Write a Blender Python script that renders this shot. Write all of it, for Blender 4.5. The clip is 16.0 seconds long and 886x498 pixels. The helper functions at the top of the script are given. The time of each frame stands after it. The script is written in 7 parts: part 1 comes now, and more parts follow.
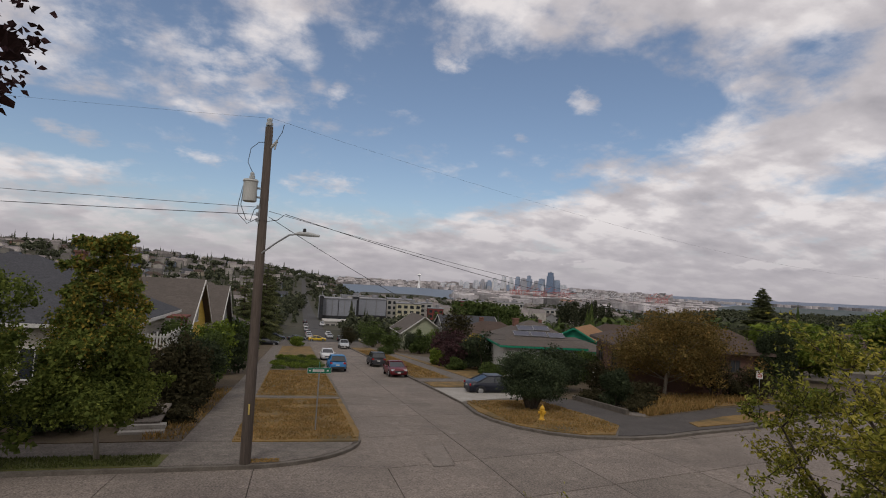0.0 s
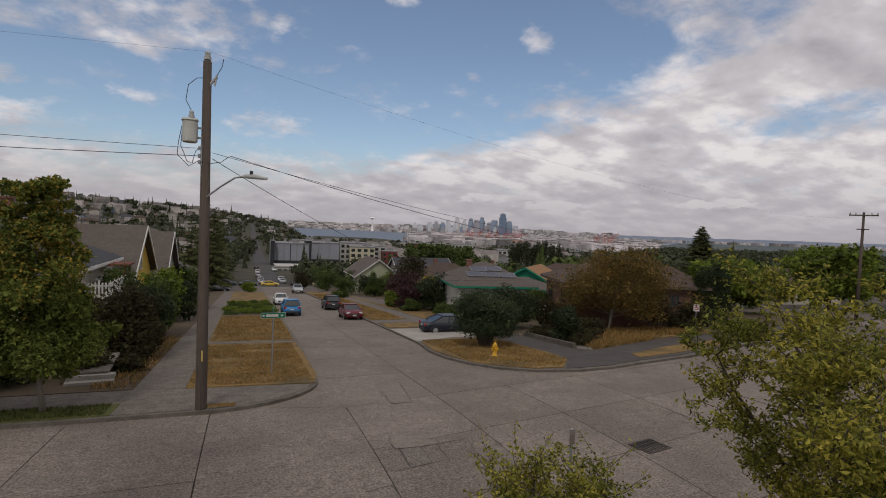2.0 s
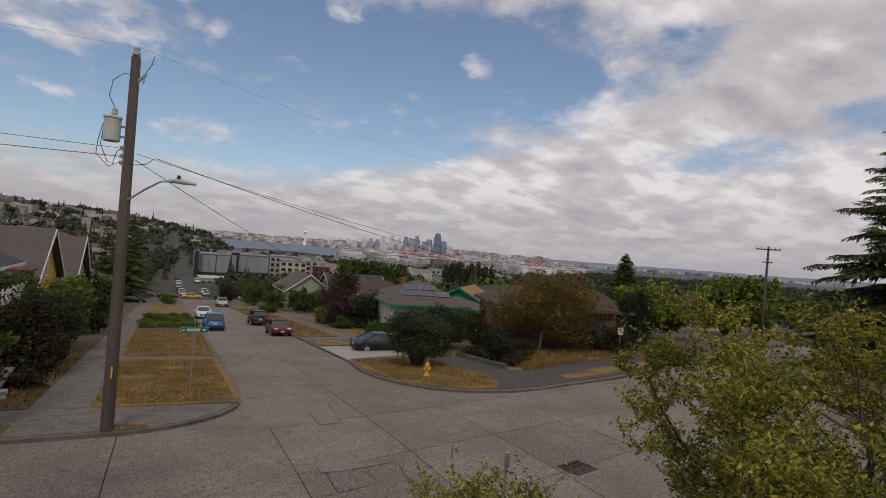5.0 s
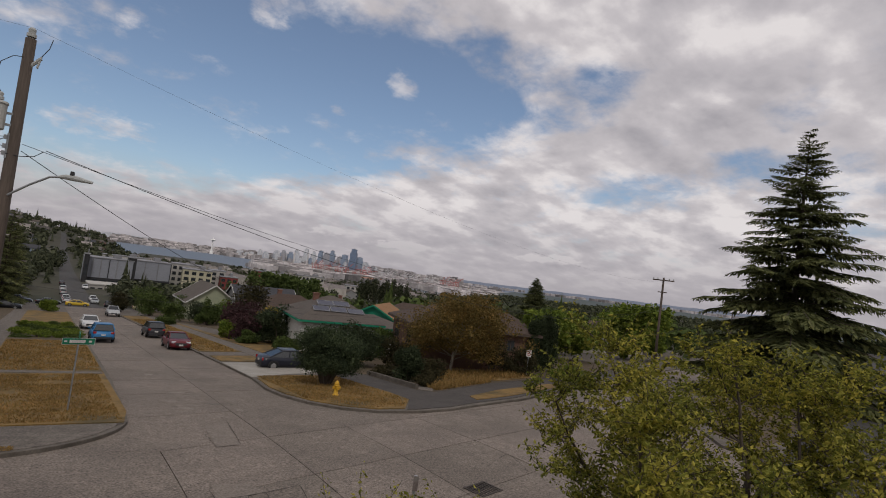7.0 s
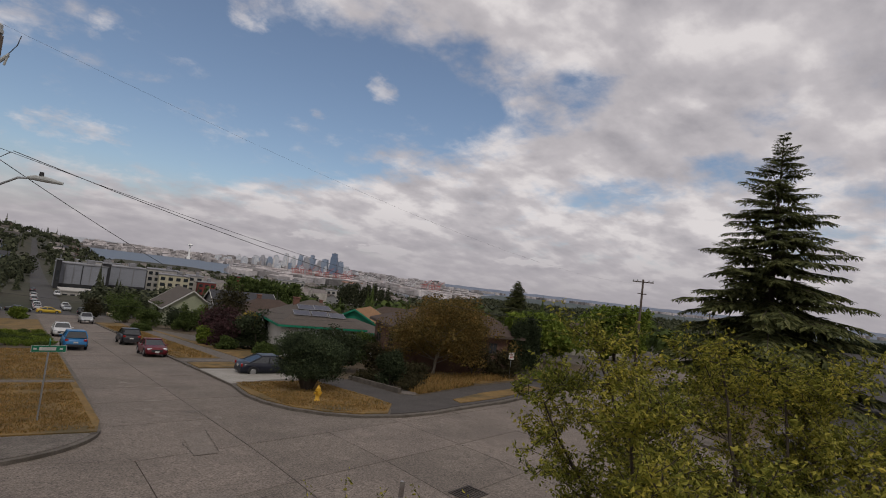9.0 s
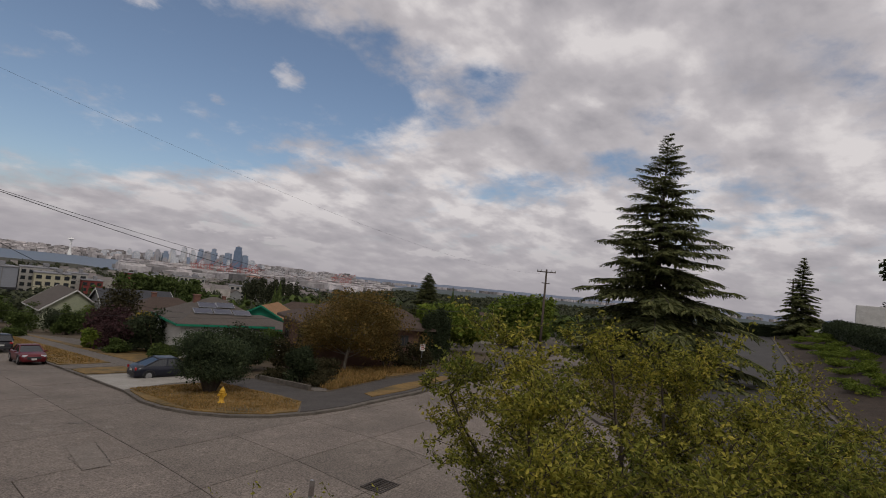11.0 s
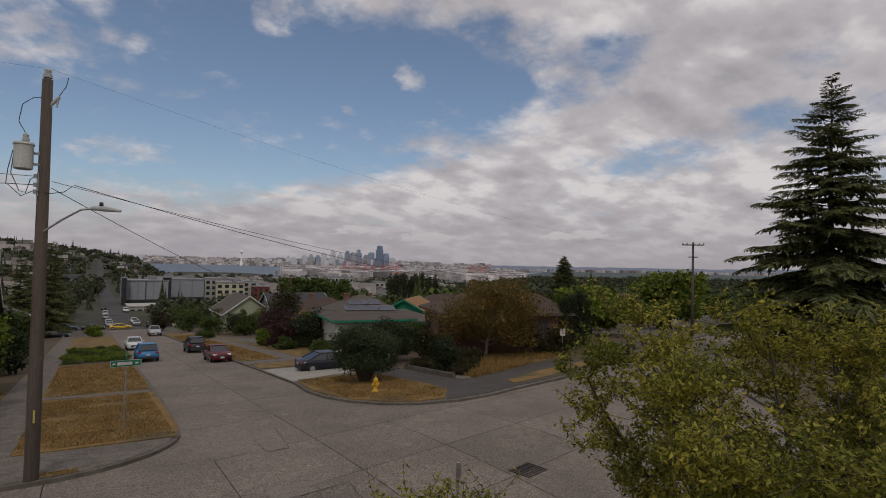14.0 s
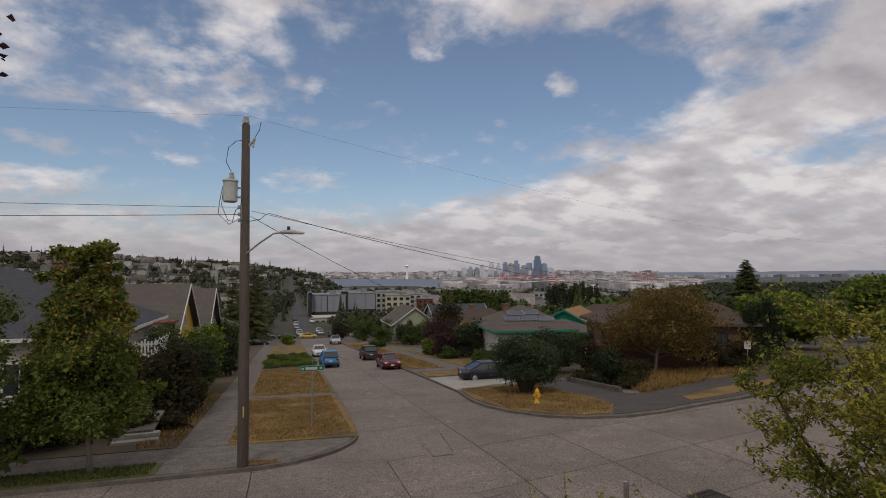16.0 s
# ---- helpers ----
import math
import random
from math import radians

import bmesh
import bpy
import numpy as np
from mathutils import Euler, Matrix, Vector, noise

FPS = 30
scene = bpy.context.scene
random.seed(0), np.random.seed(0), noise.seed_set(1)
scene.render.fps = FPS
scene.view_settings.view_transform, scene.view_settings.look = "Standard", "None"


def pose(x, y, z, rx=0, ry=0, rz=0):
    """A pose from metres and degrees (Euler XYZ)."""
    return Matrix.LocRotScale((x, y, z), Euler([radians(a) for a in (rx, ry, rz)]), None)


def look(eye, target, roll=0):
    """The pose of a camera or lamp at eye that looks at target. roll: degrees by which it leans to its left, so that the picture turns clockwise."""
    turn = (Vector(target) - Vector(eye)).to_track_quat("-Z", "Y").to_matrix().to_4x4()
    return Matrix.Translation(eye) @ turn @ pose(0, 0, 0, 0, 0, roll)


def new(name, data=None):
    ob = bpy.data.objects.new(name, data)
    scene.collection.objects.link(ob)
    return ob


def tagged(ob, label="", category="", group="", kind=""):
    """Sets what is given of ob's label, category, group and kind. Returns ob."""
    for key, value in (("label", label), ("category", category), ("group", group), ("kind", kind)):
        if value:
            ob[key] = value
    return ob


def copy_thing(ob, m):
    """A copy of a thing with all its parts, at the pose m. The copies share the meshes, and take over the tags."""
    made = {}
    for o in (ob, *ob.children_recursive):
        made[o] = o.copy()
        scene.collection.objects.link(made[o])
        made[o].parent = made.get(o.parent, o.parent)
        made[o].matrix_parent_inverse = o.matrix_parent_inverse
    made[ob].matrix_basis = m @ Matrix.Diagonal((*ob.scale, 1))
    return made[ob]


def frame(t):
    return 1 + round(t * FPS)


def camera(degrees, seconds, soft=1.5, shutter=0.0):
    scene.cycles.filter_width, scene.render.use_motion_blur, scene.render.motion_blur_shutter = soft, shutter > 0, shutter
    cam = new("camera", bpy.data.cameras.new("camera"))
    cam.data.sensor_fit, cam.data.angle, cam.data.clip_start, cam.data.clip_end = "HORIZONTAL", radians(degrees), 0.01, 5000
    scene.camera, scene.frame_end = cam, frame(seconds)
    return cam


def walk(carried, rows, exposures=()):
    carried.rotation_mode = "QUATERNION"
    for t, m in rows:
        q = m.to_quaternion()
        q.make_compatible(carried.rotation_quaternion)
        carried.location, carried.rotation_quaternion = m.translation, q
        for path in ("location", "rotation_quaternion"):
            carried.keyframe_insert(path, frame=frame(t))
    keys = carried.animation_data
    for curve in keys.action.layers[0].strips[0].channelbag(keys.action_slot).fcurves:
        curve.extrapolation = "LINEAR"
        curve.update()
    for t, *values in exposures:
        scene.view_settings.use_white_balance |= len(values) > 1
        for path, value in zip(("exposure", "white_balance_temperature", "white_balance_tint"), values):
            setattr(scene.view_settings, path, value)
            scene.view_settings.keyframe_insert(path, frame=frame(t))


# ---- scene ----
cam = camera(79.4, 16.0, 1.0)
ROWS = [
    (0, 0.030, -0.227, 6.550, -15.07, 3.64, -3.27),
    (0.5, 0.024, -0.268, 6.529, -15.31, 2.89, -2.21),
    (1, 0.024, -0.253, 6.516, -16.45, 0.29, -0.79),
    (1.5, 0.028, -0.179, 6.545, -18.64, -2.09, -1.54),
    (2, 0.036, -0.156, 6.538, -20.05, -2.28, -2.46),
    (2.5, 0.038, -0.166, 6.543, -20.87, -1.76, -3.07),
    (3, 0.032, -0.173, 6.536, -21.21, -1.69, -3.22),
    (5.5, -0.004, 0.132, 6.499, -29.66, 1.04, -5.97),
    (6, -0.012, 0.167, 6.492, -32.49, 1.80, -7.19),
    (6.5, -0.020, 0.157, 6.505, -34.75, 2.50, -7.20),
    (7, -0.021, 0.121, 6.531, -36.12, 3.06, -7.50),
    (7.5, -0.027, 0.168, 6.532, -36.59, 3.41, -7.92),
    (8, -0.031, 0.173, 6.537, -36.59, 3.70, -7.71),
    (8.5, -0.004, 0.199, 6.515, -36.65, 3.72, -6.99),
    (9, 0.039, 0.307, 6.462, -38.14, 3.72, -7.07),
    (9.5, 0.096, 0.395, 6.467, -43.29, 4.17, -6.47),
    (10, 0.039, 0.316, 6.500, -46.58, 4.76, -6.98),
    (12.5, -0.121, -0.062, 6.613, -47.04, 2.49, -3.89),
    (13, -0.094, -0.072, 6.582, -43.94, 2.33, -2.17),
    (13.5, -0.047, -0.033, 6.540, -39.88, 2.30, -1.82),
    (14, -0.034, -0.067, 6.587, -33.21, 1.63, -1.56),
    (14.5, 0.009, -0.092, 6.608, -25.32, 0.63, 0.86),
    (15, 0.027, -0.068, 6.578, -20.24, 1.25, -0.02),
    (15.5, 0.023, -0.083, 6.569, -17.18, 2.10, -0.28),
    (16, 0.030, -0.107, 6.568, -16.37, 2.54, 0.05),
]
walk(cam, [(t, pose(x, y, z, 90 + pitch, roll, yaw)) for t, x, y, z, yaw, pitch, roll in ROWS],
     [(0.0, -0.04), (1.5, -0.1), (2.5, 0.0), (5.5, -0.05), (9.0, -0.16), (12.5, -0.27), (14.5, -0.3), (16.0, -0.14)])


# ---- light: soft sun behind broken cloud, procedural sky ----
def sky_world():
    w = bpy.data.worlds.new("sky")
    scene.world = w
    w.use_nodes = True
    nt = w.node_tree
    nt.nodes.clear()
    N, L = nt.nodes.new, nt.links.new

    def m(op, a, b=None, c=None, clamp=False):
        n = N("ShaderNodeMath")
        n.operation, n.use_clamp = op, clamp
        for i, v in enumerate((a, b, c)):
            if v is None:
                continue
            if isinstance(v, (int, float)):
                n.inputs[i].default_value = v
            else:
                L(v, n.inputs[i])
        return n.outputs[0]

    def step(v, a, b):
        n = N("ShaderNodeMapRange")
        n.interpolation_type = "SMOOTHSTEP"
        L(v, n.inputs[0])
        n.inputs[1].default_value, n.inputs[2].default_value = a, b
        return n.outputs[0]

    co = N("ShaderNodeTexCoord").outputs["Generated"]
    sep = N("ShaderNodeSeparateXYZ")
    L(co, sep.inputs[0])
    X, Y, Z = sep.outputs
    az = m("MULTIPLY", m("ARCTAN2", X, Y), 57.2958)
    el = m("MULTIPLY", m("ARCSINE", Z), 57.2958)
    den = m("ADD", m("MAXIMUM", Z, 0.0), 0.30)
    comb = N("ShaderNodeCombineXYZ")
    L(m("DIVIDE", X, den), comb.inputs[0])
    L(m("DIVIDE", Y, den), comb.inputs[1])

    def fbm(scale, detail, rough, shift, stretch=(1, 1, 1), warp=0.0):
        mp = N("ShaderNodeMapping")
        L(comb.outputs[0], mp.inputs[0])
        mp.inputs["Location"].default_value = shift
        mp.inputs["Scale"].default_value = stretch
        n = N("ShaderNodeTexNoise")
        n.inputs["Scale"].default_value, n.inputs["Detail"].default_value = scale, detail
        n.inputs["Roughness"].default_value, n.inputs["Distortion"].default_value = rough, warp
        L(mp.outputs[0], n.inputs["Vector"])
        return n.outputs[0]

    def blob(a0, e0, ra, re, tilt):
        c, s = math.cos(radians(tilt)), math.sin(radians(tilt))
        da, de = m("SUBTRACT", az, a0), m("SUBTRACT", el, e0)
        u = m("ADD", m("MULTIPLY", da, c / ra), m("MULTIPLY", de, s / ra))
        v = m("ADD", m("MULTIPLY", da, -s / re), m("MULTIPLY", de, c / re))
        return m("SUBTRACT", 1.0, m("ADD", m("MULTIPLY", u, u), m("MULTIPLY", v, v)))

    # gaps of blue between the cloud banks
    clear = blob(12, 13.8, 33, 7.8, 11)
    for a0, e0, ra, re, tilt in ((14, 19.5, 16, 7.5, -14), (-18, 12.0, 16, 3.2, 3), (35, 17.0, 9, 4.6, 14), (6, 25, 8, 9, 0)):
        clear = m("MAXIMUM", clear, blob(a0, e0, ra, re, tilt))
    # small breaks in the grey bank
    for a0, e0, ra, re, k in ((49.5, 21.6, 4.2, 2.6, -0.05), (57, 11.6, 7, 2.2, -0.1), (65, 13.6, 8, 1.8, -0.1), (76, 10.6, 9, 2.6, -0.04), (53, 10.4, 5, 1.6, -0.08)):
        clear = m("MAXIMUM", clear, m("ADD", m("MULTIPLY", blob(a0, e0, ra, re, 4), 0.3), k - 0.3))
    clear = m("MAXIMUM", clear, m("SUBTRACT", m("MULTIPLY", blob(-14, 19, 26, 9, -4), 0.3), 0.12))
    clear = m("MAXIMUM", m("MINIMUM", clear, 0.6), -0.6)
    big = fbm(2.3, 12, 0.60, (3.1, 1.7, 0), (1, 1, 1), 0.25)
    puffs = fbm(8.5, 10, 0.60, (7, 2, 0), (1, 1, 1), 0.15)
    cov = m("SUBTRACT", m("ADD", m("MULTIPLY", big, 0.9), m("MULTIPLY", puffs, 0.55)), m("MULTIPLY", clear, 0.34))
    mask = step(cov, 0.56, 0.90)
    puff = m("MAXIMUM", blob(1.6, 9.7, 4.6, 1.5, 4), blob(-10, 10.8, 2.8, 0.8, -10))
    for a0, e0, ra, re, tilt in ((-20.8, 11.2, 3.6, 0.9, -8), (29, 19.2, 1.5, 1.9, 40), (23, 15.8, 1.2, 0.7, 0), (14.6, 23.5, 2.4, 1.8, 10), (-8, 18.6, 9, 3.4, -6), (2.6, 19.2, 2.0, 1.0, 0), (36, 10.5, 6, 1.6, 6)):
        puff = m("MAXIMUM", puff, blob(a0, e0, ra, re, tilt))
    puff = step(m("ADD", puff, m("MULTIPLY", m("SUBTRACT", fbm(11.0, 9, 0.62, (1, 9, 0)), 0.5), 4.6)), 0.0, 1.6)
    mask = m("MAXIMUM", mask, m("MULTIPLY", puff, 0.66))
    mask = m("MAXIMUM", mask, m("MULTIPLY", step(el, 6.5, 1.0), 0.88))
    # cloud brightness: white where thin or turned to the sun, grey bases in the thick of the bank
    shade = fbm(2.6, 9, 0.55, (5.5, 8.2, 0), (1, 1.2, 1), 0.2)
    fine = fbm(7.0, 8, 0.5, (0.4, 3.0, 0), (1, 1.1, 1))
    thick = step(cov, 0.78, 1.12)
    base = m("MAXIMUM", blob(66, 19.5, 22, 5.5, 8), m("MAXIMUM", blob(64, 14.2, 9, 1.2, 5), blob(86, 20, 10, 5, 0)))
    base = m("MULTIPLY", step(m("ADD", base, m("MULTIPLY", m("SUBTRACT", fine, 0.5), 2.0)), -0.3, 0.9), 0.075)
    tone = m("ADD", m("MULTIPLY", shade, 0.62), m("MULTIPLY", fine, 0.48))
    tone = m("SUBTRACT", m("SUBTRACT", tone, m("MULTIPLY", thick, 0.03)), base)
    glow = m("MAXIMUM", m("MAXIMUM", blob(23.1, 3.3, 2.4, 0.7, 3), blob(47.2, 3.4, 4.0, 0.6, 2)), blob(31.2, 2.8, 4, 0.5, 2))
    glow = step(m("ADD", glow, m("MULTIPLY", m("SUBTRACT", fbm(14.0, 8, 0.6, (4, 4, 0)), 0.5), 2.5)), 0.0, 1.0)
    tone = m("ADD", tone, m("MULTIPLY", glow, 0.2))
    ramp = N("ShaderNodeValToRGB")
    L(tone, ramp.inputs[0])
    ramp.color_ramp.elements[0].position, ramp.color_ramp.elements[0].color = 0.33, (0.36, 0.345, 0.375, 1)
    ramp.color_ramp.elements[1].position, ramp.color_ramp.elements[1].color = 0.62, (0.82, 0.775, 0.775, 1)
    mid = ramp.color_ramp.elements.new(0.53)
    mid.color = (0.60, 0.565, 0.585, 1)
    sky = N("ShaderNodeTexSky")
    sky.sky_type, sky.sun_disc = "NISHITA", False
    sky.sun_elevation, sky.sun_rotation = radians(SUN_EL), radians(SUN_AZ)
    sky.altitude, sky.air_density, sky.dust_density, sky.ozone_density = 100, 1.0, 1.0, 1.6
    sc = N("ShaderNodeVectorMath")
    sc.operation = "SCALE"
    L(sky.outputs[0], sc.inputs[0])
    sc.inputs["Scale"].default_value = 0.106
    mix = N("ShaderNodeMix")
    mix.data_type = "RGBA"
    L(mask, mix.inputs["Factor"])
    L(sc.outputs[0], mix.inputs["A"])
    L(ramp.outputs[0], mix.inputs["B"])
    veil = N("ShaderNodeMix")
    veil.data_type = "RGBA"
    L(m("MAXIMUM", m("MULTIPLY", step(el, 10.0, -1.0), 0.82), 0.07), veil.inputs["Factor"])
    L(mix.outputs["Result"], veil.inputs["A"])
    veil.inputs["B"].default_value = (0.40, 0.372, 0.402, 1)
    bg = N("ShaderNodeBackground")
    L(veil.outputs["Result"], bg.inputs[0])
    bg.inputs[1].default_value = 1.0
    L(bg.outputs[0], N("ShaderNodeOutputWorld").inputs[0])


SUN_EL, SUN_AZ = 52, 205
sky_world()
sun = new("sun", bpy.data.lights.new("sun", "SUN"))
sun.data.energy, sun.data.angle, sun.data.color = 1.1, radians(14), (1.0, 0.95, 0.88)
sun.matrix_world = look((0, 0, 0), (-math.sin(radians(SUN_AZ)) * math.cos(radians(SUN_EL)), -math.cos(radians(SUN_AZ)) * math.cos(radians(SUN_EL)), -math.sin(radians(SUN_EL))))


# ---- materials ----
MATS = {}


def mat(name, a, b=None, scale=2.0, rough=0.85, bump=0.0, fine=None, metal=0.0, spec=0.3, island=0.0, rnd=0.0, trans=0.0, coat=0.0, stretch=(1, 1, 1), third=None, tscale=0.2, speck=0.28):
    """A surface of two colours mixed by coarse and fine noise, with relief; island and rnd vary it from piece to piece."""
    if name in MATS:
        return MATS[name]
    b = b or tuple(c * 0.75 for c in a)
    mt = bpy.data.materials.new(name)
    mt.use_nodes = True
    nt = mt.node_tree
    N, L = nt.nodes.new, nt.links.new
    bs = nt.nodes["Principled BSDF"]
    tc = N("ShaderNodeTexCoord")
    mp = N("ShaderNodeMapping")
    mp.inputs["Scale"].default_value = stretch
    L(tc.outputs["Object"], mp.inputs[0])

    def noise_of(sc, det):
        n = N("ShaderNodeTexNoise")
        n.inputs["Scale"].default_value, n.inputs["Detail"].default_value = sc, det
        n.inputs["Roughness"].default_value = 0.62
        L(mp.outputs[0], n.inputs["Vector"])
        return n.outputs[0]

    def mixc(fac, ca, cb):
        n = N("ShaderNodeMix")
        n.data_type = "RGBA"
        for s, v in (("Factor", fac), ("A", ca), ("B", cb)):
            if hasattr(v, "default_value"):
                L(v, n.inputs[s])
            elif isinstance(v, tuple):
                n.inputs[s].default_value = (*v, 1)
            else:
                n.inputs[s].default_value = v
        return n.outputs["Result"]

    def rng(v, lo, hi, o0=0.0, o1=1.0):
        n = N("ShaderNodeMapRange")
        L(v, n.inputs[0])
        for i, x in enumerate((lo, hi, o0, o1)):
            n.inputs[i + 1].default_value = x
        return n.outputs[0]

    col = mixc(rng(noise_of(scale, 6), 0.33, 0.67), a, b)
    if third:
        col = mixc(rng(noise_of(tscale, 5), 0.45, 0.62), col, third)
    grain = noise_of(fine or scale * 14, 4)
    dark = N("ShaderNodeHueSaturation")
    L(col, dark.inputs["Color"])
    L(rng(grain, 0.25, 0.75, 1 - speck, 1 + speck), dark.inputs["Value"])
    col = dark.outputs[0]
    if island or rnd:
        src = N("ShaderNodeNewGeometry").outputs["Random Per Island"] if island else N("ShaderNodeObjectInfo").outputs["Random"]
        k = island or rnd
        hs = N("ShaderNodeHueSaturation")
        L(col, hs.inputs["Color"])
        L(rng(src, 0, 1, 1 - k, 1 + k), hs.inputs["Value"])
        L(rng(src, 0, 1, 0.5 + 0.03 * k, 0.5 - 0.03 * k), hs.inputs["Hue"])
        col = hs.outputs[0]
    L(col, bs.inputs["Base Color"])
    bs.inputs["Roughness"].default_value, bs.inputs["Metallic"].default_value = rough, metal
    bs.inputs["Specular IOR Level"].default_value = spec
    bs.inputs["Coat Weight"].default_value = coat
    if bump:
        bn = N("ShaderNodeBump")
        bn.inputs["Strength"].default_value, bn.inputs["Distance"].default_value = min(1, bump), 0.02
        L(grain, bn.inputs["Height"])
        L(bn.outputs[0], bs.inputs["Normal"])
    if trans:
        tr = N("ShaderNodeBsdfTranslucent")
        L(col, tr.inputs[0])
        mx = N("ShaderNodeMixShader")
        mx.inputs[0].default_value = trans
        L(bs.outputs[0], mx.inputs[1])
        L(tr.outputs[0], mx.inputs[2])
        L(mx.outputs[0], nt.nodes["Material Output"].inputs[0])
    MATS[name] = mt
    return mt


def glass(name="window_glass", tint=(0.03, 0.035, 0.04)):
    return mat(name, tint, tint, 1.0, 0.06, 0, spec=0.8)


CONCRETE = mat("road_concrete", (0.215, 0.180, 0.152), (0.155, 0.130, 0.110), 3.2, 0.92, 1.0, 17, third=(0.15, 0.126, 0.107), tscale=0.3, rnd=0.08, speck=0.75)
JOINT = mat("tar_joint", (0.05, 0.045, 0.04), (0.085, 0.073, 0.063), 3, 0.95)
ASPHALT = mat("old_asphalt", (0.075, 0.07, 0.067), (0.055, 0.052, 0.05), 0.9, 0.92, 0.4, 9)
KERB = mat("kerb_concrete", (0.15, 0.13, 0.11), (0.085, 0.073, 0.06), 1.4, 0.9, 0.5, 20)
WALKWAY = mat("walk_concrete", (0.165, 0.143, 0.123), (0.105, 0.09, 0.076), 2.2, 0.92, 0.8, 15, speck=0.6)
DRYGRASS = mat("dry_lawn", (0.235, 0.148, 0.05), (0.16, 0.10, 0.037), 1.6, 0.95, 1.0, 9, third=(0.10, 0.074, 0.034), tscale=0.5)
GREENGRASS = mat("green_grass", (0.07, 0.085, 0.022), (0.10, 0.09, 0.03), 2, 0.95, 1.0, 40)
EARTH = mat("earth", (0.11, 0.08, 0.05), (0.07, 0.055, 0.035), 0.8, 0.95, 0.8, 18)
LAND = mat("far_land", (0.04, 0.042, 0.025), (0.065, 0.058, 0.04), 0.03, 0.95, 0, 0.3)
BARK = mat("bark", (0.10, 0.08, 0.062), (0.055, 0.045, 0.035), 3, 0.95, 1.0, 25, stretch=(1, 1, 0.25))
PALEBARK = mat("pale_bark", (0.24, 0.21, 0.17), (0.14, 0.12, 0.10), 3, 0.95, 1.0, 25, stretch=(1, 1, 0.3))
WOODPOLE = mat("pole_wood", (0.115, 0.09, 0.074), (0.058, 0.046, 0.038), 2.5, 0.92, 1.0, 30, stretch=(1, 1, 0.08))
STEEL = mat("galvanised_steel", (0.34, 0.35, 0.36), (0.27, 0.28, 0.29), 4, 0.5, 0.1, metal=0.6)
GREYPAINT = mat("grey_enamel", (0.42, 0.43, 0.42), (0.36, 0.37, 0.36), 3, 0.45, 0.05)
CABLE = mat("cable_rubber", (0.03, 0.03, 0.032), (0.04, 0.04, 0.042), 3, 0.7)
WHITEPAINT = mat("white_paint", (0.62, 0.61, 0.58), (0.5, 0.49, 0.46), 1.5, 0.6, 0.1)


# ---- helpers for building ----
def put(bm, name, material, smooth=False):
    me = bpy.data.meshes.new(name)
    bm.to_mesh(me)
    bm.free()
    for mt in material if isinstance(material, (list, tuple)) else [material]:
        me.materials.append(mt)
    if smooth:
        for p in me.polygons:
            p.use_smooth = True
    return me


def part(name, bm, material, parent, label="", smooth=False):
    ob = new(name, put(bm, name, material, smooth))
    ob.parent = parent
    return tagged(ob, label)


def empty(name, m, label, category, group="", kind=""):
    ob = new(name)
    ob.matrix_world = m
    return tagged(ob, label, category, group, kind)


def box(bm, c, s, rot=0.0, bev=0.0, m=None):
    r = bmesh.ops.create_cube(bm, size=1.0, matrix=(m or Matrix()) @ Matrix.Translation(c) @ Matrix.Rotation(rot, 4, "Z") @ Matrix.Diagonal((*s, 1)))
    if bev:
        es = list({e for v in r["verts"] for e in v.link_edges})
        bmesh.ops.bevel(bm, geom=es, offset=bev, segments=2, affect="EDGES", profile=0.5)
    return bm


def tube(bm, pts, radii, n=8, cap=True):
    """A round tapered tube along points."""
    pts = [Vector(p) for p in pts]
    if not isinstance(radii, (list, tuple)):
        radii = [radii] * len(pts)
    rings = []
    side = None
    for i, p in enumerate(pts):
        d = (pts[min(i + 1, len(pts) - 1)] - pts[max(i - 1, 0)]).normalized()
        if side is None:
            side = d.orthogonal().normalized()
        side = (side - d * side.dot(d)).normalized()
        up = d.cross(side)
        rings.append([bm.verts.new(p + (side * math.cos(k * math.tau / n) + up * math.sin(k * math.tau / n)) * radii[i]) for k in range(n)])
    for a, b in zip(rings, rings[1:]):
        for k in range(n):
            bm.faces.new((a[k], a[(k + 1) % n], b[(k + 1) % n], b[k]))
    if cap and n > 2:
        bm.faces.new(rings[0][::-1])
        bm.faces.new(rings[-1])
    return bm


def prism(bm, poly, z0, z1, m=None):
    """A prism over a polygon (counter-clockwise)."""
    m = m or Matrix()
    lo = [bm.verts.new(m @ Vector((x, y, z0))) for x, y in poly]
    hi = [bm.verts.new(m @ Vector((x, y, z1))) for x, y in poly]
    n = len(poly)
    for i in range(n):
        bm.faces.new((lo[i], lo[(i + 1) % n], hi[(i + 1) % n], hi[i]))
    bm.faces.new(lo[::-1])
    bm.faces.new(hi)
    return bm


def B():
    return bmesh.new()


# ---- the lie of the land ----
def sstep(a, b, v):
    u = min(1.0, max(0.0, (v - a) / (b - a)))
    return u * u * (3 - 2 * u)


def lerp(a, b, u):
    return a + (b - a) * u


def along(v, xs, ys):
    for i in range(len(xs) - 1):
        if v <= xs[i + 1]:
            return lerp(ys[i], ys[i + 1], sstep(0, 1, max(0.0, (v - xs[i]) / (xs[i + 1] - xs[i]))))
    return ys[-1]


SEA = -40.0


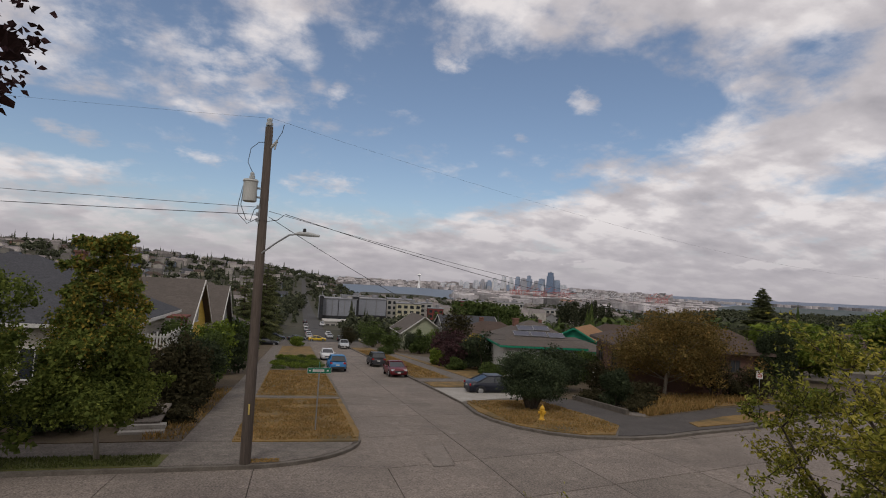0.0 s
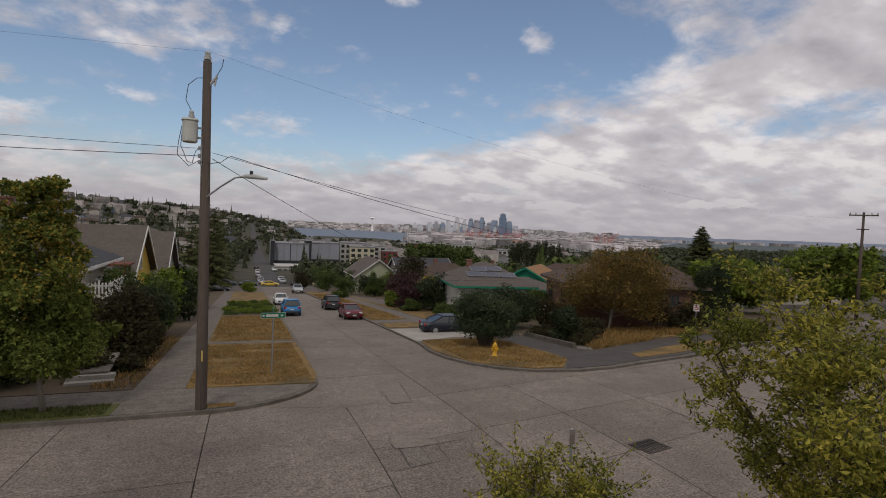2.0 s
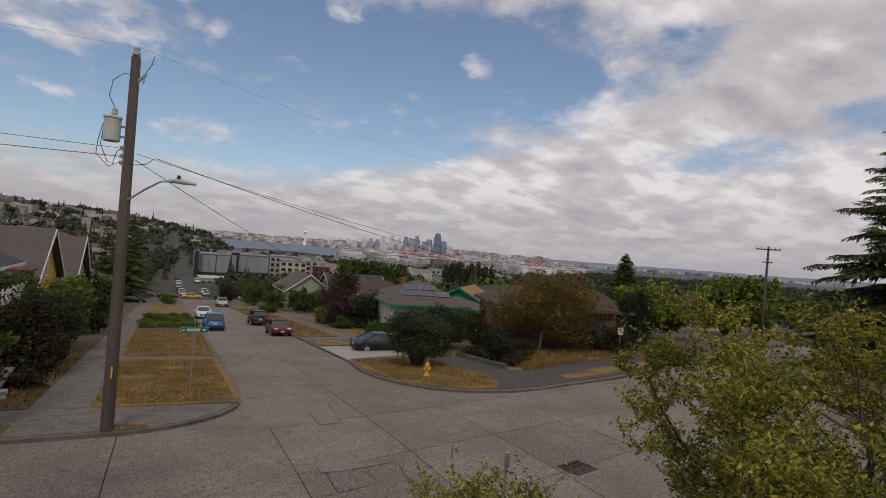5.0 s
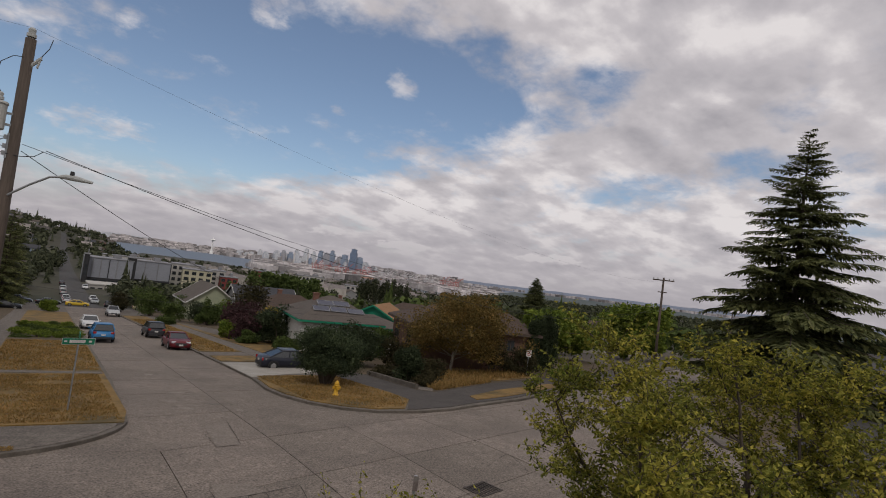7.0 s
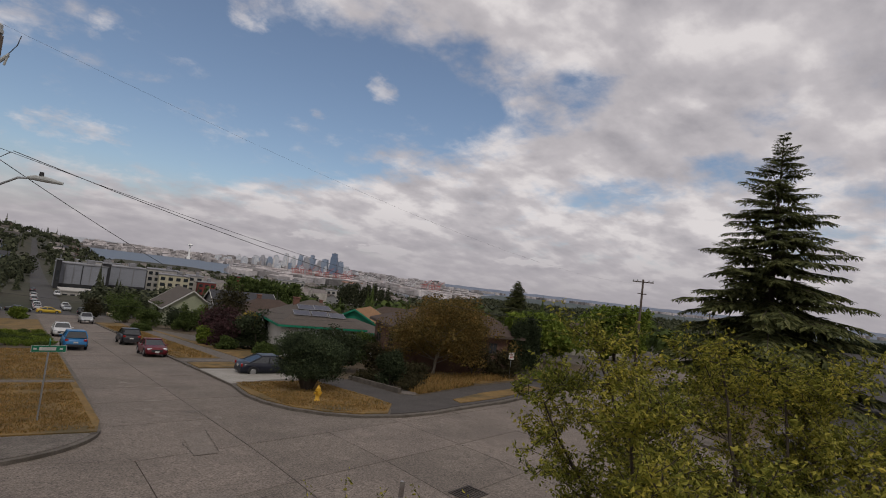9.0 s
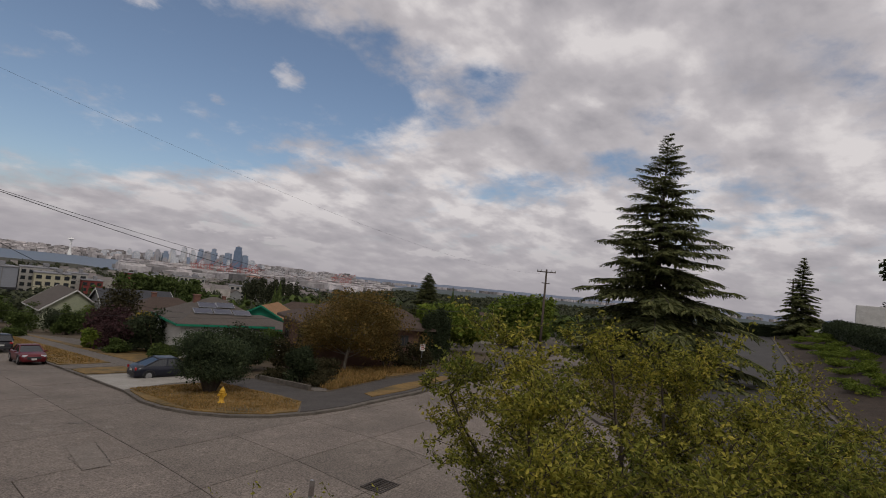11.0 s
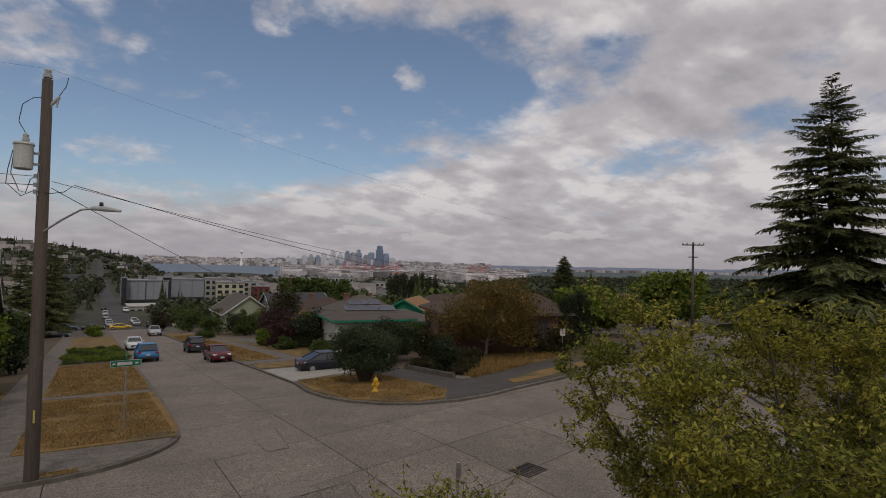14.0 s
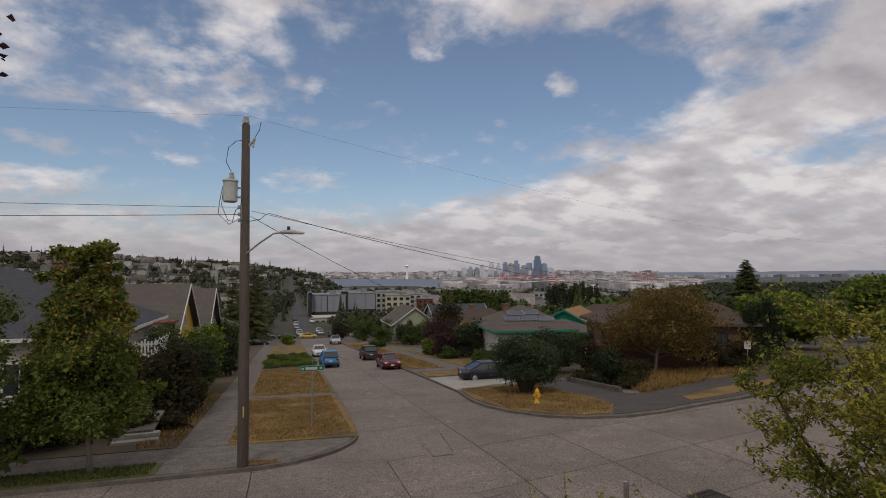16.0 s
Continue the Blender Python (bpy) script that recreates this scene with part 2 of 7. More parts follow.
def street_fall(y):
    if y < 9:
        return 0.28
    if y < 20:
        u = (y - 9) / 11
        return 0.28 - 0.47 * u * u
    if y < 150:
        return -0.19 - 0.085 * (y - 20)
    if y < 210:
        u = (y - 150) / 60
        return -11.24 - 5.1 * u + 1.98 * u * u
    return -14.36 - 0.019 * (y - 210)


def land(x, y):
    z = street_fall(y)
    if x > 24:
        # the upper road climbs away, above the lower one
        ridge = 12.5 + 0.25 * (x - 27)
        up = 0.28 + 0.048 * min(max(0.0, x - 46), 72) - 12 * sstep(150, 300, x)
        low = street_fall(min(y, 48)) if y < 60 else z
        w = sstep(9.0, 1.5, y - ridge) * sstep(24, 34, x)
        z = lerp(z if y > 48 else low, up, w)
        # bank up to the car park
        edge = 7.0 + 0.24 * (x - 51)
        z += 3.1 * sstep(1.0, 11.0, edge - y) * sstep(40, 62, x) * sstep(260, 140, x)
    d = math.hypot(x, y)
    if d > 260:
        az = math.degrees(math.atan2(x, y))
        if az < 6.5 or y < 0 and x < 0:
            crest = 6.55 + 1150 * math.tan(radians(along(az, [-60, -18, -7, -1.7, 2.5, 6.5], [1.2, 1.35, 0.75, 0.3, -0.35, -2.0])))
            z = lerp(max(z, -24), crest, sstep(330, 1150, d))
            if d > 1300:
                z = lerp(z, SEA - 6, sstep(1300, 1900, d))
        elif az < 36:
            z = lerp(max(z, -24), -34, sstep(300, 1000, d))
            z = lerp(z, SEA - 6, sstep(along(az, [6.5, 12, 19, 30, 36], [1500, 1500, 1250, 1150, 1150]), along(az, [6.5, 12, 19, 30, 36], [2300, 2300, 1500, 1400, 1400]), d))
        else:
            hill = lerp(-20, along(az, [36, 44, 60, 90, 130], [-32, -18, -13, -10, -6]), sstep(400, 900, d))
            z = lerp(max(z, -20), hill, sstep(260, 420, d))
            z = lerp(z, SEA - 6, sstep(1000, 1700, d))
    return z


def sheet(name, xs, ys, material, off=0.0, height=None):
    height = height or land
    vs = [(x, y, height(x, y) + off) for y in ys for x in xs]
    n = len(xs)
    fs = [(j * n + i, j * n + i + 1, (j + 1) * n + i + 1, (j + 1) * n + i) for j in range(len(ys) - 1) for i in range(n - 1)]
    me = bpy.data.meshes.new(name)
    me.from_pydata(vs, [], fs)
    me.materials.append(material)
    for p in me.polygons:
        p.use_smooth = True
    return new(name, me)


def drape(poly, off, step=2.0, skirt=0.0, height=None):
    """A bmesh of the polygon laid over the land, cut into strips so that it follows it; skirt: depth of its sides."""
    height = height or land
    bm = B()
    bm.faces.new([bm.verts.new((x, y, 0)) for x, y in poly])
    xs, ys = [p[0] for p in poly], [p[1] for p in poly]
    for ax, lo, hi in ((0, min(xs), max(xs)), (1, min(ys), max(ys))):
        v = math.ceil(lo / step) * step
        while v < hi:
            no = [0, 0, 0]
            no[ax] = 1
            bmesh.ops.bisect_plane(bm, geom=bm.verts[:] + bm.edges[:] + bm.faces[:], plane_co=[c * v for c in no], plane_no=no)
            v += step
    for f in bm.faces:
        if f.normal.z < 0:
            f.normal_flip()
    if skirt:
        es = [e for e in bm.edges if e.is_boundary]
        r = bmesh.ops.extrude_edge_only(bm, edges=es)
        low = {v for v in r["geom"] if isinstance(v, bmesh.types.BMVert)}
    else:
        low = set()
    for v in bm.verts:
        v.co.z = height(v.co.x, v.co.y) + off - (skirt if v in low else 0)
    bmesh.ops.recalc_face_normals(bm, faces=bm.faces[:])
    return bm


def ring(c, r, a0, a1, n=10):
    return [(c[0] + r * math.cos(radians(lerp(a0, a1, i / n))), c[1] + r * math.sin(radians(lerp(a0, a1, i / n)))) for i in range(n + 1)]


def setting(name, bm, material, label="", smooth=False, category=""):
    ob = new(name, put(bm, name, material, smooth))
    return tagged(ob, label, category or name.split("_")[0], kind="structure")


# ---- ground sheet to the horizon ----
def spread(n, near, far):
    return [near * ((far / near) ** (i / n)) for i in range(n + 1)]


gx = sorted({-v for v in spread(46, 30, 4900)} | set(range(-28, 120, 2)) | set(spread(46, 120, 4900)))
gy = sorted({-v for v in spread(14, 30, 4900)} | set(range(-28, 100, 2)) | set(spread(70, 100, 4900)))
tagged(sheet("ground", gx, gy, LAND, -0.12), "hilly ground falling from the crossing to the bay", "ground", kind="structure")


# ---- roads, kerbs, pavements ----
LEFT_KERB = [(-60, 19.0), (-20, 19.1), (-1.4, 19.2)] + ring((-1.4, 23.7), 4.5, -86, 0, 14) + [(3.4, 34), (3.4, 146), (-60, 146)]
RIGHT_KERB = [(11.0, 146), (11.0, 42), (10.95, 33.7), (10.5, 30), (10.6, 27.6), (11.2, 25.4), (12.2, 23.7), (13.6, 22.6), (15.7, 22.1), (18, 22.35), (20.2, 23.0), (24.9, 24.2), (62, 38), (83, 44), (140, 60), (140, 146)]
ISLAND = [(26.5, 10.9), (28, 10.6), (40, 13.2), (59, 17.6), (88, 24.5), (106, 28.8), (106, 38), (85, 35.5), (64, 29.5), (40, 20.2), (28.5, 14.6), (26.6, 12.6)]
BANK = [(20, -14), (40, 3.4), (51, 6.7), (80, 13.7), (112, 21.5), (150, 21.5), (150, -40), (20, -40)]

setting("road", drape([(-60, -30), (24, -30), (24, 22), (26, 27), (12, 27), (12, 150), (2.5, 150), (2.5, 26), (-3, 20), (-60, 20)], -0.02, 2.0), JOINT, "dark bed under the concrete street panels", category="road")
setting("road_lower", drape([(23, 8), (29, 12), (64, 27), (86, 33), (140, 44), (140, 62), (83, 46), (62, 40), (23, 25)], 0.012, 2.0), CONCRETE, "grey concrete side street falling away past a telegraph pole", category="road")
setting("road_upper", drape([(23, -12), (40, 2), (51, 6), (80, 13), (112, 20), (150, 20), (150, 32), (106, 29.5), (88, 25), (59, 18), (40, 14), (23, 10)], 0.02, 2.0), ASPHALT, "dark asphalt road climbing past a planted bank", category="road")


def kerbed(name, poly, label):
    return setting(name, drape(poly, 0.15, 3.0, 0.35), KERB, label, category="kerb")


kerbed("kerb_left", LEFT_KERB, "worn concrete kerb round the corner plot")
kerbed("kerb_right", RIGHT_KERB, "worn concrete kerb round the hydrant corner")
kerbed("kerb_island", ISLAND, "concrete kerb of the planted island under the fir")
kerbed("kerb_bank", BANK, "concrete kerb below the planted bank")


def lay(name, poly, off, material, label, category, step=2.0):
    return tagged(new(name, put(drape(poly, off, step, 0.05), name, material)), label, category, kind="structure")


arc_in = ring((-1.4, 23.7), 4.28, -88, -8, 12)
lay("pavement_corner", [(-4.0, 19.42), (-1.4, 19.42)] + arc_in + [(2.9, 22.5), (-2.1, 22.9), (-4.0, 23.2)], 0.165, WALKWAY, "worn concrete corner pavement round the pole", "pavement")
lay("pavement_cross", [(-60, 21.0), (-4.0, 21.0), (-4.0, 23.2), (-60, 23.2)], 0.17, WALKWAY, "worn concrete pavement along the cross street", "pavement")
lay("pavement_street", [(-4.0, 23.2), (-2.1, 22.9), (-2.2, 146), (-4.0, 146)], 0.175, WALKWAY, "narrow concrete pavement going downhill", "pavement")
lay("verge_green", [(-60, 19.3), (-4.0, 19.42), (-4.0, 21.0), (-60, 21.0)], 0.18, GREENGRASS, "thin green grass verge under the street tree", "grass")
lay("lawn_strip", [(-2.1, 22.95), (2.88, 22.55), (3.15, 24.5), (3.2, 56), (-2.2, 56)], 0.20, DRYGRASS, "straw-coloured dry lawn strip beside the kerb", "lawn")
lay("lawn_strip_far", [(-2.2, 76), (3.2, 76), (3.2, 112), (-2.2, 112)], 0.20, DRYGRASS, "straw-coloured dry lawn strip further downhill", "lawn")
lay("flower_bed", [(-2.2, 56), (3.2, 56), (3.2, 76), (-2.2, 76)], 0.19, EARTH, "planted bed between two dry lawns", "bed")
lay("path_worn", [(-2.15, 35.8), (3.1, 35.2), (3.1, 36.0), (-2.15, 36.7)], 0.215, WALKWAY, "worn paving strip across the dry lawn", "path")
lay("yard_left", [(-60, 23.2), (-4.0, 23.2), (-4.0, 146), (-60, 146)], 0.20, EARTH, "dark earth yard under shrubs", "yard", 4.0)
lay("driveway", [(11.0, 34.0), (11.1, 41.6), (22, 42), (22, 37), (14, 35.4)], 0.175, mat("pale_concrete", (0.33, 0.31, 0.28), (0.26, 0.24, 0.21), 0.9, 0.9, 0.4, 20), "pale concrete driveway apron", "driveway")
lay("driveway_far", [(11.0, 46.6), (11.0, 49.0), (15, 49.4), (15, 47.2)], 0.175, WALKWAY, "small concrete drive crossing the lawn", "driveway")
lay("lawn_corner", [(11.15, 33.4), (10.75, 30), (10.85, 27.8), (11.45, 25.6), (12.4, 24.0), (13.7, 22.95), (15.2, 22.75), (16.9, 25.0), (17.1, 27.4), (16.6, 34.5), (13.5, 34.6)], 0.2, DRYGRASS, "dry corner lawn around the yellow hydrant", "lawn")
lay("pavement_right", [(15.25, 22.6), (15.8, 22.5), (18, 22.7), (20.1, 23.4), (24.8, 24.6), (61, 38.2), (61, 41), (40, 33.6), (28, 30.4), (20.2, 27.2), (19.5, 28.2), (19.6, 35.0), (18, 38), (16.6, 36.6), (16.65, 34.5), (17.15, 27.4), (16.95, 25.0)], 0.18, mat("dark_pavement", (0.08, 0.071, 0.065), (0.058, 0.051, 0.047), 0.9, 0.92, 0.5, 20), "dark damp-looking pavement round the corner", "pavement")
lay("lawn_verge_right", [(21.2, 24.2), (24.9, 25.1), (33, 28.1), (33, 29.4), (25.5, 27.2), (21.6, 25.4)], 0.215, DRYGRASS, "dry grass verge beside the kerb", "lawn")
lay("yard_brick", [(18, 38), (19.6, 35.0), (19.5, 28.2), (20.2, 27.2), (28, 30.4), (40, 33.6), (61, 41), (61, 62), (18, 62)], 0.19, EARTH, "dry earth yard in front of the brick house", "yard", 3.0)
lay("yard_dry", [(23.5, 31.4), (28, 31), (36, 33.2), (37, 35.4), (30, 36.6), (24.5, 37)], 0.23, DRYGRASS, "long dry grass below the honey locust", "lawn")
lay("path_house", [(19.55, 28.0), (20.15, 27.25), (25.0, 34.0), (24.2, 34.6)], 0.225, WALKWAY, "narrow concrete path up to the brick house", "path")
for a_, b_ in (((19.55, 28.35), (19.6, 31.6)), ((19.6, 31.64), (19.66, 35.0))):
    gk = setting("kerb_garden", B(), KERB, "low concrete garden kerb beside the pavement", category="kerb")
    gb = drape([(a_[0], a_[1]), (a_[0] + 0.2, a_[1]), (b_[0] + 0.2, b_[1]), (b_[0], b_[1])], 0.48, 2.0, 0.5)
    gb.to_mesh(gk.data)
    gb.free()
lay("lawn_right", [(11.25, 42.4), (14.7, 42.4), (14.8, 46.4), (11.25, 46.0)], 0.2, DRYGRASS, "dry lawn strip by the driveway", "lawn")
lay("lawn_right_far", [(11.25, 49.6), (14.9, 49.8), (15.2, 112), (11.25, 112)], 0.2, DRYGRASS, "long dry lawn strip beside parked cars", "lawn")
lay("pavement_street_right", [(14.9, 42.2), (16.6, 42.2), (17, 120), (15.2, 120)], 0.185, WALKWAY, "narrow concrete pavement between dry lawns", "pavement")
lay("lawn_houses", [(16.7, 43), (24, 43), (25, 66), (18, 62), (17.2, 100), (16.9, 100)], 0.2, DRYGRASS, "dry front lawns under shrubs", "lawn")
lay("yard_right_far", [(17.1, 100), (25, 66), (61, 62), (61, 146), (17.1, 146)], 0.17, EARTH, "dark garden ground between houses", "yard", 5.0)
lay("island_ground", [(27.4, 11.3), (40, 13.6), (59, 18.0), (88, 24.9), (105, 29), (105, 37), (85, 35), (64, 29), (40, 19.7), (28.6, 14.0)], 0.2, EARTH, "dark bark-covered ground under the fir", "ground")
lay("bank_ground", [(21, -14.2), (40, 3.0), (51, 6.3), (80, 13.3), (112, 21.1), (150, 21), (150, -39), (21, -39)], 0.32, mat("bark_mulch", (0.058, 0.042, 0.031), (0.036, 0.027, 0.021), 1.2, 0.95, 1.0, 16), "brown mulched bank above the road", "bank", 3.0)
lay("avenue_far", [(3.2, 146), (11.0, 146), (9.6, 900), (4.4, 900)], 0.05, ASPHALT, "grey street running on across the valley", "road", 12.0)
lay("street_cross_far", [(-70, 147), (80, 147), (80, 158), (-70, 158)], 0.06, ASPHALT, "grey street crossing at the foot of the slope", "road", 6.0)


# ---- leaves, branches ----
def leaf_mesh(name, spots, sizes, material, rng, droop=0.3, aspect=0.72, second=None, turn=0.0):
    """Many small bent leaves at the given spots."""
    vs, fs = [], []
    for p, s in zip(spots, sizes):
        d = Vector((rng.gauss(0, 1), rng.gauss(0, 1), rng.gauss(-droop, 0.7))).normalized()
        o = d.cross(Vector((rng.gauss(0, 1), rng.gauss(0, 1), rng.gauss(0, 1)))).normalized()
        up = d.cross(o) * 0.18 * s
        k = len(vs)
        a, b = p, p + d * s
        c = p + d * s * 0.45
        w = o * s * aspect * 0.5
        vs += [a, c - w + up, b, c + w + up]
        fs += [(k, k + 1, k + 2), (k, k + 2, k + 3)]
    me = bpy.data.meshes.new(name)
    me.from_pydata([tuple(v) for v in vs], [], fs)
    me.materials.append(material)
    if second:
        # leaves turn first at the top of the crown
        me.materials.append(second)
        for i, p in enumerate(spots):
            if p.z + rng.gauss(0, 0.9) + 1.2 * noise.noise(p * 0.8) > turn:
                me.polygons[2 * i].material_index = me.polygons[2 * i + 1].material_index = 1
    return me


def leaf_mat(name, a, b, rnd=0.35, trans=0.25):
    return mat(name, a, b, 0.9, 0.8, 0, 6, island=rnd, trans=trans, spec=0.12)


GREEN = leaf_mat("leaf_green", (0.085, 0.115, 0.032), (0.05, 0.072, 0.022))
DARK = leaf_mat("leaf_dark", (0.046, 0.06, 0.029), (0.028, 0.038, 0.019))
LIME = leaf_mat("leaf_lime", (0.15, 0.19, 0.03), (0.085, 0.125, 0.02), 0.4)
NEAR = leaf_mat("leaf_yellow_green", (0.34, 0.31, 0.052), (0.13, 0.155, 0.034), 0.65, 0.4)
YELLOWING = leaf_mat("leaf_turning", (0.34, 0.235, 0.04), (0.16, 0.15, 0.035), 0.4)
LOCUST = leaf_mat("leaf_ochre", (0.205, 0.135, 0.04), (0.105, 0.085, 0.03), 0.5, 0.35)
MAPLE = leaf_mat("leaf_maple", (0.165, 0.195, 0.042), (0.09, 0.12, 0.03), 0.5, 0.38)
PURPLE = leaf_mat("leaf_purple", (0.075, 0.036, 0.038), (0.045, 0.028, 0.028))
BROWNGREEN = leaf_mat("leaf_brown_green", (0.055, 0.048, 0.022), (0.032, 0.03, 0.015))
NEEDLE = leaf_mat("fir_needles", (0.155, 0.165, 0.062), (0.08, 0.092, 0.043), 0.5, 0.3)
FARTREE = leaf_mat("far_leaf", (0.082, 0.09, 0.05), (0.046, 0.054, 0.033), 0.55, 0.2)


def clump_spots(rng, lobes, n, shell=0.55):
    """Spots for leaves inside uneven lobes (centre, radii), thicker near their skins."""
    out = []
    tot = sum(r[0] * r[1] * r[2] for _, r in lobes) ** 1.0
    for c, r in lobes:
        k = max(6, int(n * r[0] * r[1] * r[2] / tot))
        for _ in range(k):
            d = Vector((rng.gauss(0, 1), rng.gauss(0, 1), rng.gauss(0, 1))).normalized()
            q = (shell + (1 - shell) * rng.random()) * (0.82 + 0.36 * noise.noise(d * 2.3 + Vector(c)))
            out.append(Vector((c[0] + d.x * r[0] * q, c[1] + d.y * r[1] * q, c[2] + d.z * r[2] * q)))
    return out


def core(lobes, k, material, parent, rng, size):
    """The inner mass of a crown: larger leaf sprays well inside the outer leaves, which close it to the eye."""
    sp, sz = [], []
    for c, r in lobes:
        for _ in range(46):
            d = Vector((rng.gauss(0, 1), rng.gauss(0, 1), rng.gauss(0, 1))).normalized() * k * rng.uniform(0.3, 1.0)
            sp.append(Vector((c[0] + d.x * r[0], c[1] + d.y * r[1], c[2] + d.z * r[2])))
            sz.append(min(min(r) * 0.7, size * rng.uniform(1.5, 2.6)))
    ob = new("inner_foliage", leaf_mesh("inner_foliage", sp, sz, material, rng, 0.2, 0.9))
    ob.parent = parent
    return tagged(ob, kind="stuff")


def tree(name, at, label, category, height, width, clear, material, bark=BARK, leaves=2500, size=0.16, seed=1, lobes=14, trunk=0.13, top=0.35, group="", stems=1, gone=0.0, second=None, turn=0.0, inner=0.75, cone=False):
    """A tapered trunk with limbs and a crown of many leaves grown round the limb ends."""
    rng = random.Random(seed)
    z = land(*at) + 0.15
    root = empty(name, pose(at[0], at[1], z), label, category, group)
    tb = B()
    ends = []
    for s in range(stems):
        lean = Vector((rng.gauss(0, 0.06), rng.gauss(0, 0.06), 0)) * (3 if stems > 1 else 1)
        h = height * (0.86 if stems == 1 else 0.72)
        spine = [Vector((0, 0, -0.1)) + lean * height * u * u + Vector((rng.gauss(0, 0.03), rng.gauss(0, 0.03), 0)) * u * height * 0.3 + Vector((0, 0, h * u)) for u in (0, 0.12, 0.3, 0.5, 0.7, 0.87, 1)]
        tube(tb, spine, [trunk * f for f in (1.25, 1, 0.85, 0.62, 0.42, 0.24, 0.08)], 8)
        per = max(3, lobes // stems)
        for i in range(per):
            u = lerp(max(0.14, clear / height * 0.9), 0.98, (i + rng.random() * 0.6) / per)
            k = min(5, int(u * 6.5))
            p = spine[k].lerp(spine[k + 1], (u * 6.5) % 1.0 if k < 5 else 0.5)
            a = i * 2.4 + rng.random()
            v = u
            prof = math.sin(math.pi * min(1.0, lerp(0.28, 1.0 - top * 0.12, (v - 0.14) / 0.86))) ** 0.75
            if cone:
                prof = min(1.0, 0.42 + 1.7 * (v - 0.14)) * (1.10 - v) ** 0.75
            reach = width * 0.5 * prof * rng.uniform(0.5, 0.85)
            q = p + Vector((math.cos(a) * reach, math.sin(a) * reach, reach * rng.uniform(0.25, 0.7)))
            q.z = min(max(q.z, clear + 0.2), height * 0.93)
            mid = p.lerp(q, 0.5) + Vector((0, 0, -0.06 * reach))
            tube(tb, [p, mid, q], [trunk * 0.34 * (1.1 - u * 0.6), trunk * 0.2, trunk * 0.06], 5)
            ends.append((q, width * (0.17 + 0.1 * prof) * rng.uniform(0.8, 1.2) * (max(0.35, 1.25 - v) if cone else 1.0)))
    part("trunk", tb, bark, root, smooth=True)
    ls = []
    for q, r in ends:
        ls.append(((q.x, q.y, min(q.z, height - r * 0.7)), (r, r, r * rng.uniform(0.6, 0.85))))
        for _ in range(2):
            o = Vector((rng.gauss(0, r * 0.6), rng.gauss(0, r * 0.6), rng.gauss(0, r * 0.4)))
            ls.append(((q.x + o.x, q.y + o.y, min(q.z + o.z, height - r * 0.4)), (r * 0.55, r * 0.55, r * 0.45)))
    core(ls, inner, material, root, rng, size)
    sp = [p for p in clump_spots(rng, ls, leaves, 0.55) if p.z > clear * 0.75 and rng.random() >= gone]
    ob = new("crown", leaf_mesh("crown", sp, [size * rng.uniform(0.6, 1.3) for _ in sp], material, rng, second=second, turn=turn))
    ob.parent = root
    tagged(ob, kind="stuff")
    return root


def shrub(name, at, label, w, h, material, leaves=1400, size=0.12, seed=1, d=None, category="shrub", low=0.0, lobes=12, shell=0.45, group=""):
    """A shrub: short stems and a leafy uneven mass of lobes standing on the ground."""
    rng = random.Random(seed)
    d = d or w
    w, d, h = w * 1.18, d * 1.18, h * 1.12
    leaves = int(leaves * 1.5)
    root = empty(name, pose(at[0], at[1], land(*at) + 0.18), label, category, group)
    tb = B()
    ls = []
    for i in range(lobes):
        a, q = rng.random() * math.tau, math.sqrt(rng.random()) * 0.62
        zc = low + (h - low) * rng.uniform(0.18, 0.86) * (1 - 0.35 * q)
        c = (math.cos(a) * w * 0.5 * q, math.sin(a) * d * 0.5 * q, zc)
        r = rng.uniform(0.2, 0.34)
        ls.append((c, (w * r, d * r, min((h - low) * 0.26, zc * 0.95 + 0.05))))
        tube(tb, [(c[0] * 0.2, c[1] * 0.2, -0.1), (c[0] * 0.5, c[1] * 0.5, zc * 0.55), c], [0.05, 0.035, 0.012], 5)
    tagged(part("stem", tb, BARK, root), kind="stuff")
    core(ls, 0.85, material, root, rng, size)
    sp = [p for p in clump_spots(rng, ls, leaves, shell) if p.z > 0]
    ob = new("foliage", leaf_mesh("foliage", sp, [size * rng.uniform(0.6, 1.35) for _ in sp], material, rng))
    ob.parent = root
    tagged(ob, kind="stuff")
    return root


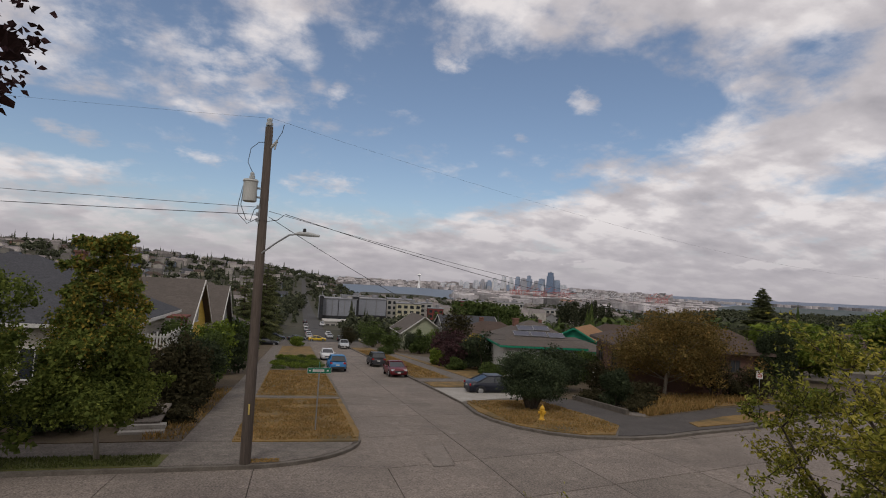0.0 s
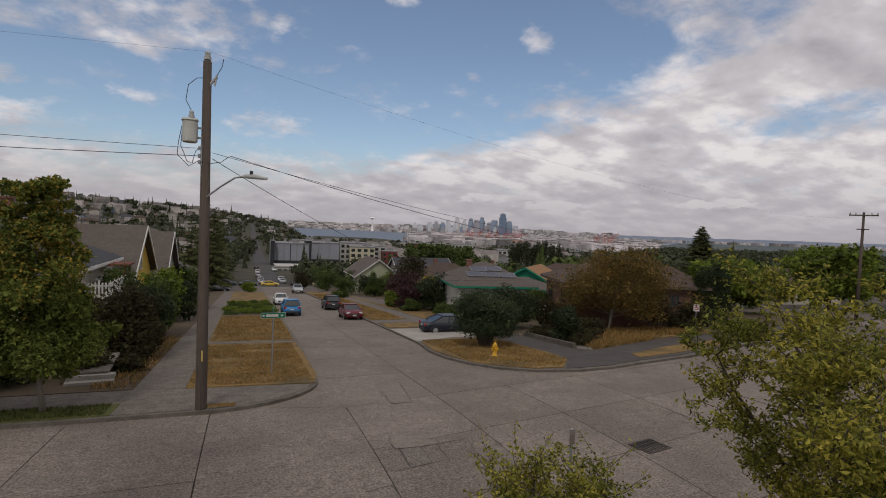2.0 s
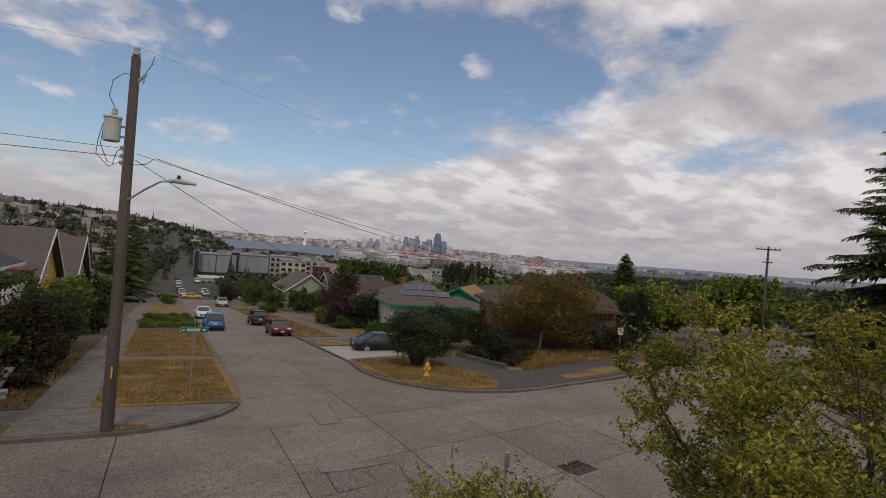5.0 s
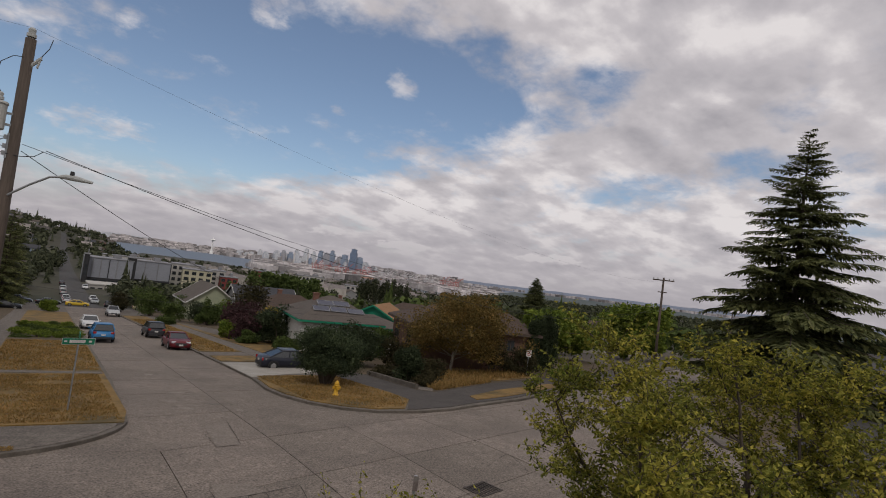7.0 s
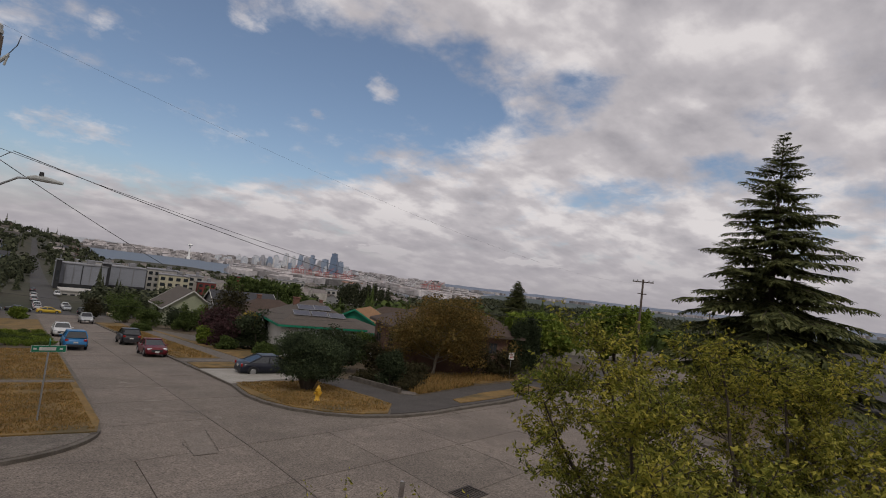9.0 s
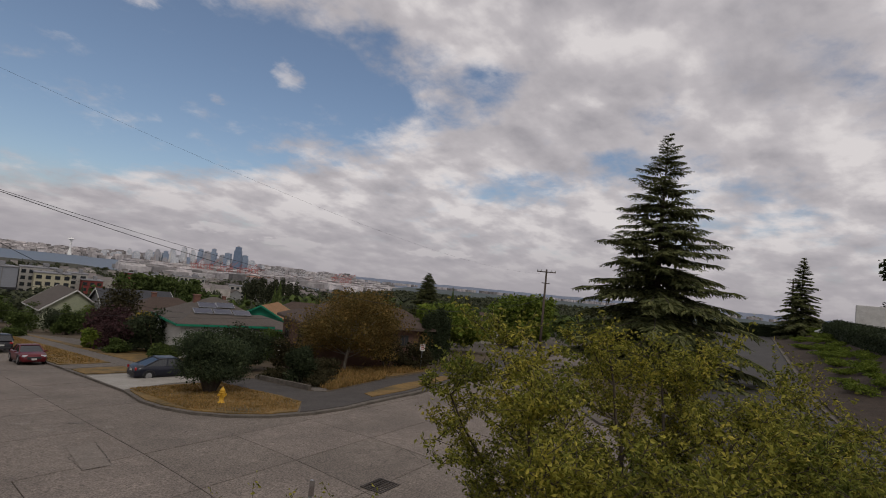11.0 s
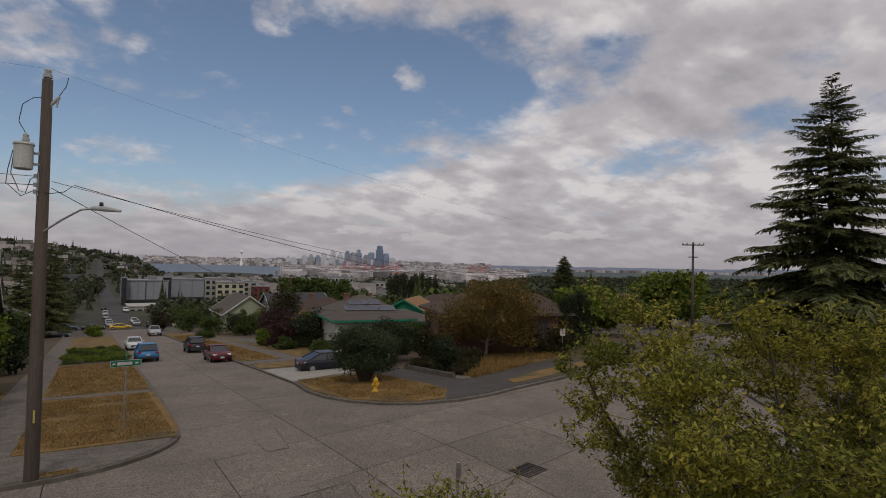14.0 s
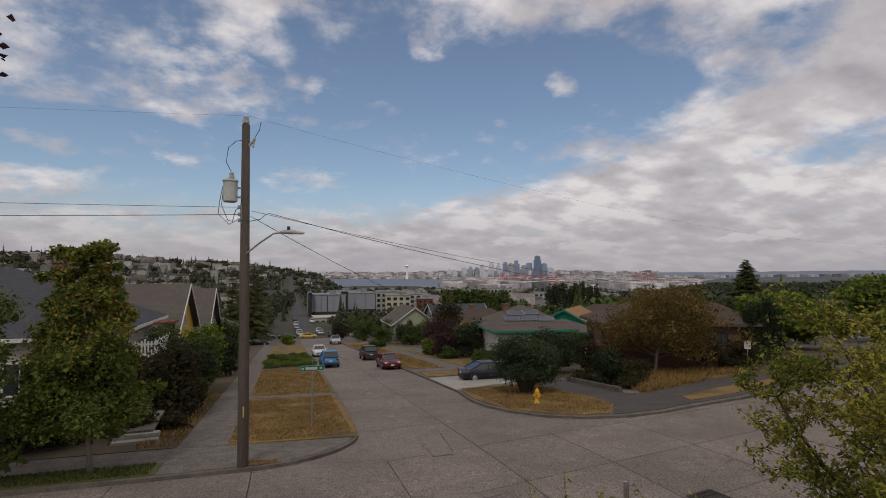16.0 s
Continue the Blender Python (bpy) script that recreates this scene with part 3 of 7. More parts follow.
def fir(name, at, label, height, width, seed=1, tiers=26, fronds=9, base=0.08, sprays=11, group="", full=1.0):
    """A conifer: straight trunk, separate boughs that droop and turn up at the tip, each a flat frond of feathery branchlets."""
    rng = random.Random(seed)
    root = empty(name, pose(at[0], at[1], land(*at) + 0.1), label, "conifer", group)
    tb = B()
    tube(tb, [(0, 0, -0.3), (0.03, 0, height * 0.3), (-0.03, 0.04, height * 0.65), (0, 0, height * 0.9), (0.02, 0, height)], [height * 0.016, height * 0.012, height * 0.007, 0.04, 0.012], 8)
    vs, fs = [], []
    up = Vector((0, 0, 1))

    def needle_spray(p, t, ln, w):
        o = t.cross(up).normalized() * w + Vector((0, 0, rng.uniform(-0.25, 0.25) * w))
        k = len(vs)
        e, md = p + t * ln, p + t * ln * 0.42 + Vector((0, 0, 0.06 * ln))
        vs.extend((p, md - o, e, md + o))
        fs.extend(((k, k + 1, k + 2), (k, k + 2, k + 3)))

    for i in range(tiers):
        u = base + (0.985 - base) * (i / (tiers - 1)) ** 0.92
        reach = width * 0.5 * (1 - u) ** 0.82 + 0.14
        nb = max(4, int(fronds * (1 - u * 0.45)))
        for j in range(nb):
            z = height * u + rng.gauss(0, 0.42 * height / tiers)
            a = j * math.tau / nb + i * 2.4 + rng.gauss(0, 0.16)
            r = reach * rng.choice((0.6, 0.8, 0.95, 1.0, 1.1, 1.18)) * rng.uniform(0.92, 1.06)
            dr = Vector((math.cos(a), math.sin(a), 0))
            sd = Vector((-dr.y, dr.x, 0))
            rise = lerp(0.02, 0.55, u ** 1.5) + rng.gauss(0, 0.06)
            droop = lerp(0.34, 0.30, u) + rng.gauss(0, 0.05)
            pts = [Vector((0, 0, z)) + dr * r * q + Vector((0, 0, r * (rise * q - droop * q * q + 0.16 * max(0.0, q - 0.6)))) for q in (0, 0.2, 0.4, 0.6, 0.8, 1.0)]
            if r > 0.6:
                tube(tb, pts, [0.011 * r + 0.012, 0.009 * r + 0.01, 0.007 * r + 0.008, 0.005 * r + 0.006, 0.003 * r + 0.005, 0.004], 4, False)
            ns = max(6, int(sprays * (0.35 + 0.75 * r / (width * 0.5))))
            for k in range(ns):
                q = lerp(0.12 if r > 1 else 0.02, 1.0, (k + rng.random() * 0.6) / ns)
                m5 = min(q, 0.999) * 5
                b0 = int(m5)
                p = pts[b0].lerp(pts[b0 + 1], m5 - b0)
                fwd = (pts[min(b0 + 1, 5)] - pts[b0]).normalized()
                # the frond is broad near the middle of the bough and pointed at its tip
                broad = r * 0.30 * (1.05 - q) ** 0.7 * min(1.0, 0.45 + 1.6 * q) + 0.11 * full + 0.006 * height
                for s in (-1, 1):
                    ln = broad * rng.uniform(0.75, 1.25)
                    t = (fwd * rng.uniform(0.55, 0.95) + sd * s * rng.uniform(0.6, 1.0) + Vector((0, 0, rng.uniform(-0.42, -0.05)))).normalized()
                    cnt = 3 if ln > 0.5 else 2
                    for c in range(cnt):
                        p2 = p + t * ln * c / cnt * 0.85
                        t2 = (t + fwd * rng.gauss(0.12, 0.3) + sd * rng.gauss(0, 0.3) + Vector((0, 0, rng.uniform(-0.32, 0.12)))).normalized()
                        needle_spray(p2, t2, ln * rng.uniform(0.42, 0.62), ln * 0.085 + 0.012 * full)
                    # short twigs hang below
                    t3 = (t * 0.5 + Vector((0, 0, -0.8))).normalized()
                    needle_spray(p + t * ln * rng.uniform(0.2, 0.7), t3, ln * rng.uniform(0.2, 0.42), ln * 0.06 + 0.01)
            needle_spray(pts[4], (pts[5] - pts[4]).normalized(), (pts[5] - pts[4]).length * 1.25, 0.05 + 0.02 * r)
    part("trunk", tb, BARK, root, smooth=True)
    me = bpy.data.meshes.new("foliage")
    me.from_pydata([tuple(v) for v in vs], [], fs)
    me.materials.append(NEEDLE)
    ob = new("foliage", me)
    ob.parent = root
    tagged(ob, kind="stuff")
    return root


def branching_tree(name, at, label, height, reach, seed, stems, material, leaf, tips=7, start=0.8, thick=0.09, twigs=4):
    """A tree seen from close by: stems, limbs, branches and twigs, with leaves in pairs along the twigs."""
    rng = random.Random(seed)
    root = empty(name, pose(at[0], at[1], land(*at) + 0.15), label, "tree")
    tb = B()
    spots, sizes = [], []

    def bend(a, d, ln, r0, r1, n, wob, up):
        pts, v = [a], d.copy()
        for _ in range(n):
            v = (v + Vector((rng.gauss(0, wob), rng.gauss(0, wob), rng.gauss(0, wob) + up))).normalized()
            pts.append(pts[-1] + v * ln / n)
        tube(tb, pts, [lerp(r0, r1, i / n) for i in range(n + 1)], 6 if r0 > 0.02 else 4, False)
        return pts

    def twig(p, d, ln):
        pts = bend(p, d, ln, 0.006, 0.002, 3, 0.18, 0.14)
        for a, b in zip(pts, pts[1:]):
            for k in range(9):
                q = a.lerp(b, (k + rng.random()) / 9)
                spots.append(q + Vector((rng.gauss(0, 0.035), rng.gauss(0, 0.035), rng.gauss(0, 0.03))))
                sizes.append(leaf * rng.uniform(0.6, 1.3))

    tube(tb, [(0, 0, -0.2), (0, 0, start * 0.6), (0.03, 0, start + 0.1)], [thick * 1.5, thick * 1.25, thick * 1.1], 10)
    for s in range(stems):
        a = s * math.tau / stems + rng.uniform(-0.3, 0.3)
        out = reach * rng.uniform(0.35, 0.8)
        top = height * rng.uniform(0.82, 1.0) * (1 - 0.22 * (out / reach) ** 2)
        d = Vector((math.cos(a) * out * 0.9, math.sin(a) * out * 0.9, top - start)).normalized()
        stem = bend(Vector((0, 0, start)), d, (top - start) * 1.06, thick * 0.7, 0.014, 8, 0.09, 0.05)
        for i in range(1, 9):
            p = stem[i]
            for _ in range(3 if i > 2 else 2):
                a2 = rng.random() * math.tau
                d2 = Vector((math.cos(a2), math.sin(a2), rng.uniform(-0.1, 0.75))).normalized()
                ln = reach * rng.uniform(0.22, 0.42) * (1.1 - i / 13)
                br = bend(p, d2, ln, 0.02 * (1.2 - i / 12), 0.006, 4, 0.16, 0.08)
                for q in br[1:]:
                    for _ in range(twigs):
                        a3 = rng.random() * math.tau
                        twig(q, Vector((math.cos(a3), math.sin(a3), rng.uniform(-0.2, 1.1))).normalized(), rng.uniform(0.2, 0.72))
    part("trunk", tb, BARK, root, smooth=True)
    ob = new("crown", leaf_mesh("crown", spots, sizes, material, rng, 0.35, 0.5))
    ob.parent = root
    tagged(ob, kind="stuff")
    return root


def blades(name, spots, h, label, material, seed, w=0.02):
    """Grass blades standing on the lawn; one mass."""
    rng = random.Random(seed)
    vs, fs = [], []
    for x, y in spots:
        z = land(x, y) + 0.2
        a = rng.random() * math.tau
        hh = h * rng.uniform(0.5, 1.3)
        lx, ly = rng.gauss(0, hh * 0.45), rng.gauss(0, hh * 0.45)
        k = len(vs)
        vs += [(x - math.cos(a) * w, y - math.sin(a) * w, z), (x + math.cos(a) * w, y + math.sin(a) * w, z), (x + lx, y + ly, z + hh)]
        fs.append((k, k + 1, k + 2))
    me = bpy.data.meshes.new(name)
    me.from_pydata(vs, [], fs)
    me.materials.append(material)
    return tagged(new(name, me), label, "grass", kind="stuff")


def strew(seed, n, x0, x1, y0, y1, ok=lambda x, y: True):
    rng = random.Random(seed)
    out = []
    while len(out) < n:
        x, y = rng.uniform(x0, x1), rng.uniform(y0, y1)
        if ok(x, y) and noise.noise((x * 0.7, y * 0.7, seed)) + rng.gauss(0, 0.35) > -0.25:
            out.append((x, y))
    return out


STRAW = leaf_mat("straw", (0.31, 0.20, 0.07), (0.19, 0.122, 0.045), 0.4, 0.2)
blades("dry_grass", strew(1, 15000, -2.1, 2.85, 23.0, 35.0), 0.07, "short straw-coloured grass of the lawn strip", STRAW, 1)
blades("dry_grass", strew(2, 9000, -2.1, 3.1, 36.8, 55.5), 0.09, "short straw-coloured grass further down the strip", STRAW, 2, 0.03)
blades("dry_grass", strew(3, 9000, 11.0, 19.5, 23.2, 34.2, lambda x, y: (x - 11.3) > max(0, (26 - y) * 0.75) and x < min(16.8, 15.2 + (y - 22.8) * 0.75)), 0.08, "short dry grass around the hydrant", STRAW, 3, 0.025)
blades("tall_grass", strew(4, 3000, 23.6, 36, 31.3, 36.3, lambda x, y: y > 31.2 + max(0, (x - 28) * 0.28)), 0.42, "long dry grass below the honey locust", STRAW, 4, 0.03)
blades("tall_grass", strew(8, 2600, 20.7, 28, 27.4, 32, lambda x, y: 27.6 + (x - 20.7) * 0.41 < y < 28.9 + (x - 20.7) * 0.41), 0.36, "long dry grass along the pavement", STRAW, 8, 0.03)
blades("straw_litter", strew(9, 500, -1.2, -0.2, 19.4, 19.9), 0.03, "dry straw and bark litter at the pole foot", STRAW, 9, 0.03)
blades("dry_grass", strew(5, 6000, 11.4, 14.7, 50, 100), 0.12, "short dry grass beside the parked cars", STRAW, 5, 0.05)
blades("green_grass_blades", strew(6, 6000, -16, -4.2, 19.45, 20.9), 0.08, "short green grass of the verge", leaf_mat("grass_blade", (0.09, 0.105, 0.03), (0.06, 0.07, 0.02)), 6)
blades("weeds", strew(7, 1500, -5.6, -4.0, 23.4, 40), 0.2, "dry weeds along the pavement edge", STRAW, 7, 0.03)


# ---- utility pole with transformer, lamp and wires ----
def insulator(bm, p, s=1.0):
    x, y, z = p
    tube(bm, [(x, y, z), (x, y, z + 0.05 * s), (x, y, z + 0.06 * s), (x, y, z + 0.13 * s), (x, y, z + 0.14 * s), (x, y, z + 0.22 * s), (x, y, z + 0.26 * s)], [0.04 * s, 0.04 * s, 0.085 * s, 0.085 * s, 0.06 * s, 0.07 * s, 0.03 * s], 10)


P1 = (-1.31, 19.5)
P1Z = land(*P1) + 0.12


def big_pole():
    r = empty("utility_pole", pose(P1[0], P1[1], P1Z, 0, -0.3, 0), "weathered brown timber utility pole on the corner pavement", "utility pole")
    tube_b = tube(B(), [(0, 0, -0.4), (0, 0, 0.1), (0, 0, 6), (0, 0, 11.75)], [0.2, 0.19, 0.165, 0.135], 14)
    post = part("post", tube_b, WOODPOLE, r, smooth=True)
    b = B()
    insulator(b, (0, 0, 11.72), 1.4)
    part("insulator", b, GREYPAINT, post, "grey porcelain insulator")
    b = tube(B(), [(0.1, -0.05, 11.0), (0.3, -0.1, 11.25)], 0.05, 8)
    tube(b, [(0.3, -0.1, 11.3), (0.24, -0.1, 10.95)], 0.03, 6)
    tube(b, [(0.05, -0.05, 10.85), (0.3, -0.1, 11.28)], 0.02, 6)
    part("fuse_cutout", b, GREYPAINT, r, "grey fuse holder on a bracket")
    t = part("transformer", tube(B(), [(-0.48, -0.1, 9.02), (-0.48, -0.1, 9.05), (-0.48, -0.1, 9.70), (-0.48, -0.1, 9.74), (-0.48, -0.1, 9.80)], [0.2, 0.235, 0.235, 0.265, 0.24], 18), mat("transformer_grey", (0.50, 0.50, 0.47), (0.42, 0.42, 0.39), 2, 0.5, 0.1), r, "pale grey can transformer with stained sides")
    b = B()
    insulator(b, (-0.44, -0.12, 9.78), 1.1)
    part("bushing", b, GREYPAINT, t)
    for z in (9.52, 9.2):
        part("bracket", box(B(), (-0.2, -0.05, z), (0.24, 0.09, 0.06)), STEEL, r)
    b = tube(B(), [(0.05, -0.12, 7.25), (0.5, -0.3, 7.62), (0.95, -0.5, 7.93), (1.25, -0.62, 7.97)], 0.03, 8)
    arm = part("lamp_arm", b, STEEL, r, "curved galvanised lamp arm")
    b = tube(B(), [(1.15, -0.58, 7.97), (1.3, -0.64, 7.99), (1.55, -0.74, 7.98), (1.95, -0.9, 7.93)], [0.04, 0.075, 0.085, 0.04], 10)
    part("lamp_head", b, GREYPAINT, arm, "flat grey street lamp head")
    b = tube(B(), [(1.45, -0.7, 8.06), (1.45, -0.7, 8.17)], [0.06, 0.05], 10)
    part("photocell", b, CABLE, arm, "small dark photocell")
    b = box(B(), (0.02, -0.2, 1.9), (0.05, 0.02, 0.36))
    part("tag", b, mat("tag_yellow", (0.55, 0.42, 0.12)), r, "small yellowish plate")
    b = tube(B(), [(0.17, 0.05, 0.3), (0.15, 0.05, 5), (0.13, 0.05, 8.4)], 0.018, 6)
    part("conduit", b, CABLE, r)
    b = B()
    for z in (8.85, 8.6, 8.4):
        tube(b, [(-0.18, -0.12, z - 0.06), (-0.18, -0.12, z + 0.06)], 0.05, 8)
    box(b, (-0.13, -0.1, 8.62), (0.05, 0.05, 0.7))
    part("rack", b, STEEL, r, "steel rack with spool insulators")
    for k, pts in enumerate([
        [(-0.44, -0.12, 10.05), (-0.62, -0.1, 10.4), (-0.55, -0.1, 10.9), (-0.3, -0.08, 11.15), (0.05, -0.06, 11.2)],
        [(-0.72, -0.12, 9.55), (-0.82, -0.12, 9.0), (-0.85, -0.12, 8.6), (-0.5, -0.15, 8.25), (-0.18, -0.12, 8.45)],
        [(-0.7, -0.12, 9.5), (-0.75, -0.12, 8.9), (-0.55, -0.12, 8.4), (-0.4, -0.12, 8.35), (-0.3, -0.1, 8.75), (-0.18, -0.12, 8.85)],
        [(-0.18, -0.12, 8.4), (0.2, -0.15, 8.38), (0.5, -0.1, 8.45), (0.7, 0.1, 8.66)],
        [(0.3, -0.1, 11.3), (0.45, -0.05, 11.6), (0.5, 0.0, 11.9)]]):
        part("lead_wire", tube(B(), pts, 0.012, 5), CABLE, r)
    return r


big_pole()


def span(name, a, b, sag, r, label, n=24):
    pts = [Vector(a).lerp(Vector(b), i / n) - Vector((0, 0, 4 * sag * (i / n) * (1 - i / n))) for i in range(n + 1)]
    ob = new(name, put(tube(B(), pts, r, 5), name, CABLE))
    return tagged(ob, label, "cable")


P2 = (64.0, 39.5)
P2Z = land(*P2) + 0.1
wx, wy = P1
span("power_line", (wx, wy, P1Z + 12.08), (-52, 19.8, 11.6), 0.5, 0.003, "thin bare power line leaving the pole top")
span("power_line", (wx, wy, P1Z + 12.08), (P2[0], P2[1], P2Z + 11.4), 1.6, 0.003, "thin bare power line over the crossing")
span("service_cable", (wx - 0.18, wy - 0.12, P1Z + 8.6), (-52, 19.6, 8.6), 0.5, 0.011, "dark twisted cable along the cross street")
span("service_cable", (wx - 0.18, wy - 0.12, P1Z + 8.85), (-52, 19.6, 9.2), 0.3, 0.008, "thin dark cable along the cross street")
span("service_cable", (wx + 0.7, wy + 0.1, P1Z + 8.7), (P2[0], P2[1], P2Z + 8.3), 3.1, 0.011, "dark twisted cable sagging over the crossing")
span("service_cable", (wx + 0.15, wy, P1Z + 8.75), (P2[0], P2[1], P2Z + 8.8), 2.7, 0.008, "thin dark cable sagging over the crossing")
span("service_cable", (wx + 0.15, wy, P1Z + 8.55), (25.0, 59.0, 0.9), 1.2, 0.011, "dark service cable dropping to a house")
span("service_cable", (P2[0], P2[1], P2Z + 7.6), (-9, 62, 1.5), 2.4, 0.01, "dark cable crossing low over the gardens")


def small_pole(at, h, label, turn=-57):
    r = empty("utility_pole", pose(at[0], at[1], land(*at) + 0.1, 0, 0, turn), label, "utility pole")
    part("post", tube(B(), [(0, 0, -0.3), (0, 0, h * 0.5), (0, 0, h)], [0.19, 0.16, 0.12], 10), WOODPOLE, r, smooth=True)
    part("crossarm", box(B(), (0, -0.14, h - 0.35), (2.6, 0.12, 0.14)), WOODPOLE, r)
    part("crossarm", box(B(), (0, -0.14, h - 1.9), (1.1, 0.1, 0.12)), WOODPOLE, r)
    for x in (-1.2, -0.7, 0.7, 1.2):
        b = B()
        insulator(b, (x, -0.14, h - 0.28), 0.9)
        part("insulator", b, GREYPAINT, r)
    return r


small_pole(P2, 12.0, "tall timber utility pole with two crossarms")
small_pole((118, 56), 10.5, "distant timber utility pole with crossarms")
small_pole((140, 23), 11.0, "timber utility pole behind the hedge")
small_pole((-53, 19.7), 12.5, "timber utility pole further along the cross street")


# ---- street furniture ----
def street_sign(at):
    r = empty("street_sign", pose(at[0], at[1], land(*at) + 0.2), "green street-name sign on a thin galvanised post", "street sign")
    part("post", tube(B(), [(0, 0, -0.2), (0, 0, 2.78)], 0.03, 8), STEEL, r)
    p = part("plate", box(B(), (0, -0.03, 2.66), (1.05, 0.012, 0.23), 0.07, 0.004), mat("sign_green", (0.012, 0.17, 0.095), (0.012, 0.15, 0.085), 2, 0.45), r)
    part("border", box(B(), (0, -0.024, 2.66), (1.08, 0.008, 0.255), 0.07), WHITEPAINT, p)
    for x, w, h in ((-0.42, 0.1, 0.06), (-0.04, 0.52, 0.12), (0.38, 0.1, 0.07)):
        part("lettering_bar", box(B(), (x, -0.045 + x * 0.07, 2.66), (w, 0.006, h), 0.07), WHITEPAINT, p)
    part("plate_crossing", box(B(), (0.0, 0.0, 2.9), (0.03, 0.6, 0.2)), mat("sign_green", (0.012, 0.17, 0.095)), r, "green plate seen edge-on")
    return r


street_sign((1.22, 25.0))


def hydrant(at):
    r = empty("fire_hydrant", pose(at[0], at[1], land(*at) + 0.19), "bright yellow cast-iron fire hydrant on dry grass", "fire hydrant")
    Y = mat("hydrant_yellow", (0.62, 0.36, 0.03), (0.5, 0.28, 0.025), 5, 0.5, 0.2)
    part("barrel", tube(B(), [(0, 0, -0.05), (0, 0, 0.06), (0, 0, 0.07), (0, 0, 0.5), (0, 0, 0.52), (0, 0, 0.57), (0, 0, 0.58)], [0.17, 0.17, 0.115, 0.115, 0.16, 0.16, 0.12], 14), Y, r, smooth=True)
    part("bonnet", tube(B(), [(0, 0, 0.57), (0, 0, 0.66), (0, 0, 0.74), (0, 0, 0.77), (0, 0, 0.78), (0, 0, 0.83)], [0.14, 0.13, 0.08, 0.05, 0.035, 0.03], 14), Y, r, smooth=True)
    for dx, dy, rad in ((1, 0, 0.055), (-1, 0, 0.055), (0, -1, 0.075)):
        part("nozzle", tube(B(), [(dx * 0.1, dy * 0.1, 0.42), (dx * 0.17, dy * 0.17, 0.42), (dx * 0.175, dy * 0.175, 0.42), (dx * 0.22, dy * 0.22, 0.42)], [rad, rad, rad * 1.3, rad * 1.2], 10), Y, r)
    return r


hydrant((13.3, 26.8))


def post_sign(at, h, w, hh, rot, label, face, bars=3):
    r = empty("road_sign", pose(at[0], at[1], land(*at) + 0.15, 0, 0, rot), label, "road sign")
    part("post", tube(B(), [(0, 0, -0.2), (0, 0, h)], 0.028, 8), STEEL, r)
    p = part("plate", box(B(), (0, -0.035, h - hh / 2), (w, 0.01, hh), 0, 0.003), face, r)
    for k in range(bars):
        part("lettering_bar", box(B(), (0, -0.043, h - hh * (0.25 + 0.25 * k)), (w * 0.6, 0.004, hh * 0.1)), mat("sign_red", (0.45, 0.03, 0.03)), p)
    return r


post_sign((34.7, 33.5), 2.4, 0.46, 0.62, -30, "white parking sign with red markings on a post", WHITEPAINT)
post_sign((5.2, 7.3), 2.85, 0.085, 0.24, -20, "narrow weathered sign on a thin post", mat("weathered_sign", (0.12, 0.085, 0.08), (0.2, 0.18, 0.17), 14), 0)


def drain(at):
    r = empty("storm_drain", pose(at[0], at[1], land(*at) + 0.035, 0, 0, 12), "dark iron storm drain grate set in concrete", "drain")
    I = mat("cast_iron", (0.05, 0.045, 0.042), (0.08, 0.065, 0.055), 6, 0.7, 0.3, metal=0.4)
    b = B()
    for x, y, w, d in ((0, 0.36, 1.0, 0.06), (0, -0.36, 1.0, 0.06), (0.47, 0, 0.06, 0.66), (-0.47, 0, 0.06, 0.66)):
        box(b, (x, y, 0.012), (w, d, 0.024))
    part("grate_frame", b, I, r)
    for k in range(7):
        part("bar", box(B(), (-0.36 + k * 0.12, 0, 0.01), (0.045, 0.66, 0.02)), I, r)
    for k in range(3):
        part("crossbar", box(B(), (0, -0.18 + k * 0.18, 0.006), (0.88, 0.04, 0.014)), I, r)
    # solid slab painted near-black in place of the shaded hollow below the bars
    part("pit", box(B(), (0, 0, -0.03), (0.9, 0.68, 0.05)), mat("pit_shade_black", (0.012, 0.011, 0.01)), r)
    return r


drain((11.5, 12.4))


YEW = leaf_mat("leaf_yew", (0.075, 0.098, 0.048), (0.032, 0.046, 0.025), 0.55)
# ---- near planting ----
kerbed("kerb_near", [(-60, -34), (17, -34), (17.5, -6), (16.5, 1), (13.5, 5), (9, 7.6), (4, 8.3), (-60, 8.0)], "concrete kerb of the near corner plot")
lay("yard_near", [(-60, -33), (16.6, -33), (17.1, -6), (16.1, 0.9), (13.3, 4.6), (8.9, 7.2), (4, 7.9), (-60, 7.6)], 0.19, GREENGRASS, "grassy near corner below the trees", "grass", 4.0)
branching_tree("street_tree", (8.3, 3.7), "yellow-green small-leaved tree in front of the crossing", 5.85, 4.6, 11, 13, NEAR, 0.075, twigs=3)
branching_tree("street_tree", (11.2, 0.9), "yellow-green small-leaved tree beside its twin", 4.8, 5.2, 12, 11, NEAR, 0.075, twigs=3)
branching_tree("street_tree", (3.7, 5.6), "low yellow-green sapling in front of the crossing", 3.45, 1.7, 13, 4, NEAR, 0.065, start=1.6, thick=0.03, twigs=1)
tree("plum_tree", (-6.0, 6.4), "purple-leaved plum tree overhanging the street", "tree", 13.5, 5.0, 8.9, PURPLE, leaves=5200, size=0.12, seed=14, lobes=20, trunk=0.17)

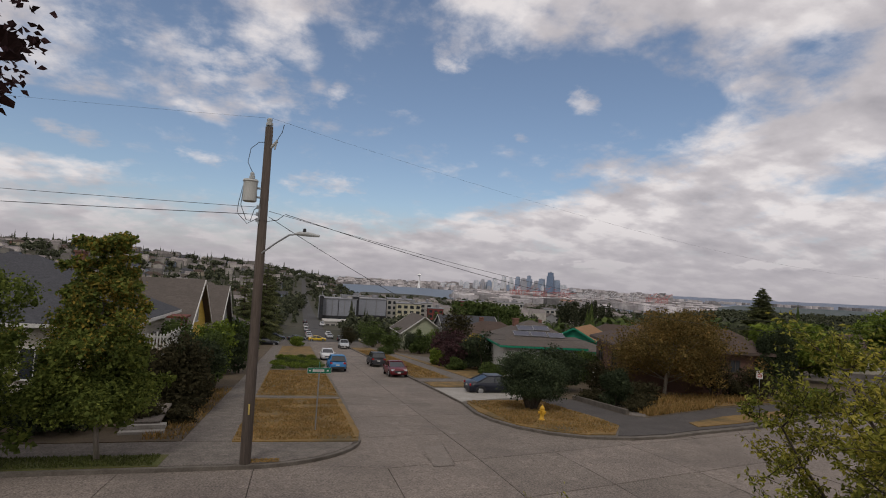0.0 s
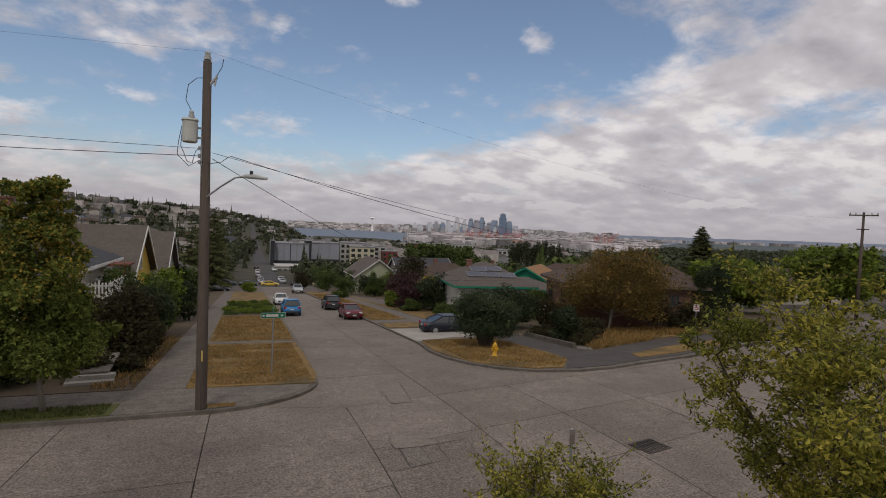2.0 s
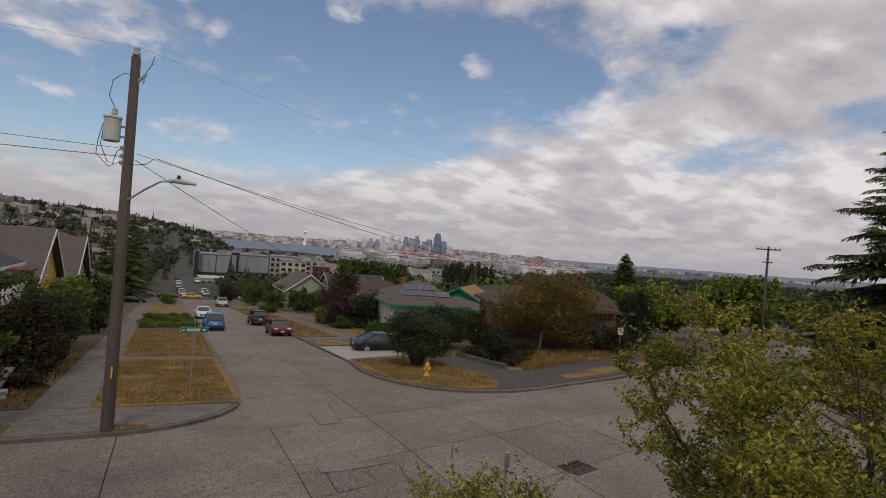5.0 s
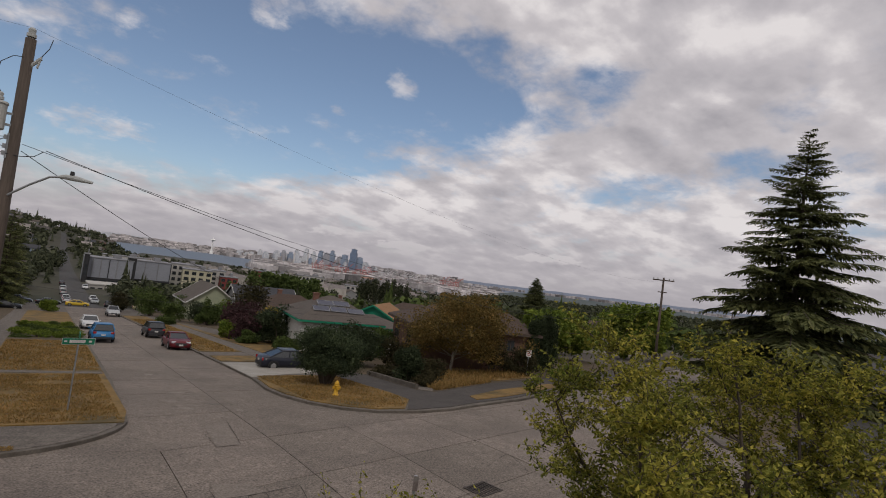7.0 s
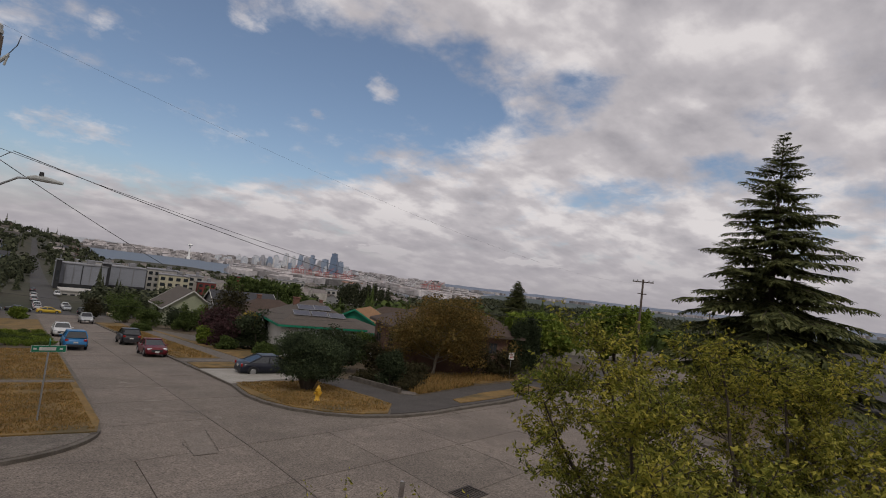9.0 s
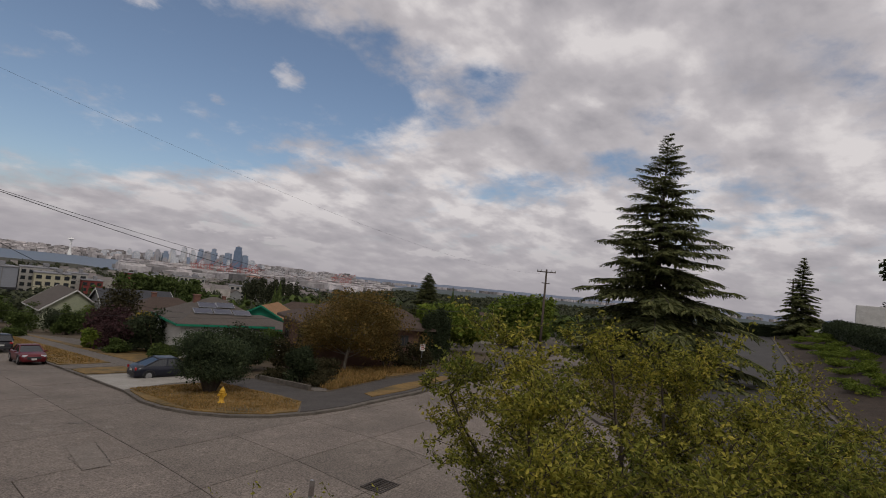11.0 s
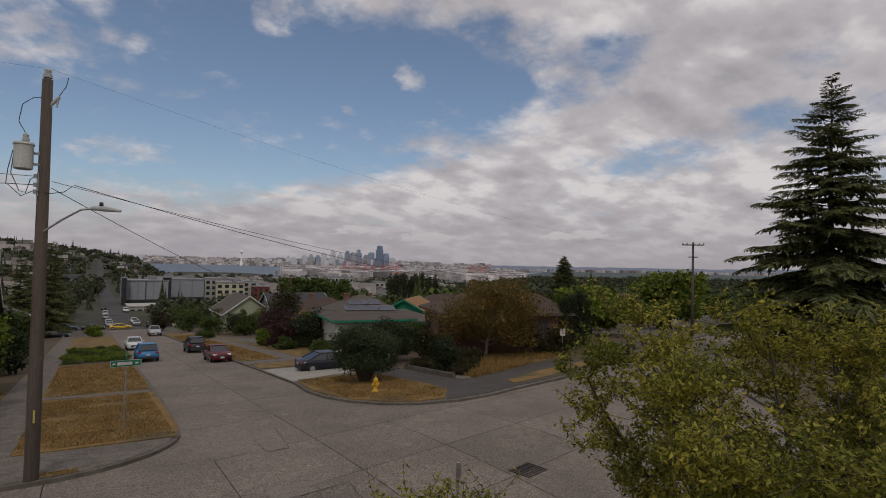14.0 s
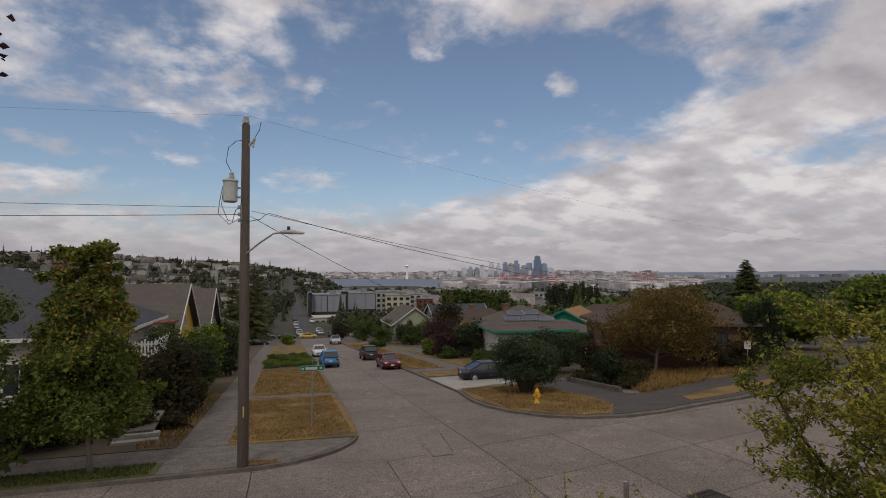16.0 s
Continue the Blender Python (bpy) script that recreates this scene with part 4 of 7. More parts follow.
# ---- trees and shrubs of the corner plots ----
maple = tree("street_tree", (-6.1, 20.4), "young maple with green leaves turning yellow at the top", "tree", 8.9, 4.7, 1.7, MAPLE, PALEBARK, 42000, 0.105, 21, 54, 0.085, 1.0, second=YELLOWING, turn=5.0, cone=True)
maple.matrix_world = pose(-6.1, 20.4, land(-6.1, 20.4) + 0.15, 0, -6.5, 0)
tree("street_tree", (-10.9, 20.3), "green street tree on the grass verge", "tree", 6.4, 5.0, 1.4, MAPLE, PALEBARK, 26000, 0.13, 22, 20, 0.10, 0.6)
shrub("shrub", (-6.0, 30.8), "big dark-leaved shrub beside the concrete steps", 3.9, 3.6, BROWNGREEN, 9000, 0.14, 31, lobes=20)
shrub("shrub", (-5.9, 34.6), "dark green shrub over the pavement", 3.3, 3.9, DARK, 6000, 0.14, 32, lobes=16)
shrub("shrub", (-6.6, 39.0), "tall yellow-green shrub behind the dark ones", 4.0, 4.9, GREEN, 4500, 0.18, 33)
shrub("shrub", (-5.4, 42.0), "yellow-green shrub leaning over the pavement", 3.2, 4.8, LIME, 3000, 0.17, 34)
shrub("shrub", (-6.0, 52.0), "dark shrub along the pavement", 4.0, 4.2, DARK, 2600, 0.2, 35)
shrub("shrub", (-6.2, 66.0), "dark shrub along the pavement", 4.2, 5.0, GREEN, 2400, 0.22, 36)
shrub("shrub", (-6.6, 26.6), "dry brown creeping shrub by the steps", 2.4, 1.1, BROWNGREEN, 1500, 0.1, 37)
shrub("shrub", (-4.9, 27.2), "dry brown creeping shrub by the pavement", 1.6, 0.8, BROWNGREEN, 900, 0.1, 38)
shrub("shrub", (-9.6, 25.6), "dark low shrub under the maple", 3.6, 1.9, DARK, 2400, 0.13, 39)
shrub("shrub", (-13.6, 26.0), "dark hedge-like shrub in front of the grey-roofed house", 4.4, 2.6, DARK, 2800, 0.14, 40)
shrub("shrub", (-18.2, 26.2), "dark hedge-like shrub in front of the grey-roofed house", 4.6, 2.8, DARK, 2600, 0.14, 41)
yew = shrub("shrub", (14.5, 30.8), "dense rounded dark green yew on the corner lawn", 3.7, 3.35, YEW, 28000, 0.085, 51, lobes=70, low=0.72, category="yew bush", shell=0.5)
part("trunk", tube(B(), [(0, 0, -0.2), (0.02, 0, 0.6), (-0.03, 0.02, 1.6)], [0.2, 0.15, 0.1], 10), BARK, yew, smooth=True)
shrub("hedge", (20.9, 31.6), "clipped dark brown-green hedge block", 1.9, 2.6, DARK, 6000, 0.1, 52, 1.8, lobes=18)
for k, (x, y, w, h) in enumerate(((20.7, 34.3, 1.9, 0.9), (21.0, 29.5, 1.5, 0.7), (22.4, 31.0, 2.2, 1.2), (23.9, 33.2, 2.6, 1.5), (22.6, 33.4, 2.2, 1.3))):
    shrub("shrub", (x, y), "low dry brown shrub behind the garden kerb", w, h, BROWNGREEN, 1500, 0.09, 190 + k, group="dry shrubs behind the kerb")
shrub("shrub", (21.4, 40.4), "dark green rhododendron beside the brick house", 4.4, 3.5, DARK, 5000, 0.15, 53)
shrub("shrub", (24.6, 38.4), "dark shrub below the brick wall", 3.4, 2.8, BROWNGREEN, 3000, 0.13, 54)
shrub("shrub", (32.6, 35.8), "brown-green shrub under the honey locust", 3.6, 3.2, BROWNGREEN, 3000, 0.13, 55)
shrub("shrub", (35.0, 34.6), "dry brown-green shrub by the sign", 3.2, 2.8, BROWNGREEN, 3000, 0.12, 56)
tree("honey_locust", (28.0, 35.8), "ochre-leaved honey locust in front of the brick house", "tree", 7.3, 7.6, 2.0, LOCUST, PALEBARK, 46000, 0.095, 57, 60, 0.13, 0.0, stems=3)
for k, (x, y, w, h) in enumerate(((38.3, 36.6, 1.3, 5.5), (39.3, 36.7, 1.35, 5.8), (40.35, 36.8, 1.35, 5.7), (41.4, 36.9, 1.3, 5.4))):
    shrub("cypress", (x, y), "narrow dark green columnar cypress", w, h, DARK, 5200, 0.1, 60 + k, category="cypress", lobes=44, group="cypresses beside the brick house")
shrub("shrub", (37.4, 31.6), "lime-green low plants beside the pavement", 3.0, 0.8, LIME, 1000, 0.12, 66)
shrub("shrub", (40.5, 33.6), "lime-green low plants beside the pavement", 3.0, 0.9, LIME, 1000, 0.12, 67)
for k, (x, y, w, h, mt, lb) in enumerate((
    (18.6, 63, 4.6, 3.0, PURPLE, "dark purple smoke bush on the lawn edge"), (21.4, 58, 5.4, 4.4, DARK, "large dark green shrub beside the lawn"),
    (20.0, 69, 5.0, 4.6, PURPLE, "large dark purple shrub on the lawn"), (20.6, 62.5, 4.4, 4.0, DARK, "large dark green shrub beside a house"),
    (17.9, 66.5, 2.0, 1.9, LIME, "small yellow-green shrub beside the purple bushes"), (18.2, 59.6, 2.2, 1.4, GREEN, "low grey-green shrub on the dry lawn"),
    (23.0, 74, 5.4, 7.4, BROWNGREEN, "tall dark reddish tree-like shrub"), (21.5, 93, 3.4, 4.2, GREEN, "clipped green hedge block on the lawn"),
    (16.4, 116, 6.0, 4.4, GREEN, "green hedge by the lower lawn"), (23.0, 118, 6.5, 4.6, GREEN, "green hedge by the lower lawn"),
    (30.0, 112, 6.0, 4.2, LIME, "pale green shrub in a lower garden"), (12.6, 128, 4.0, 4.0, BROWNGREEN, "reddish shrub by the cross street"),
    (18.0, 136, 7.0, 6.0, GREEN, "green trees by the lower cross street"), (28.4, 68, 3.6, 4.2, YELLOWING, "yellowing shrub between houses"),
    (15.0, 90, 2.6, 1.4, GREEN, "low shrubs on the dry lawn"), (0.6, 112, 3.0, 2.0, LIME, "round yellow-green bush beside the pavement"))):
    shrub("shrub", (x, y), lb, w, h, mt, 2600, 0.2, 70 + k)
for k, (x, y, w, h, mt, lb) in enumerate((
    (23.4, 48.6, 4.2, 2.9, DARK, "dark green shrub in front of the green-trimmed house"), (27.2, 48.0, 4.0, 3.0, GREEN, "green shrub in front of the green-trimmed house"), (19.4, 50.6, 2.6, 1.4, GREEN, "low green shrub on the lawn"),
    (17.8, 101, 4.6, 3.4, GREEN, "green hedge below the gabled house"), (21.6, 99.5, 4.8, 3.6, DARK, "dark hedge below the gabled house"), (25.6, 96.5, 5.0, 3.8, GREEN, "green hedge in front of the gabled house"), (29.4, 94.0, 5.0, 3.8, DARK, "dark shrubs in front of the gabled house"),
    (26.6, 78.0, 4.6, 4.0, YELLOWING, "yellowing tree-like shrub between roofs"), (40.6, 56, 5.0, 4.4, GREEN, "green garden shrub behind the brick house"), (46, 54, 6.0, 5.0, DARK, "dark garden shrub behind the brick house"))):
    shrub("shrub", (x, y), lb, w, h, mt, 3000, 0.18, 170 + k)
for k in range(20):
    r = random.Random(290 + k)
    shrub("flowering_plant", (-1.5 + (k % 4) * 1.35 + r.uniform(-0.3, 0.3), 57.5 + (k // 4) * 3.7 + r.random() * 2), "leafy green bed plants with pale flowers", r.uniform(1.3, 2.2), r.uniform(0.25, 0.65), LIME if k % 3 else GREEN, 420, 0.13, 290 + k, category="plant", group="plants in the bed")
for k in range(34):
    r = random.Random(120 + k)
    x = 54 + 1.6 * k + r.random() * 2
    shrub("ground_cover", (x, 4.2 + 0.24 * (x - 51) - r.uniform(0.5, 5.0)), "low yellow-green juniper spreading over the bank", r.uniform(2.4, 4.0), 0.7, LIME, 700, 0.16, 120 + k, category="ground cover", group="junipers on the bank", lobes=9)


def hedge_row(name, a, b, w, h, label, seed, n=16, leaves=9000):
    """A long clipped hedge as one leafy mass along a line."""
    rng = random.Random(seed)
    root = empty(name, Matrix(), label, "hedge")
    sp = []
    for _ in range(leaves):
        u = rng.random()
        x, y = lerp(a[0], b[0], u), lerp(a[1], b[1], u)
        side = rng.uniform(-1, 1)
        top = rng.random() < 0.4
        o = side * w / 2 if top else math.copysign(w / 2 * rng.uniform(0.86, 1.05), side)
        dx, dy = b[0] - a[0], b[1] - a[1]
        ln = math.hypot(dx, dy)
        zz = h * rng.uniform(0.9, 1.06) if top else h * rng.random()
        x, y = x - dy / ln * o, y + dx / ln * o
        sp.append(Vector((x, y, land(x, y) + 0.1 + zz)))
    core = drape([(a[0] - (b[1] - a[1]) / math.hypot(b[0] - a[0], b[1] - a[1]) * s * w * 0.42, a[1] + (b[0] - a[0]) / math.hypot(b[0] - a[0], b[1] - a[1]) * s * w * 0.42) for s in (1, -1)] +
                 [(b[0] - (b[1] - a[1]) / math.hypot(b[0] - a[0], b[1] - a[1]) * s * w * 0.42, b[1] + (b[0] - a[0]) / math.hypot(b[0] - a[0], b[1] - a[1]) * s * w * 0.42) for s in (-1, 1)], h * 0.92, 3.0, h)
    part("core", core, DARK, root)
    ob = new("foliage", leaf_mesh("foliage", sp, [0.22 * rng.uniform(0.6, 1.3) for _ in sp], DARK, rng))
    ob.parent = root
    tagged(ob, kind="stuff")


hedge_row("hedge", (56, -1.5), (100, 11.6), 1.8, 2.1, "long clipped dark green hedge above the bank", 5)
hedge_row("hedge", (112.5, 18.5), (108.5, 33.0), 1.8, 1.9, "clipped dark hedge across the end of the road", 6)
fir("fir_tree", (49.9, 18.9), "tall dark blue-green fir with drooping boughs on the island", 22.4, 18.4, 7, 33, 10, 0.05, 34, full=1.0)
fir("fir_tree", (108, 16.4), "smaller dark fir behind the hedge", 13.4, 8.0, 8, 28, 11, 0.05, 24, full=2.2)
tree("oak_tree", (112, -1.5), "large dark evergreen tree by the car park", "tree", 14.5, 11, 1.0, DARK, BARK, 7000, 0.4, 15, 30, 0.3)
tree("willow_tree", (78, 52), "broad bright green tree behind the utility pole", "tree", 9.8, 10.0, 1.5, LIME, BARK, 7000, 0.32, 16, 30, 0.25, stems=2)
tree("garden_tree", (56, 49), "bright green garden tree behind the cypresses", "tree", 6.8, 9.0, 1.5, LIME, BARK, 6500, 0.28, 17, 28, 0.2, stems=2)
tree("garden_tree", (66, 58), "bright green garden tree beyond the lower road", "tree", 7.4, 8.5, 1.5, GREEN, BARK, 4500, 0.3, 18, 22, 0.2)
fir("fir_tree", (72, 69.5), "dark pointed conifer above the brick house", 12.8, 9.0, 9, 38, 14, 0.03, 26, full=2.6)
for k, (x, y, h, w) in enumerate(((-6.4, 118, 17, 7), (-8.5, 128, 19, 8), (-6.6, 138, 17, 7), (-10, 112, 14, 7), (-7.5, 168, 20, 8), (-9, 182, 20, 8))):
    fir("fir_tree", (x, y), "dark conifer beside the street downhill", h, w, 20 + k, 22, 11, 0.04, 12, group="street conifers", full=3.0)
tree("garden_tree", (58, 172), "broad rounded green tree among the roofs", "tree", 14, 17, 2, GREEN, BARK, 5000, 0.55, 19, 26, 0.3, stems=2)
tree("garden_tree", (72, 180), "broad rounded green tree among the roofs", "tree", 14, 18, 2, GREEN, BARK, 5000, 0.55, 25, 26, 0.3, stems=2)


# ---- houses ----
def wall_mat(name, a, b, **k):
    return mat(name, a, b, 1.2, 0.85, 0.4, 12, **k)


def shingle(name, a, b):
    return mat(name, a, b, 3.0, 0.95, 0.8, 9, stretch=(1, 1, 3), third=tuple(c * 0.8 for c in a), tscale=0.5)


GREYROOF = shingle("grey_shingle", (0.065, 0.066, 0.074), (0.045, 0.046, 0.052))
BROWNROOF = shingle("brown_shingle", (0.085, 0.06, 0.048), (0.06, 0.044, 0.037))
TAUPEROOF = shingle("taupe_shingle", (0.115, 0.098, 0.085), (0.085, 0.072, 0.064))
ORANGEROOF = shingle("cedar_shingle", (0.30, 0.165, 0.08), (0.22, 0.125, 0.065))


def window(parent, c, w, h, along_x, out, frame_mat=None, rot=0.0, bars=1):
    """A window with frame, sill and panes in a wall that faces out (+1 or -1) on x or y."""
    fr = B()
    t = 0.07

    def bx(bm, u, z, su, sz, o, th):
        if along_x:
            box(bm, (c[0] + u, c[1] + out * o, c[2] + z), (su, th, sz))
        else:
            box(bm, (c[0] + out * o, c[1] + u, c[2] + z), (th, su, sz))
    bx(fr, 0, h / 2, w + t, t, 0.03, 0.1)
    bx(fr, -w / 2, 0, t, h, 0.03, 0.1)
    bx(fr, w / 2, 0, t, h, 0.03, 0.1)
    for k in range(bars):
        bx(fr, -w / 2 + w * (k + 1) / (bars + 1), 0, t * 0.7, h, 0.025, 0.08)
    win = part("window", fr, frame_mat or WHITEPAINT, parent)
    s = B()
    bx(s, 0, -h / 2, w + 0.2, t, 0.06, 0.16)
    part("sill", s, frame_mat or WHITEPAINT, win)
    g = B()
    bx(g, 0, 0, w - 0.02, h - 0.02, 0.012, 0.02)
    part("pane", g, glass(), win)


def house(name, at, rot, w, d, wall_h, rise, roof, wall, roofing, label, base=1.5, over=0.5, trim=None, gable_mat=None, windows=(), chimney=None, category="house", z=None, group="", boards=True):
    """A house with thick walls, a gable (ridge on local x) or hip roof with fascia, windows and a chimney."""
    z0 = land(*at) if z is None else z
    r = empty(name, pose(at[0], at[1], z0, 0, 0, rot), label, category, group)
    b = box(B(), (0, 0, (wall_h - base) / 2), (w, d, wall_h + base))
    part("wall", b, wall, r)
    x, y = w / 2 + over, d / 2 + over
    k = rise * over / (d / 2)
    zl = wall_h - k
    zt = wall_h + rise
    rx = w / 2 + over if roof == "gable" else max(0.3, w / 2 - d / 2)
    b = B()
    th = 0.16
    for s in (0, th):
        b_v = [b.verts.new((px, py, pz + s)) for px, py, pz in ((-x, -y, zl), (x, -y, zl), (x, y, zl), (-x, y, zl), (-rx, 0, zt), (rx, 0, zt))]
        q = [(0, 1, 5, 4), (2, 3, 4, 5)] + ([(1, 2, 5), (3, 0, 4)] if roof != "gable" else [])
        for f in q:
            b.faces.new([b_v[i] for i in f])
        if s == 0:
            lo = b_v
    hi = b_v
    rim = [(0, 1), (2, 3), (1, 2), (3, 0)] if roof != "gable" else [(0, 1), (2, 3), (1, 5), (5, 2), (3, 4), (4, 0)]
    for i, j in rim:
        b.faces.new((lo[i], lo[j], hi[j], hi[i]))
    bmesh.ops.recalc_face_normals(b, faces=b.faces[:])
    rf = part("roof", b, roofing, r)
    tm = trim or WHITEPAINT
    for s in (-1, 1) if boards else ():
        part("fascia", box(B(), (0, s * (y + 0.03), zl + 0.02), (2 * x + 0.06, 0.06, 0.2)), tm, rf)
        if roof == "gable":
            for e in (-1, 1):
                m = Matrix.Translation((e * (x + 0.03), s * y / 2, (zl + zt) / 2 + 0.06)) @ Matrix.Rotation(-s * math.atan2(zt - zl, y), 4, "X")
                part("bargeboard", box(B(), (0, 0, 0), (0.06, math.hypot(y, zt - zl), 0.22), 0, 0, m), tm, rf)
        else:
            part("fascia", box(B(), (s * (x + 0.03), 0, zl + 0.02), (0.06, 2 * y, 0.2)), tm, rf)
    if roof == "gable":
        for e in (-1, 1):
            g = B()
            v = [g.verts.new(p) for p in ((e * w / 2, -d / 2, wall_h), (e * w / 2, d / 2, wall_h), (e * w / 2, 0, zt), (e * (w / 2 - 0.2), -d / 2, wall_h), (e * (w / 2 - 0.2), d / 2, wall_h), (e * (w / 2 - 0.2), 0, zt))]
            for q in ((0, 1, 2), (3, 4, 5), (0, 1, 4, 3), (1, 2, 5, 4), (2, 0, 3, 5)):
                g.faces.new([v[i] for i in q])
            bmesh.ops.recalc_face_normals(g, faces=g.faces[:])
            part("gable", g, gable_mat or wall, r)
    for fx, u, zc, ww, hh in windows:
        if fx in "fb":
            window(r, (u, d / 2 * (-1 if fx == "f" else 1), zc), ww, hh, True, -1 if fx == "f" else 1, trim)
        else:
            window(r, (w / 2 * (-1 if fx == "l" else 1), u, zc), ww, hh, False, -1 if fx == "l" else 1, trim)
    if chimney:
        cx, cy, ch = chimney
        c = box(B(), (cx, cy, zt - 0.6 + ch / 2), (0.6, 0.6, ch + 1.0))
        box(c, (cx, cy, zt - 0.1 + ch), (0.74, 0.74, 0.12))
        part("chimney", c, mat("chimney_brick", (0.2, 0.1, 0.075), (0.15, 0.08, 0.06), 6, 0.9, 0.6), r, "small brick chimney")
    return r


CREAM = wall_mat("cream_siding", (0.46, 0.43, 0.36), (0.38, 0.355, 0.30), stretch=(0.3, 0.3, 6))
YELLOW = wall_mat("yellow_siding", (0.52, 0.36, 0.06), (0.44, 0.30, 0.05), stretch=(0.3, 0.3, 6))
GREYSHINGLE = wall_mat("grey_siding", (0.30, 0.30, 0.30), (0.22, 0.22, 0.225), stretch=(0.5, 0.5, 5))
BRICKWALL = mat("brick_wall", (0.155, 0.085, 0.062), (0.105, 0.062, 0.05), 5, 0.9, 0.8, 16, stretch=(1, 1, 3))
GREENTRIM = mat("green_paint", (0.012, 0.21, 0.12), (0.012, 0.17, 0.10), 2, 0.55, 0.2)

house("house", (-18.6, 38.0), 0, 19.0, 13.0, 5.2, 3.2, "hip", CREAM, GREYROOF, "cream-sided house with a dark grey shingle roof", windows=(("f", -6, 3.0, 1.4, 1.6), ("f", 0, 3.0, 1.8, 1.6), ("f", 6, 3.0, 1.4, 1.6), ("r", -3, 3.2, 1.3, 1.5), ("r", 2, 3.2, 1.3, 1.5)), chimney=(4.5, 2.5, 0.7))
house("house", (-14.2, 49.5), 0, 12.0, 9.4, 4.6, 3.6, "gable", YELLOW, TAUPEROOF, "bright yellow gabled house with a taupe shingle roof", windows=(("r", 0, 5.6, 0.9, 1.6), ("r", -2.6, 2.4, 1.2, 1.4), ("r", 2.6, 2.4, 1.2, 1.4), ("f", 3.5, 3.0, 1.2, 1.4)))
house("house", (-13.6, 61.5), 0, 12.0, 9.0, 4.6, 3.9, "gable", GREYSHINGLE, TAUPEROOF, "grey shingled gabled house behind the yellow one", windows=(("r", 0, 5.4, 1.0, 1.5), ("r", -2.4, 2.4, 1.1, 1.3)))
house("house", (-13.4, 74), 0, 11.5, 9.0, 4.0, 2.6, "hip", CREAM, GREYROOF, "cream house with a grey hipped roof", windows=(("r", 0, 2.2, 1.4, 1.3), ("r", 2.6, 2.2, 1.1, 1.3)))
house("house", (-13.8, 89), 0, 11.5, 9.0, 4.0, 3.0, "hip", GREYSHINGLE, GREYROOF, "grey house with a low hipped roof", windows=(("r", 0, 2.2, 1.4, 1.3),))
house("house", (-14.5, 104), 0, 11.5, 9.0, 4.2, 2.6, "hip", CREAM, TAUPEROOF, "pale hipped house further downhill", windows=(("r", 0, 2.2, 1.4, 1.3),))
house("house", (34.0, 42.4), -17.5, 12.2, 8.0, 3.75, 1.7, "hip", BRICKWALL, BROWNROOF, "brown brick bungalow with a dark hipped roof", trim=mat("brown_trim", (0.10, 0.075, 0.06)), z=-1.5, over=0.55,
      windows=(("l", -2.6, 2.3, 1.5, 1.5), ("l", 2.0, 2.3, 1.4, 1.5), ("f", -4.9, 2.3, 1.3, 1.5), ("f", -0.5, 2.3, 1.6, 1.3), ("f", 3.6, 2.4, 0.8, 1.0), ("f", 5.6, 2.4, 0.8, 1.0), ("r", 0, 2.3, 1.2, 1.3)))
green = house("house", (25.9, 56.4), -8, 8.4, 10.0, 3.5, 2.1, "hip", wall_mat("white_siding", (0.5, 0.5, 0.47), (0.42, 0.42, 0.4)), TAUPEROOF, "low house with taupe roof, green trim and solar panels", trim=GREENTRIM, z=-2.9, windows=(("f", -2, 1.9, 1.6, 1.3), ("f", 2.2, 1.9, 1.6, 1.3)), chimney=(-1.5, 1.0, 0.3))
for k, (x, y) in enumerate(((-1.9, -3.2), (0.0, -3.2), (1.9, -3.3), (0.6, -1.9), (-1.2, -2.0))):
    zz = 3.5 + 2.1 * (1 - abs(y) / 5.0) + 0.26
    m = Matrix.Translation((x, y, zz)) @ Matrix.Rotation(math.atan2(2.1, 5.0), 4, "X")
    sp_ = part("solar_panel", box(B(), (0, 0, 0), (1.7, 1.0, 0.05), 0, 0, m), mat("solar_glass", (0.02, 0.025, 0.05), (0.03, 0.035, 0.065), 2, 0.15, 0, spec=0.7), green, "dark blue solar panel")
    fb = B()
    for s in (-1, 1):
        box(fb, (0, s * 0.51, 0.005), (1.76, 0.04, 0.07), 0, 0, m)
        box(fb, (s * 0.87, 0, 0.005), (0.04, 1.06, 0.07), 0, 0, m)
    part("panel_frame", fb, STEEL, sp_)
house("house", (31.4, 56.6), -8, 6.4, 8.4, 2.9, 0.9, "hip", wall_mat("white_siding", (0.5, 0.5, 0.47), (0.42, 0.42, 0.4)), TAUPEROOF, "low wing with a taupe roof and green trim", trim=GREENTRIM, z=-2.9, windows=(("f", 0, 1.7, 1.6, 1.2),))
house("house", (39.0, 67.6), -132, 9.5, 8.4, 3.8, 2.2, "gable", wall_mat("white_siding", (0.5, 0.5, 0.47), (0.42, 0.42, 0.4)), ORANGEROOF, "house with a bright green clapboard gable and tan cedar roof", trim=GREENTRIM, gable_mat=mat("green_clapboard", (0.012, 0.22, 0.125), (0.01, 0.17, 0.10), 1.0, 0.6, 0.5, 6, stretch=(0.2, 0.2, 7)), z=-4.5, windows=(("r", 0, 1.9, 1.3, 1.2),))
house("house", (31.5, 84.5), -4, 13.0, 9.5, 3.6, 2.5, "hip", BRICKWALL, BROWNROOF, "brick house with a brown hipped roof", trim=CREAM, windows=(("f", -2, 2, 1.5, 1.2), ("f", 3, 2, 1.5, 1.2)), chimney=(-1.5, 0.5, 0.8))
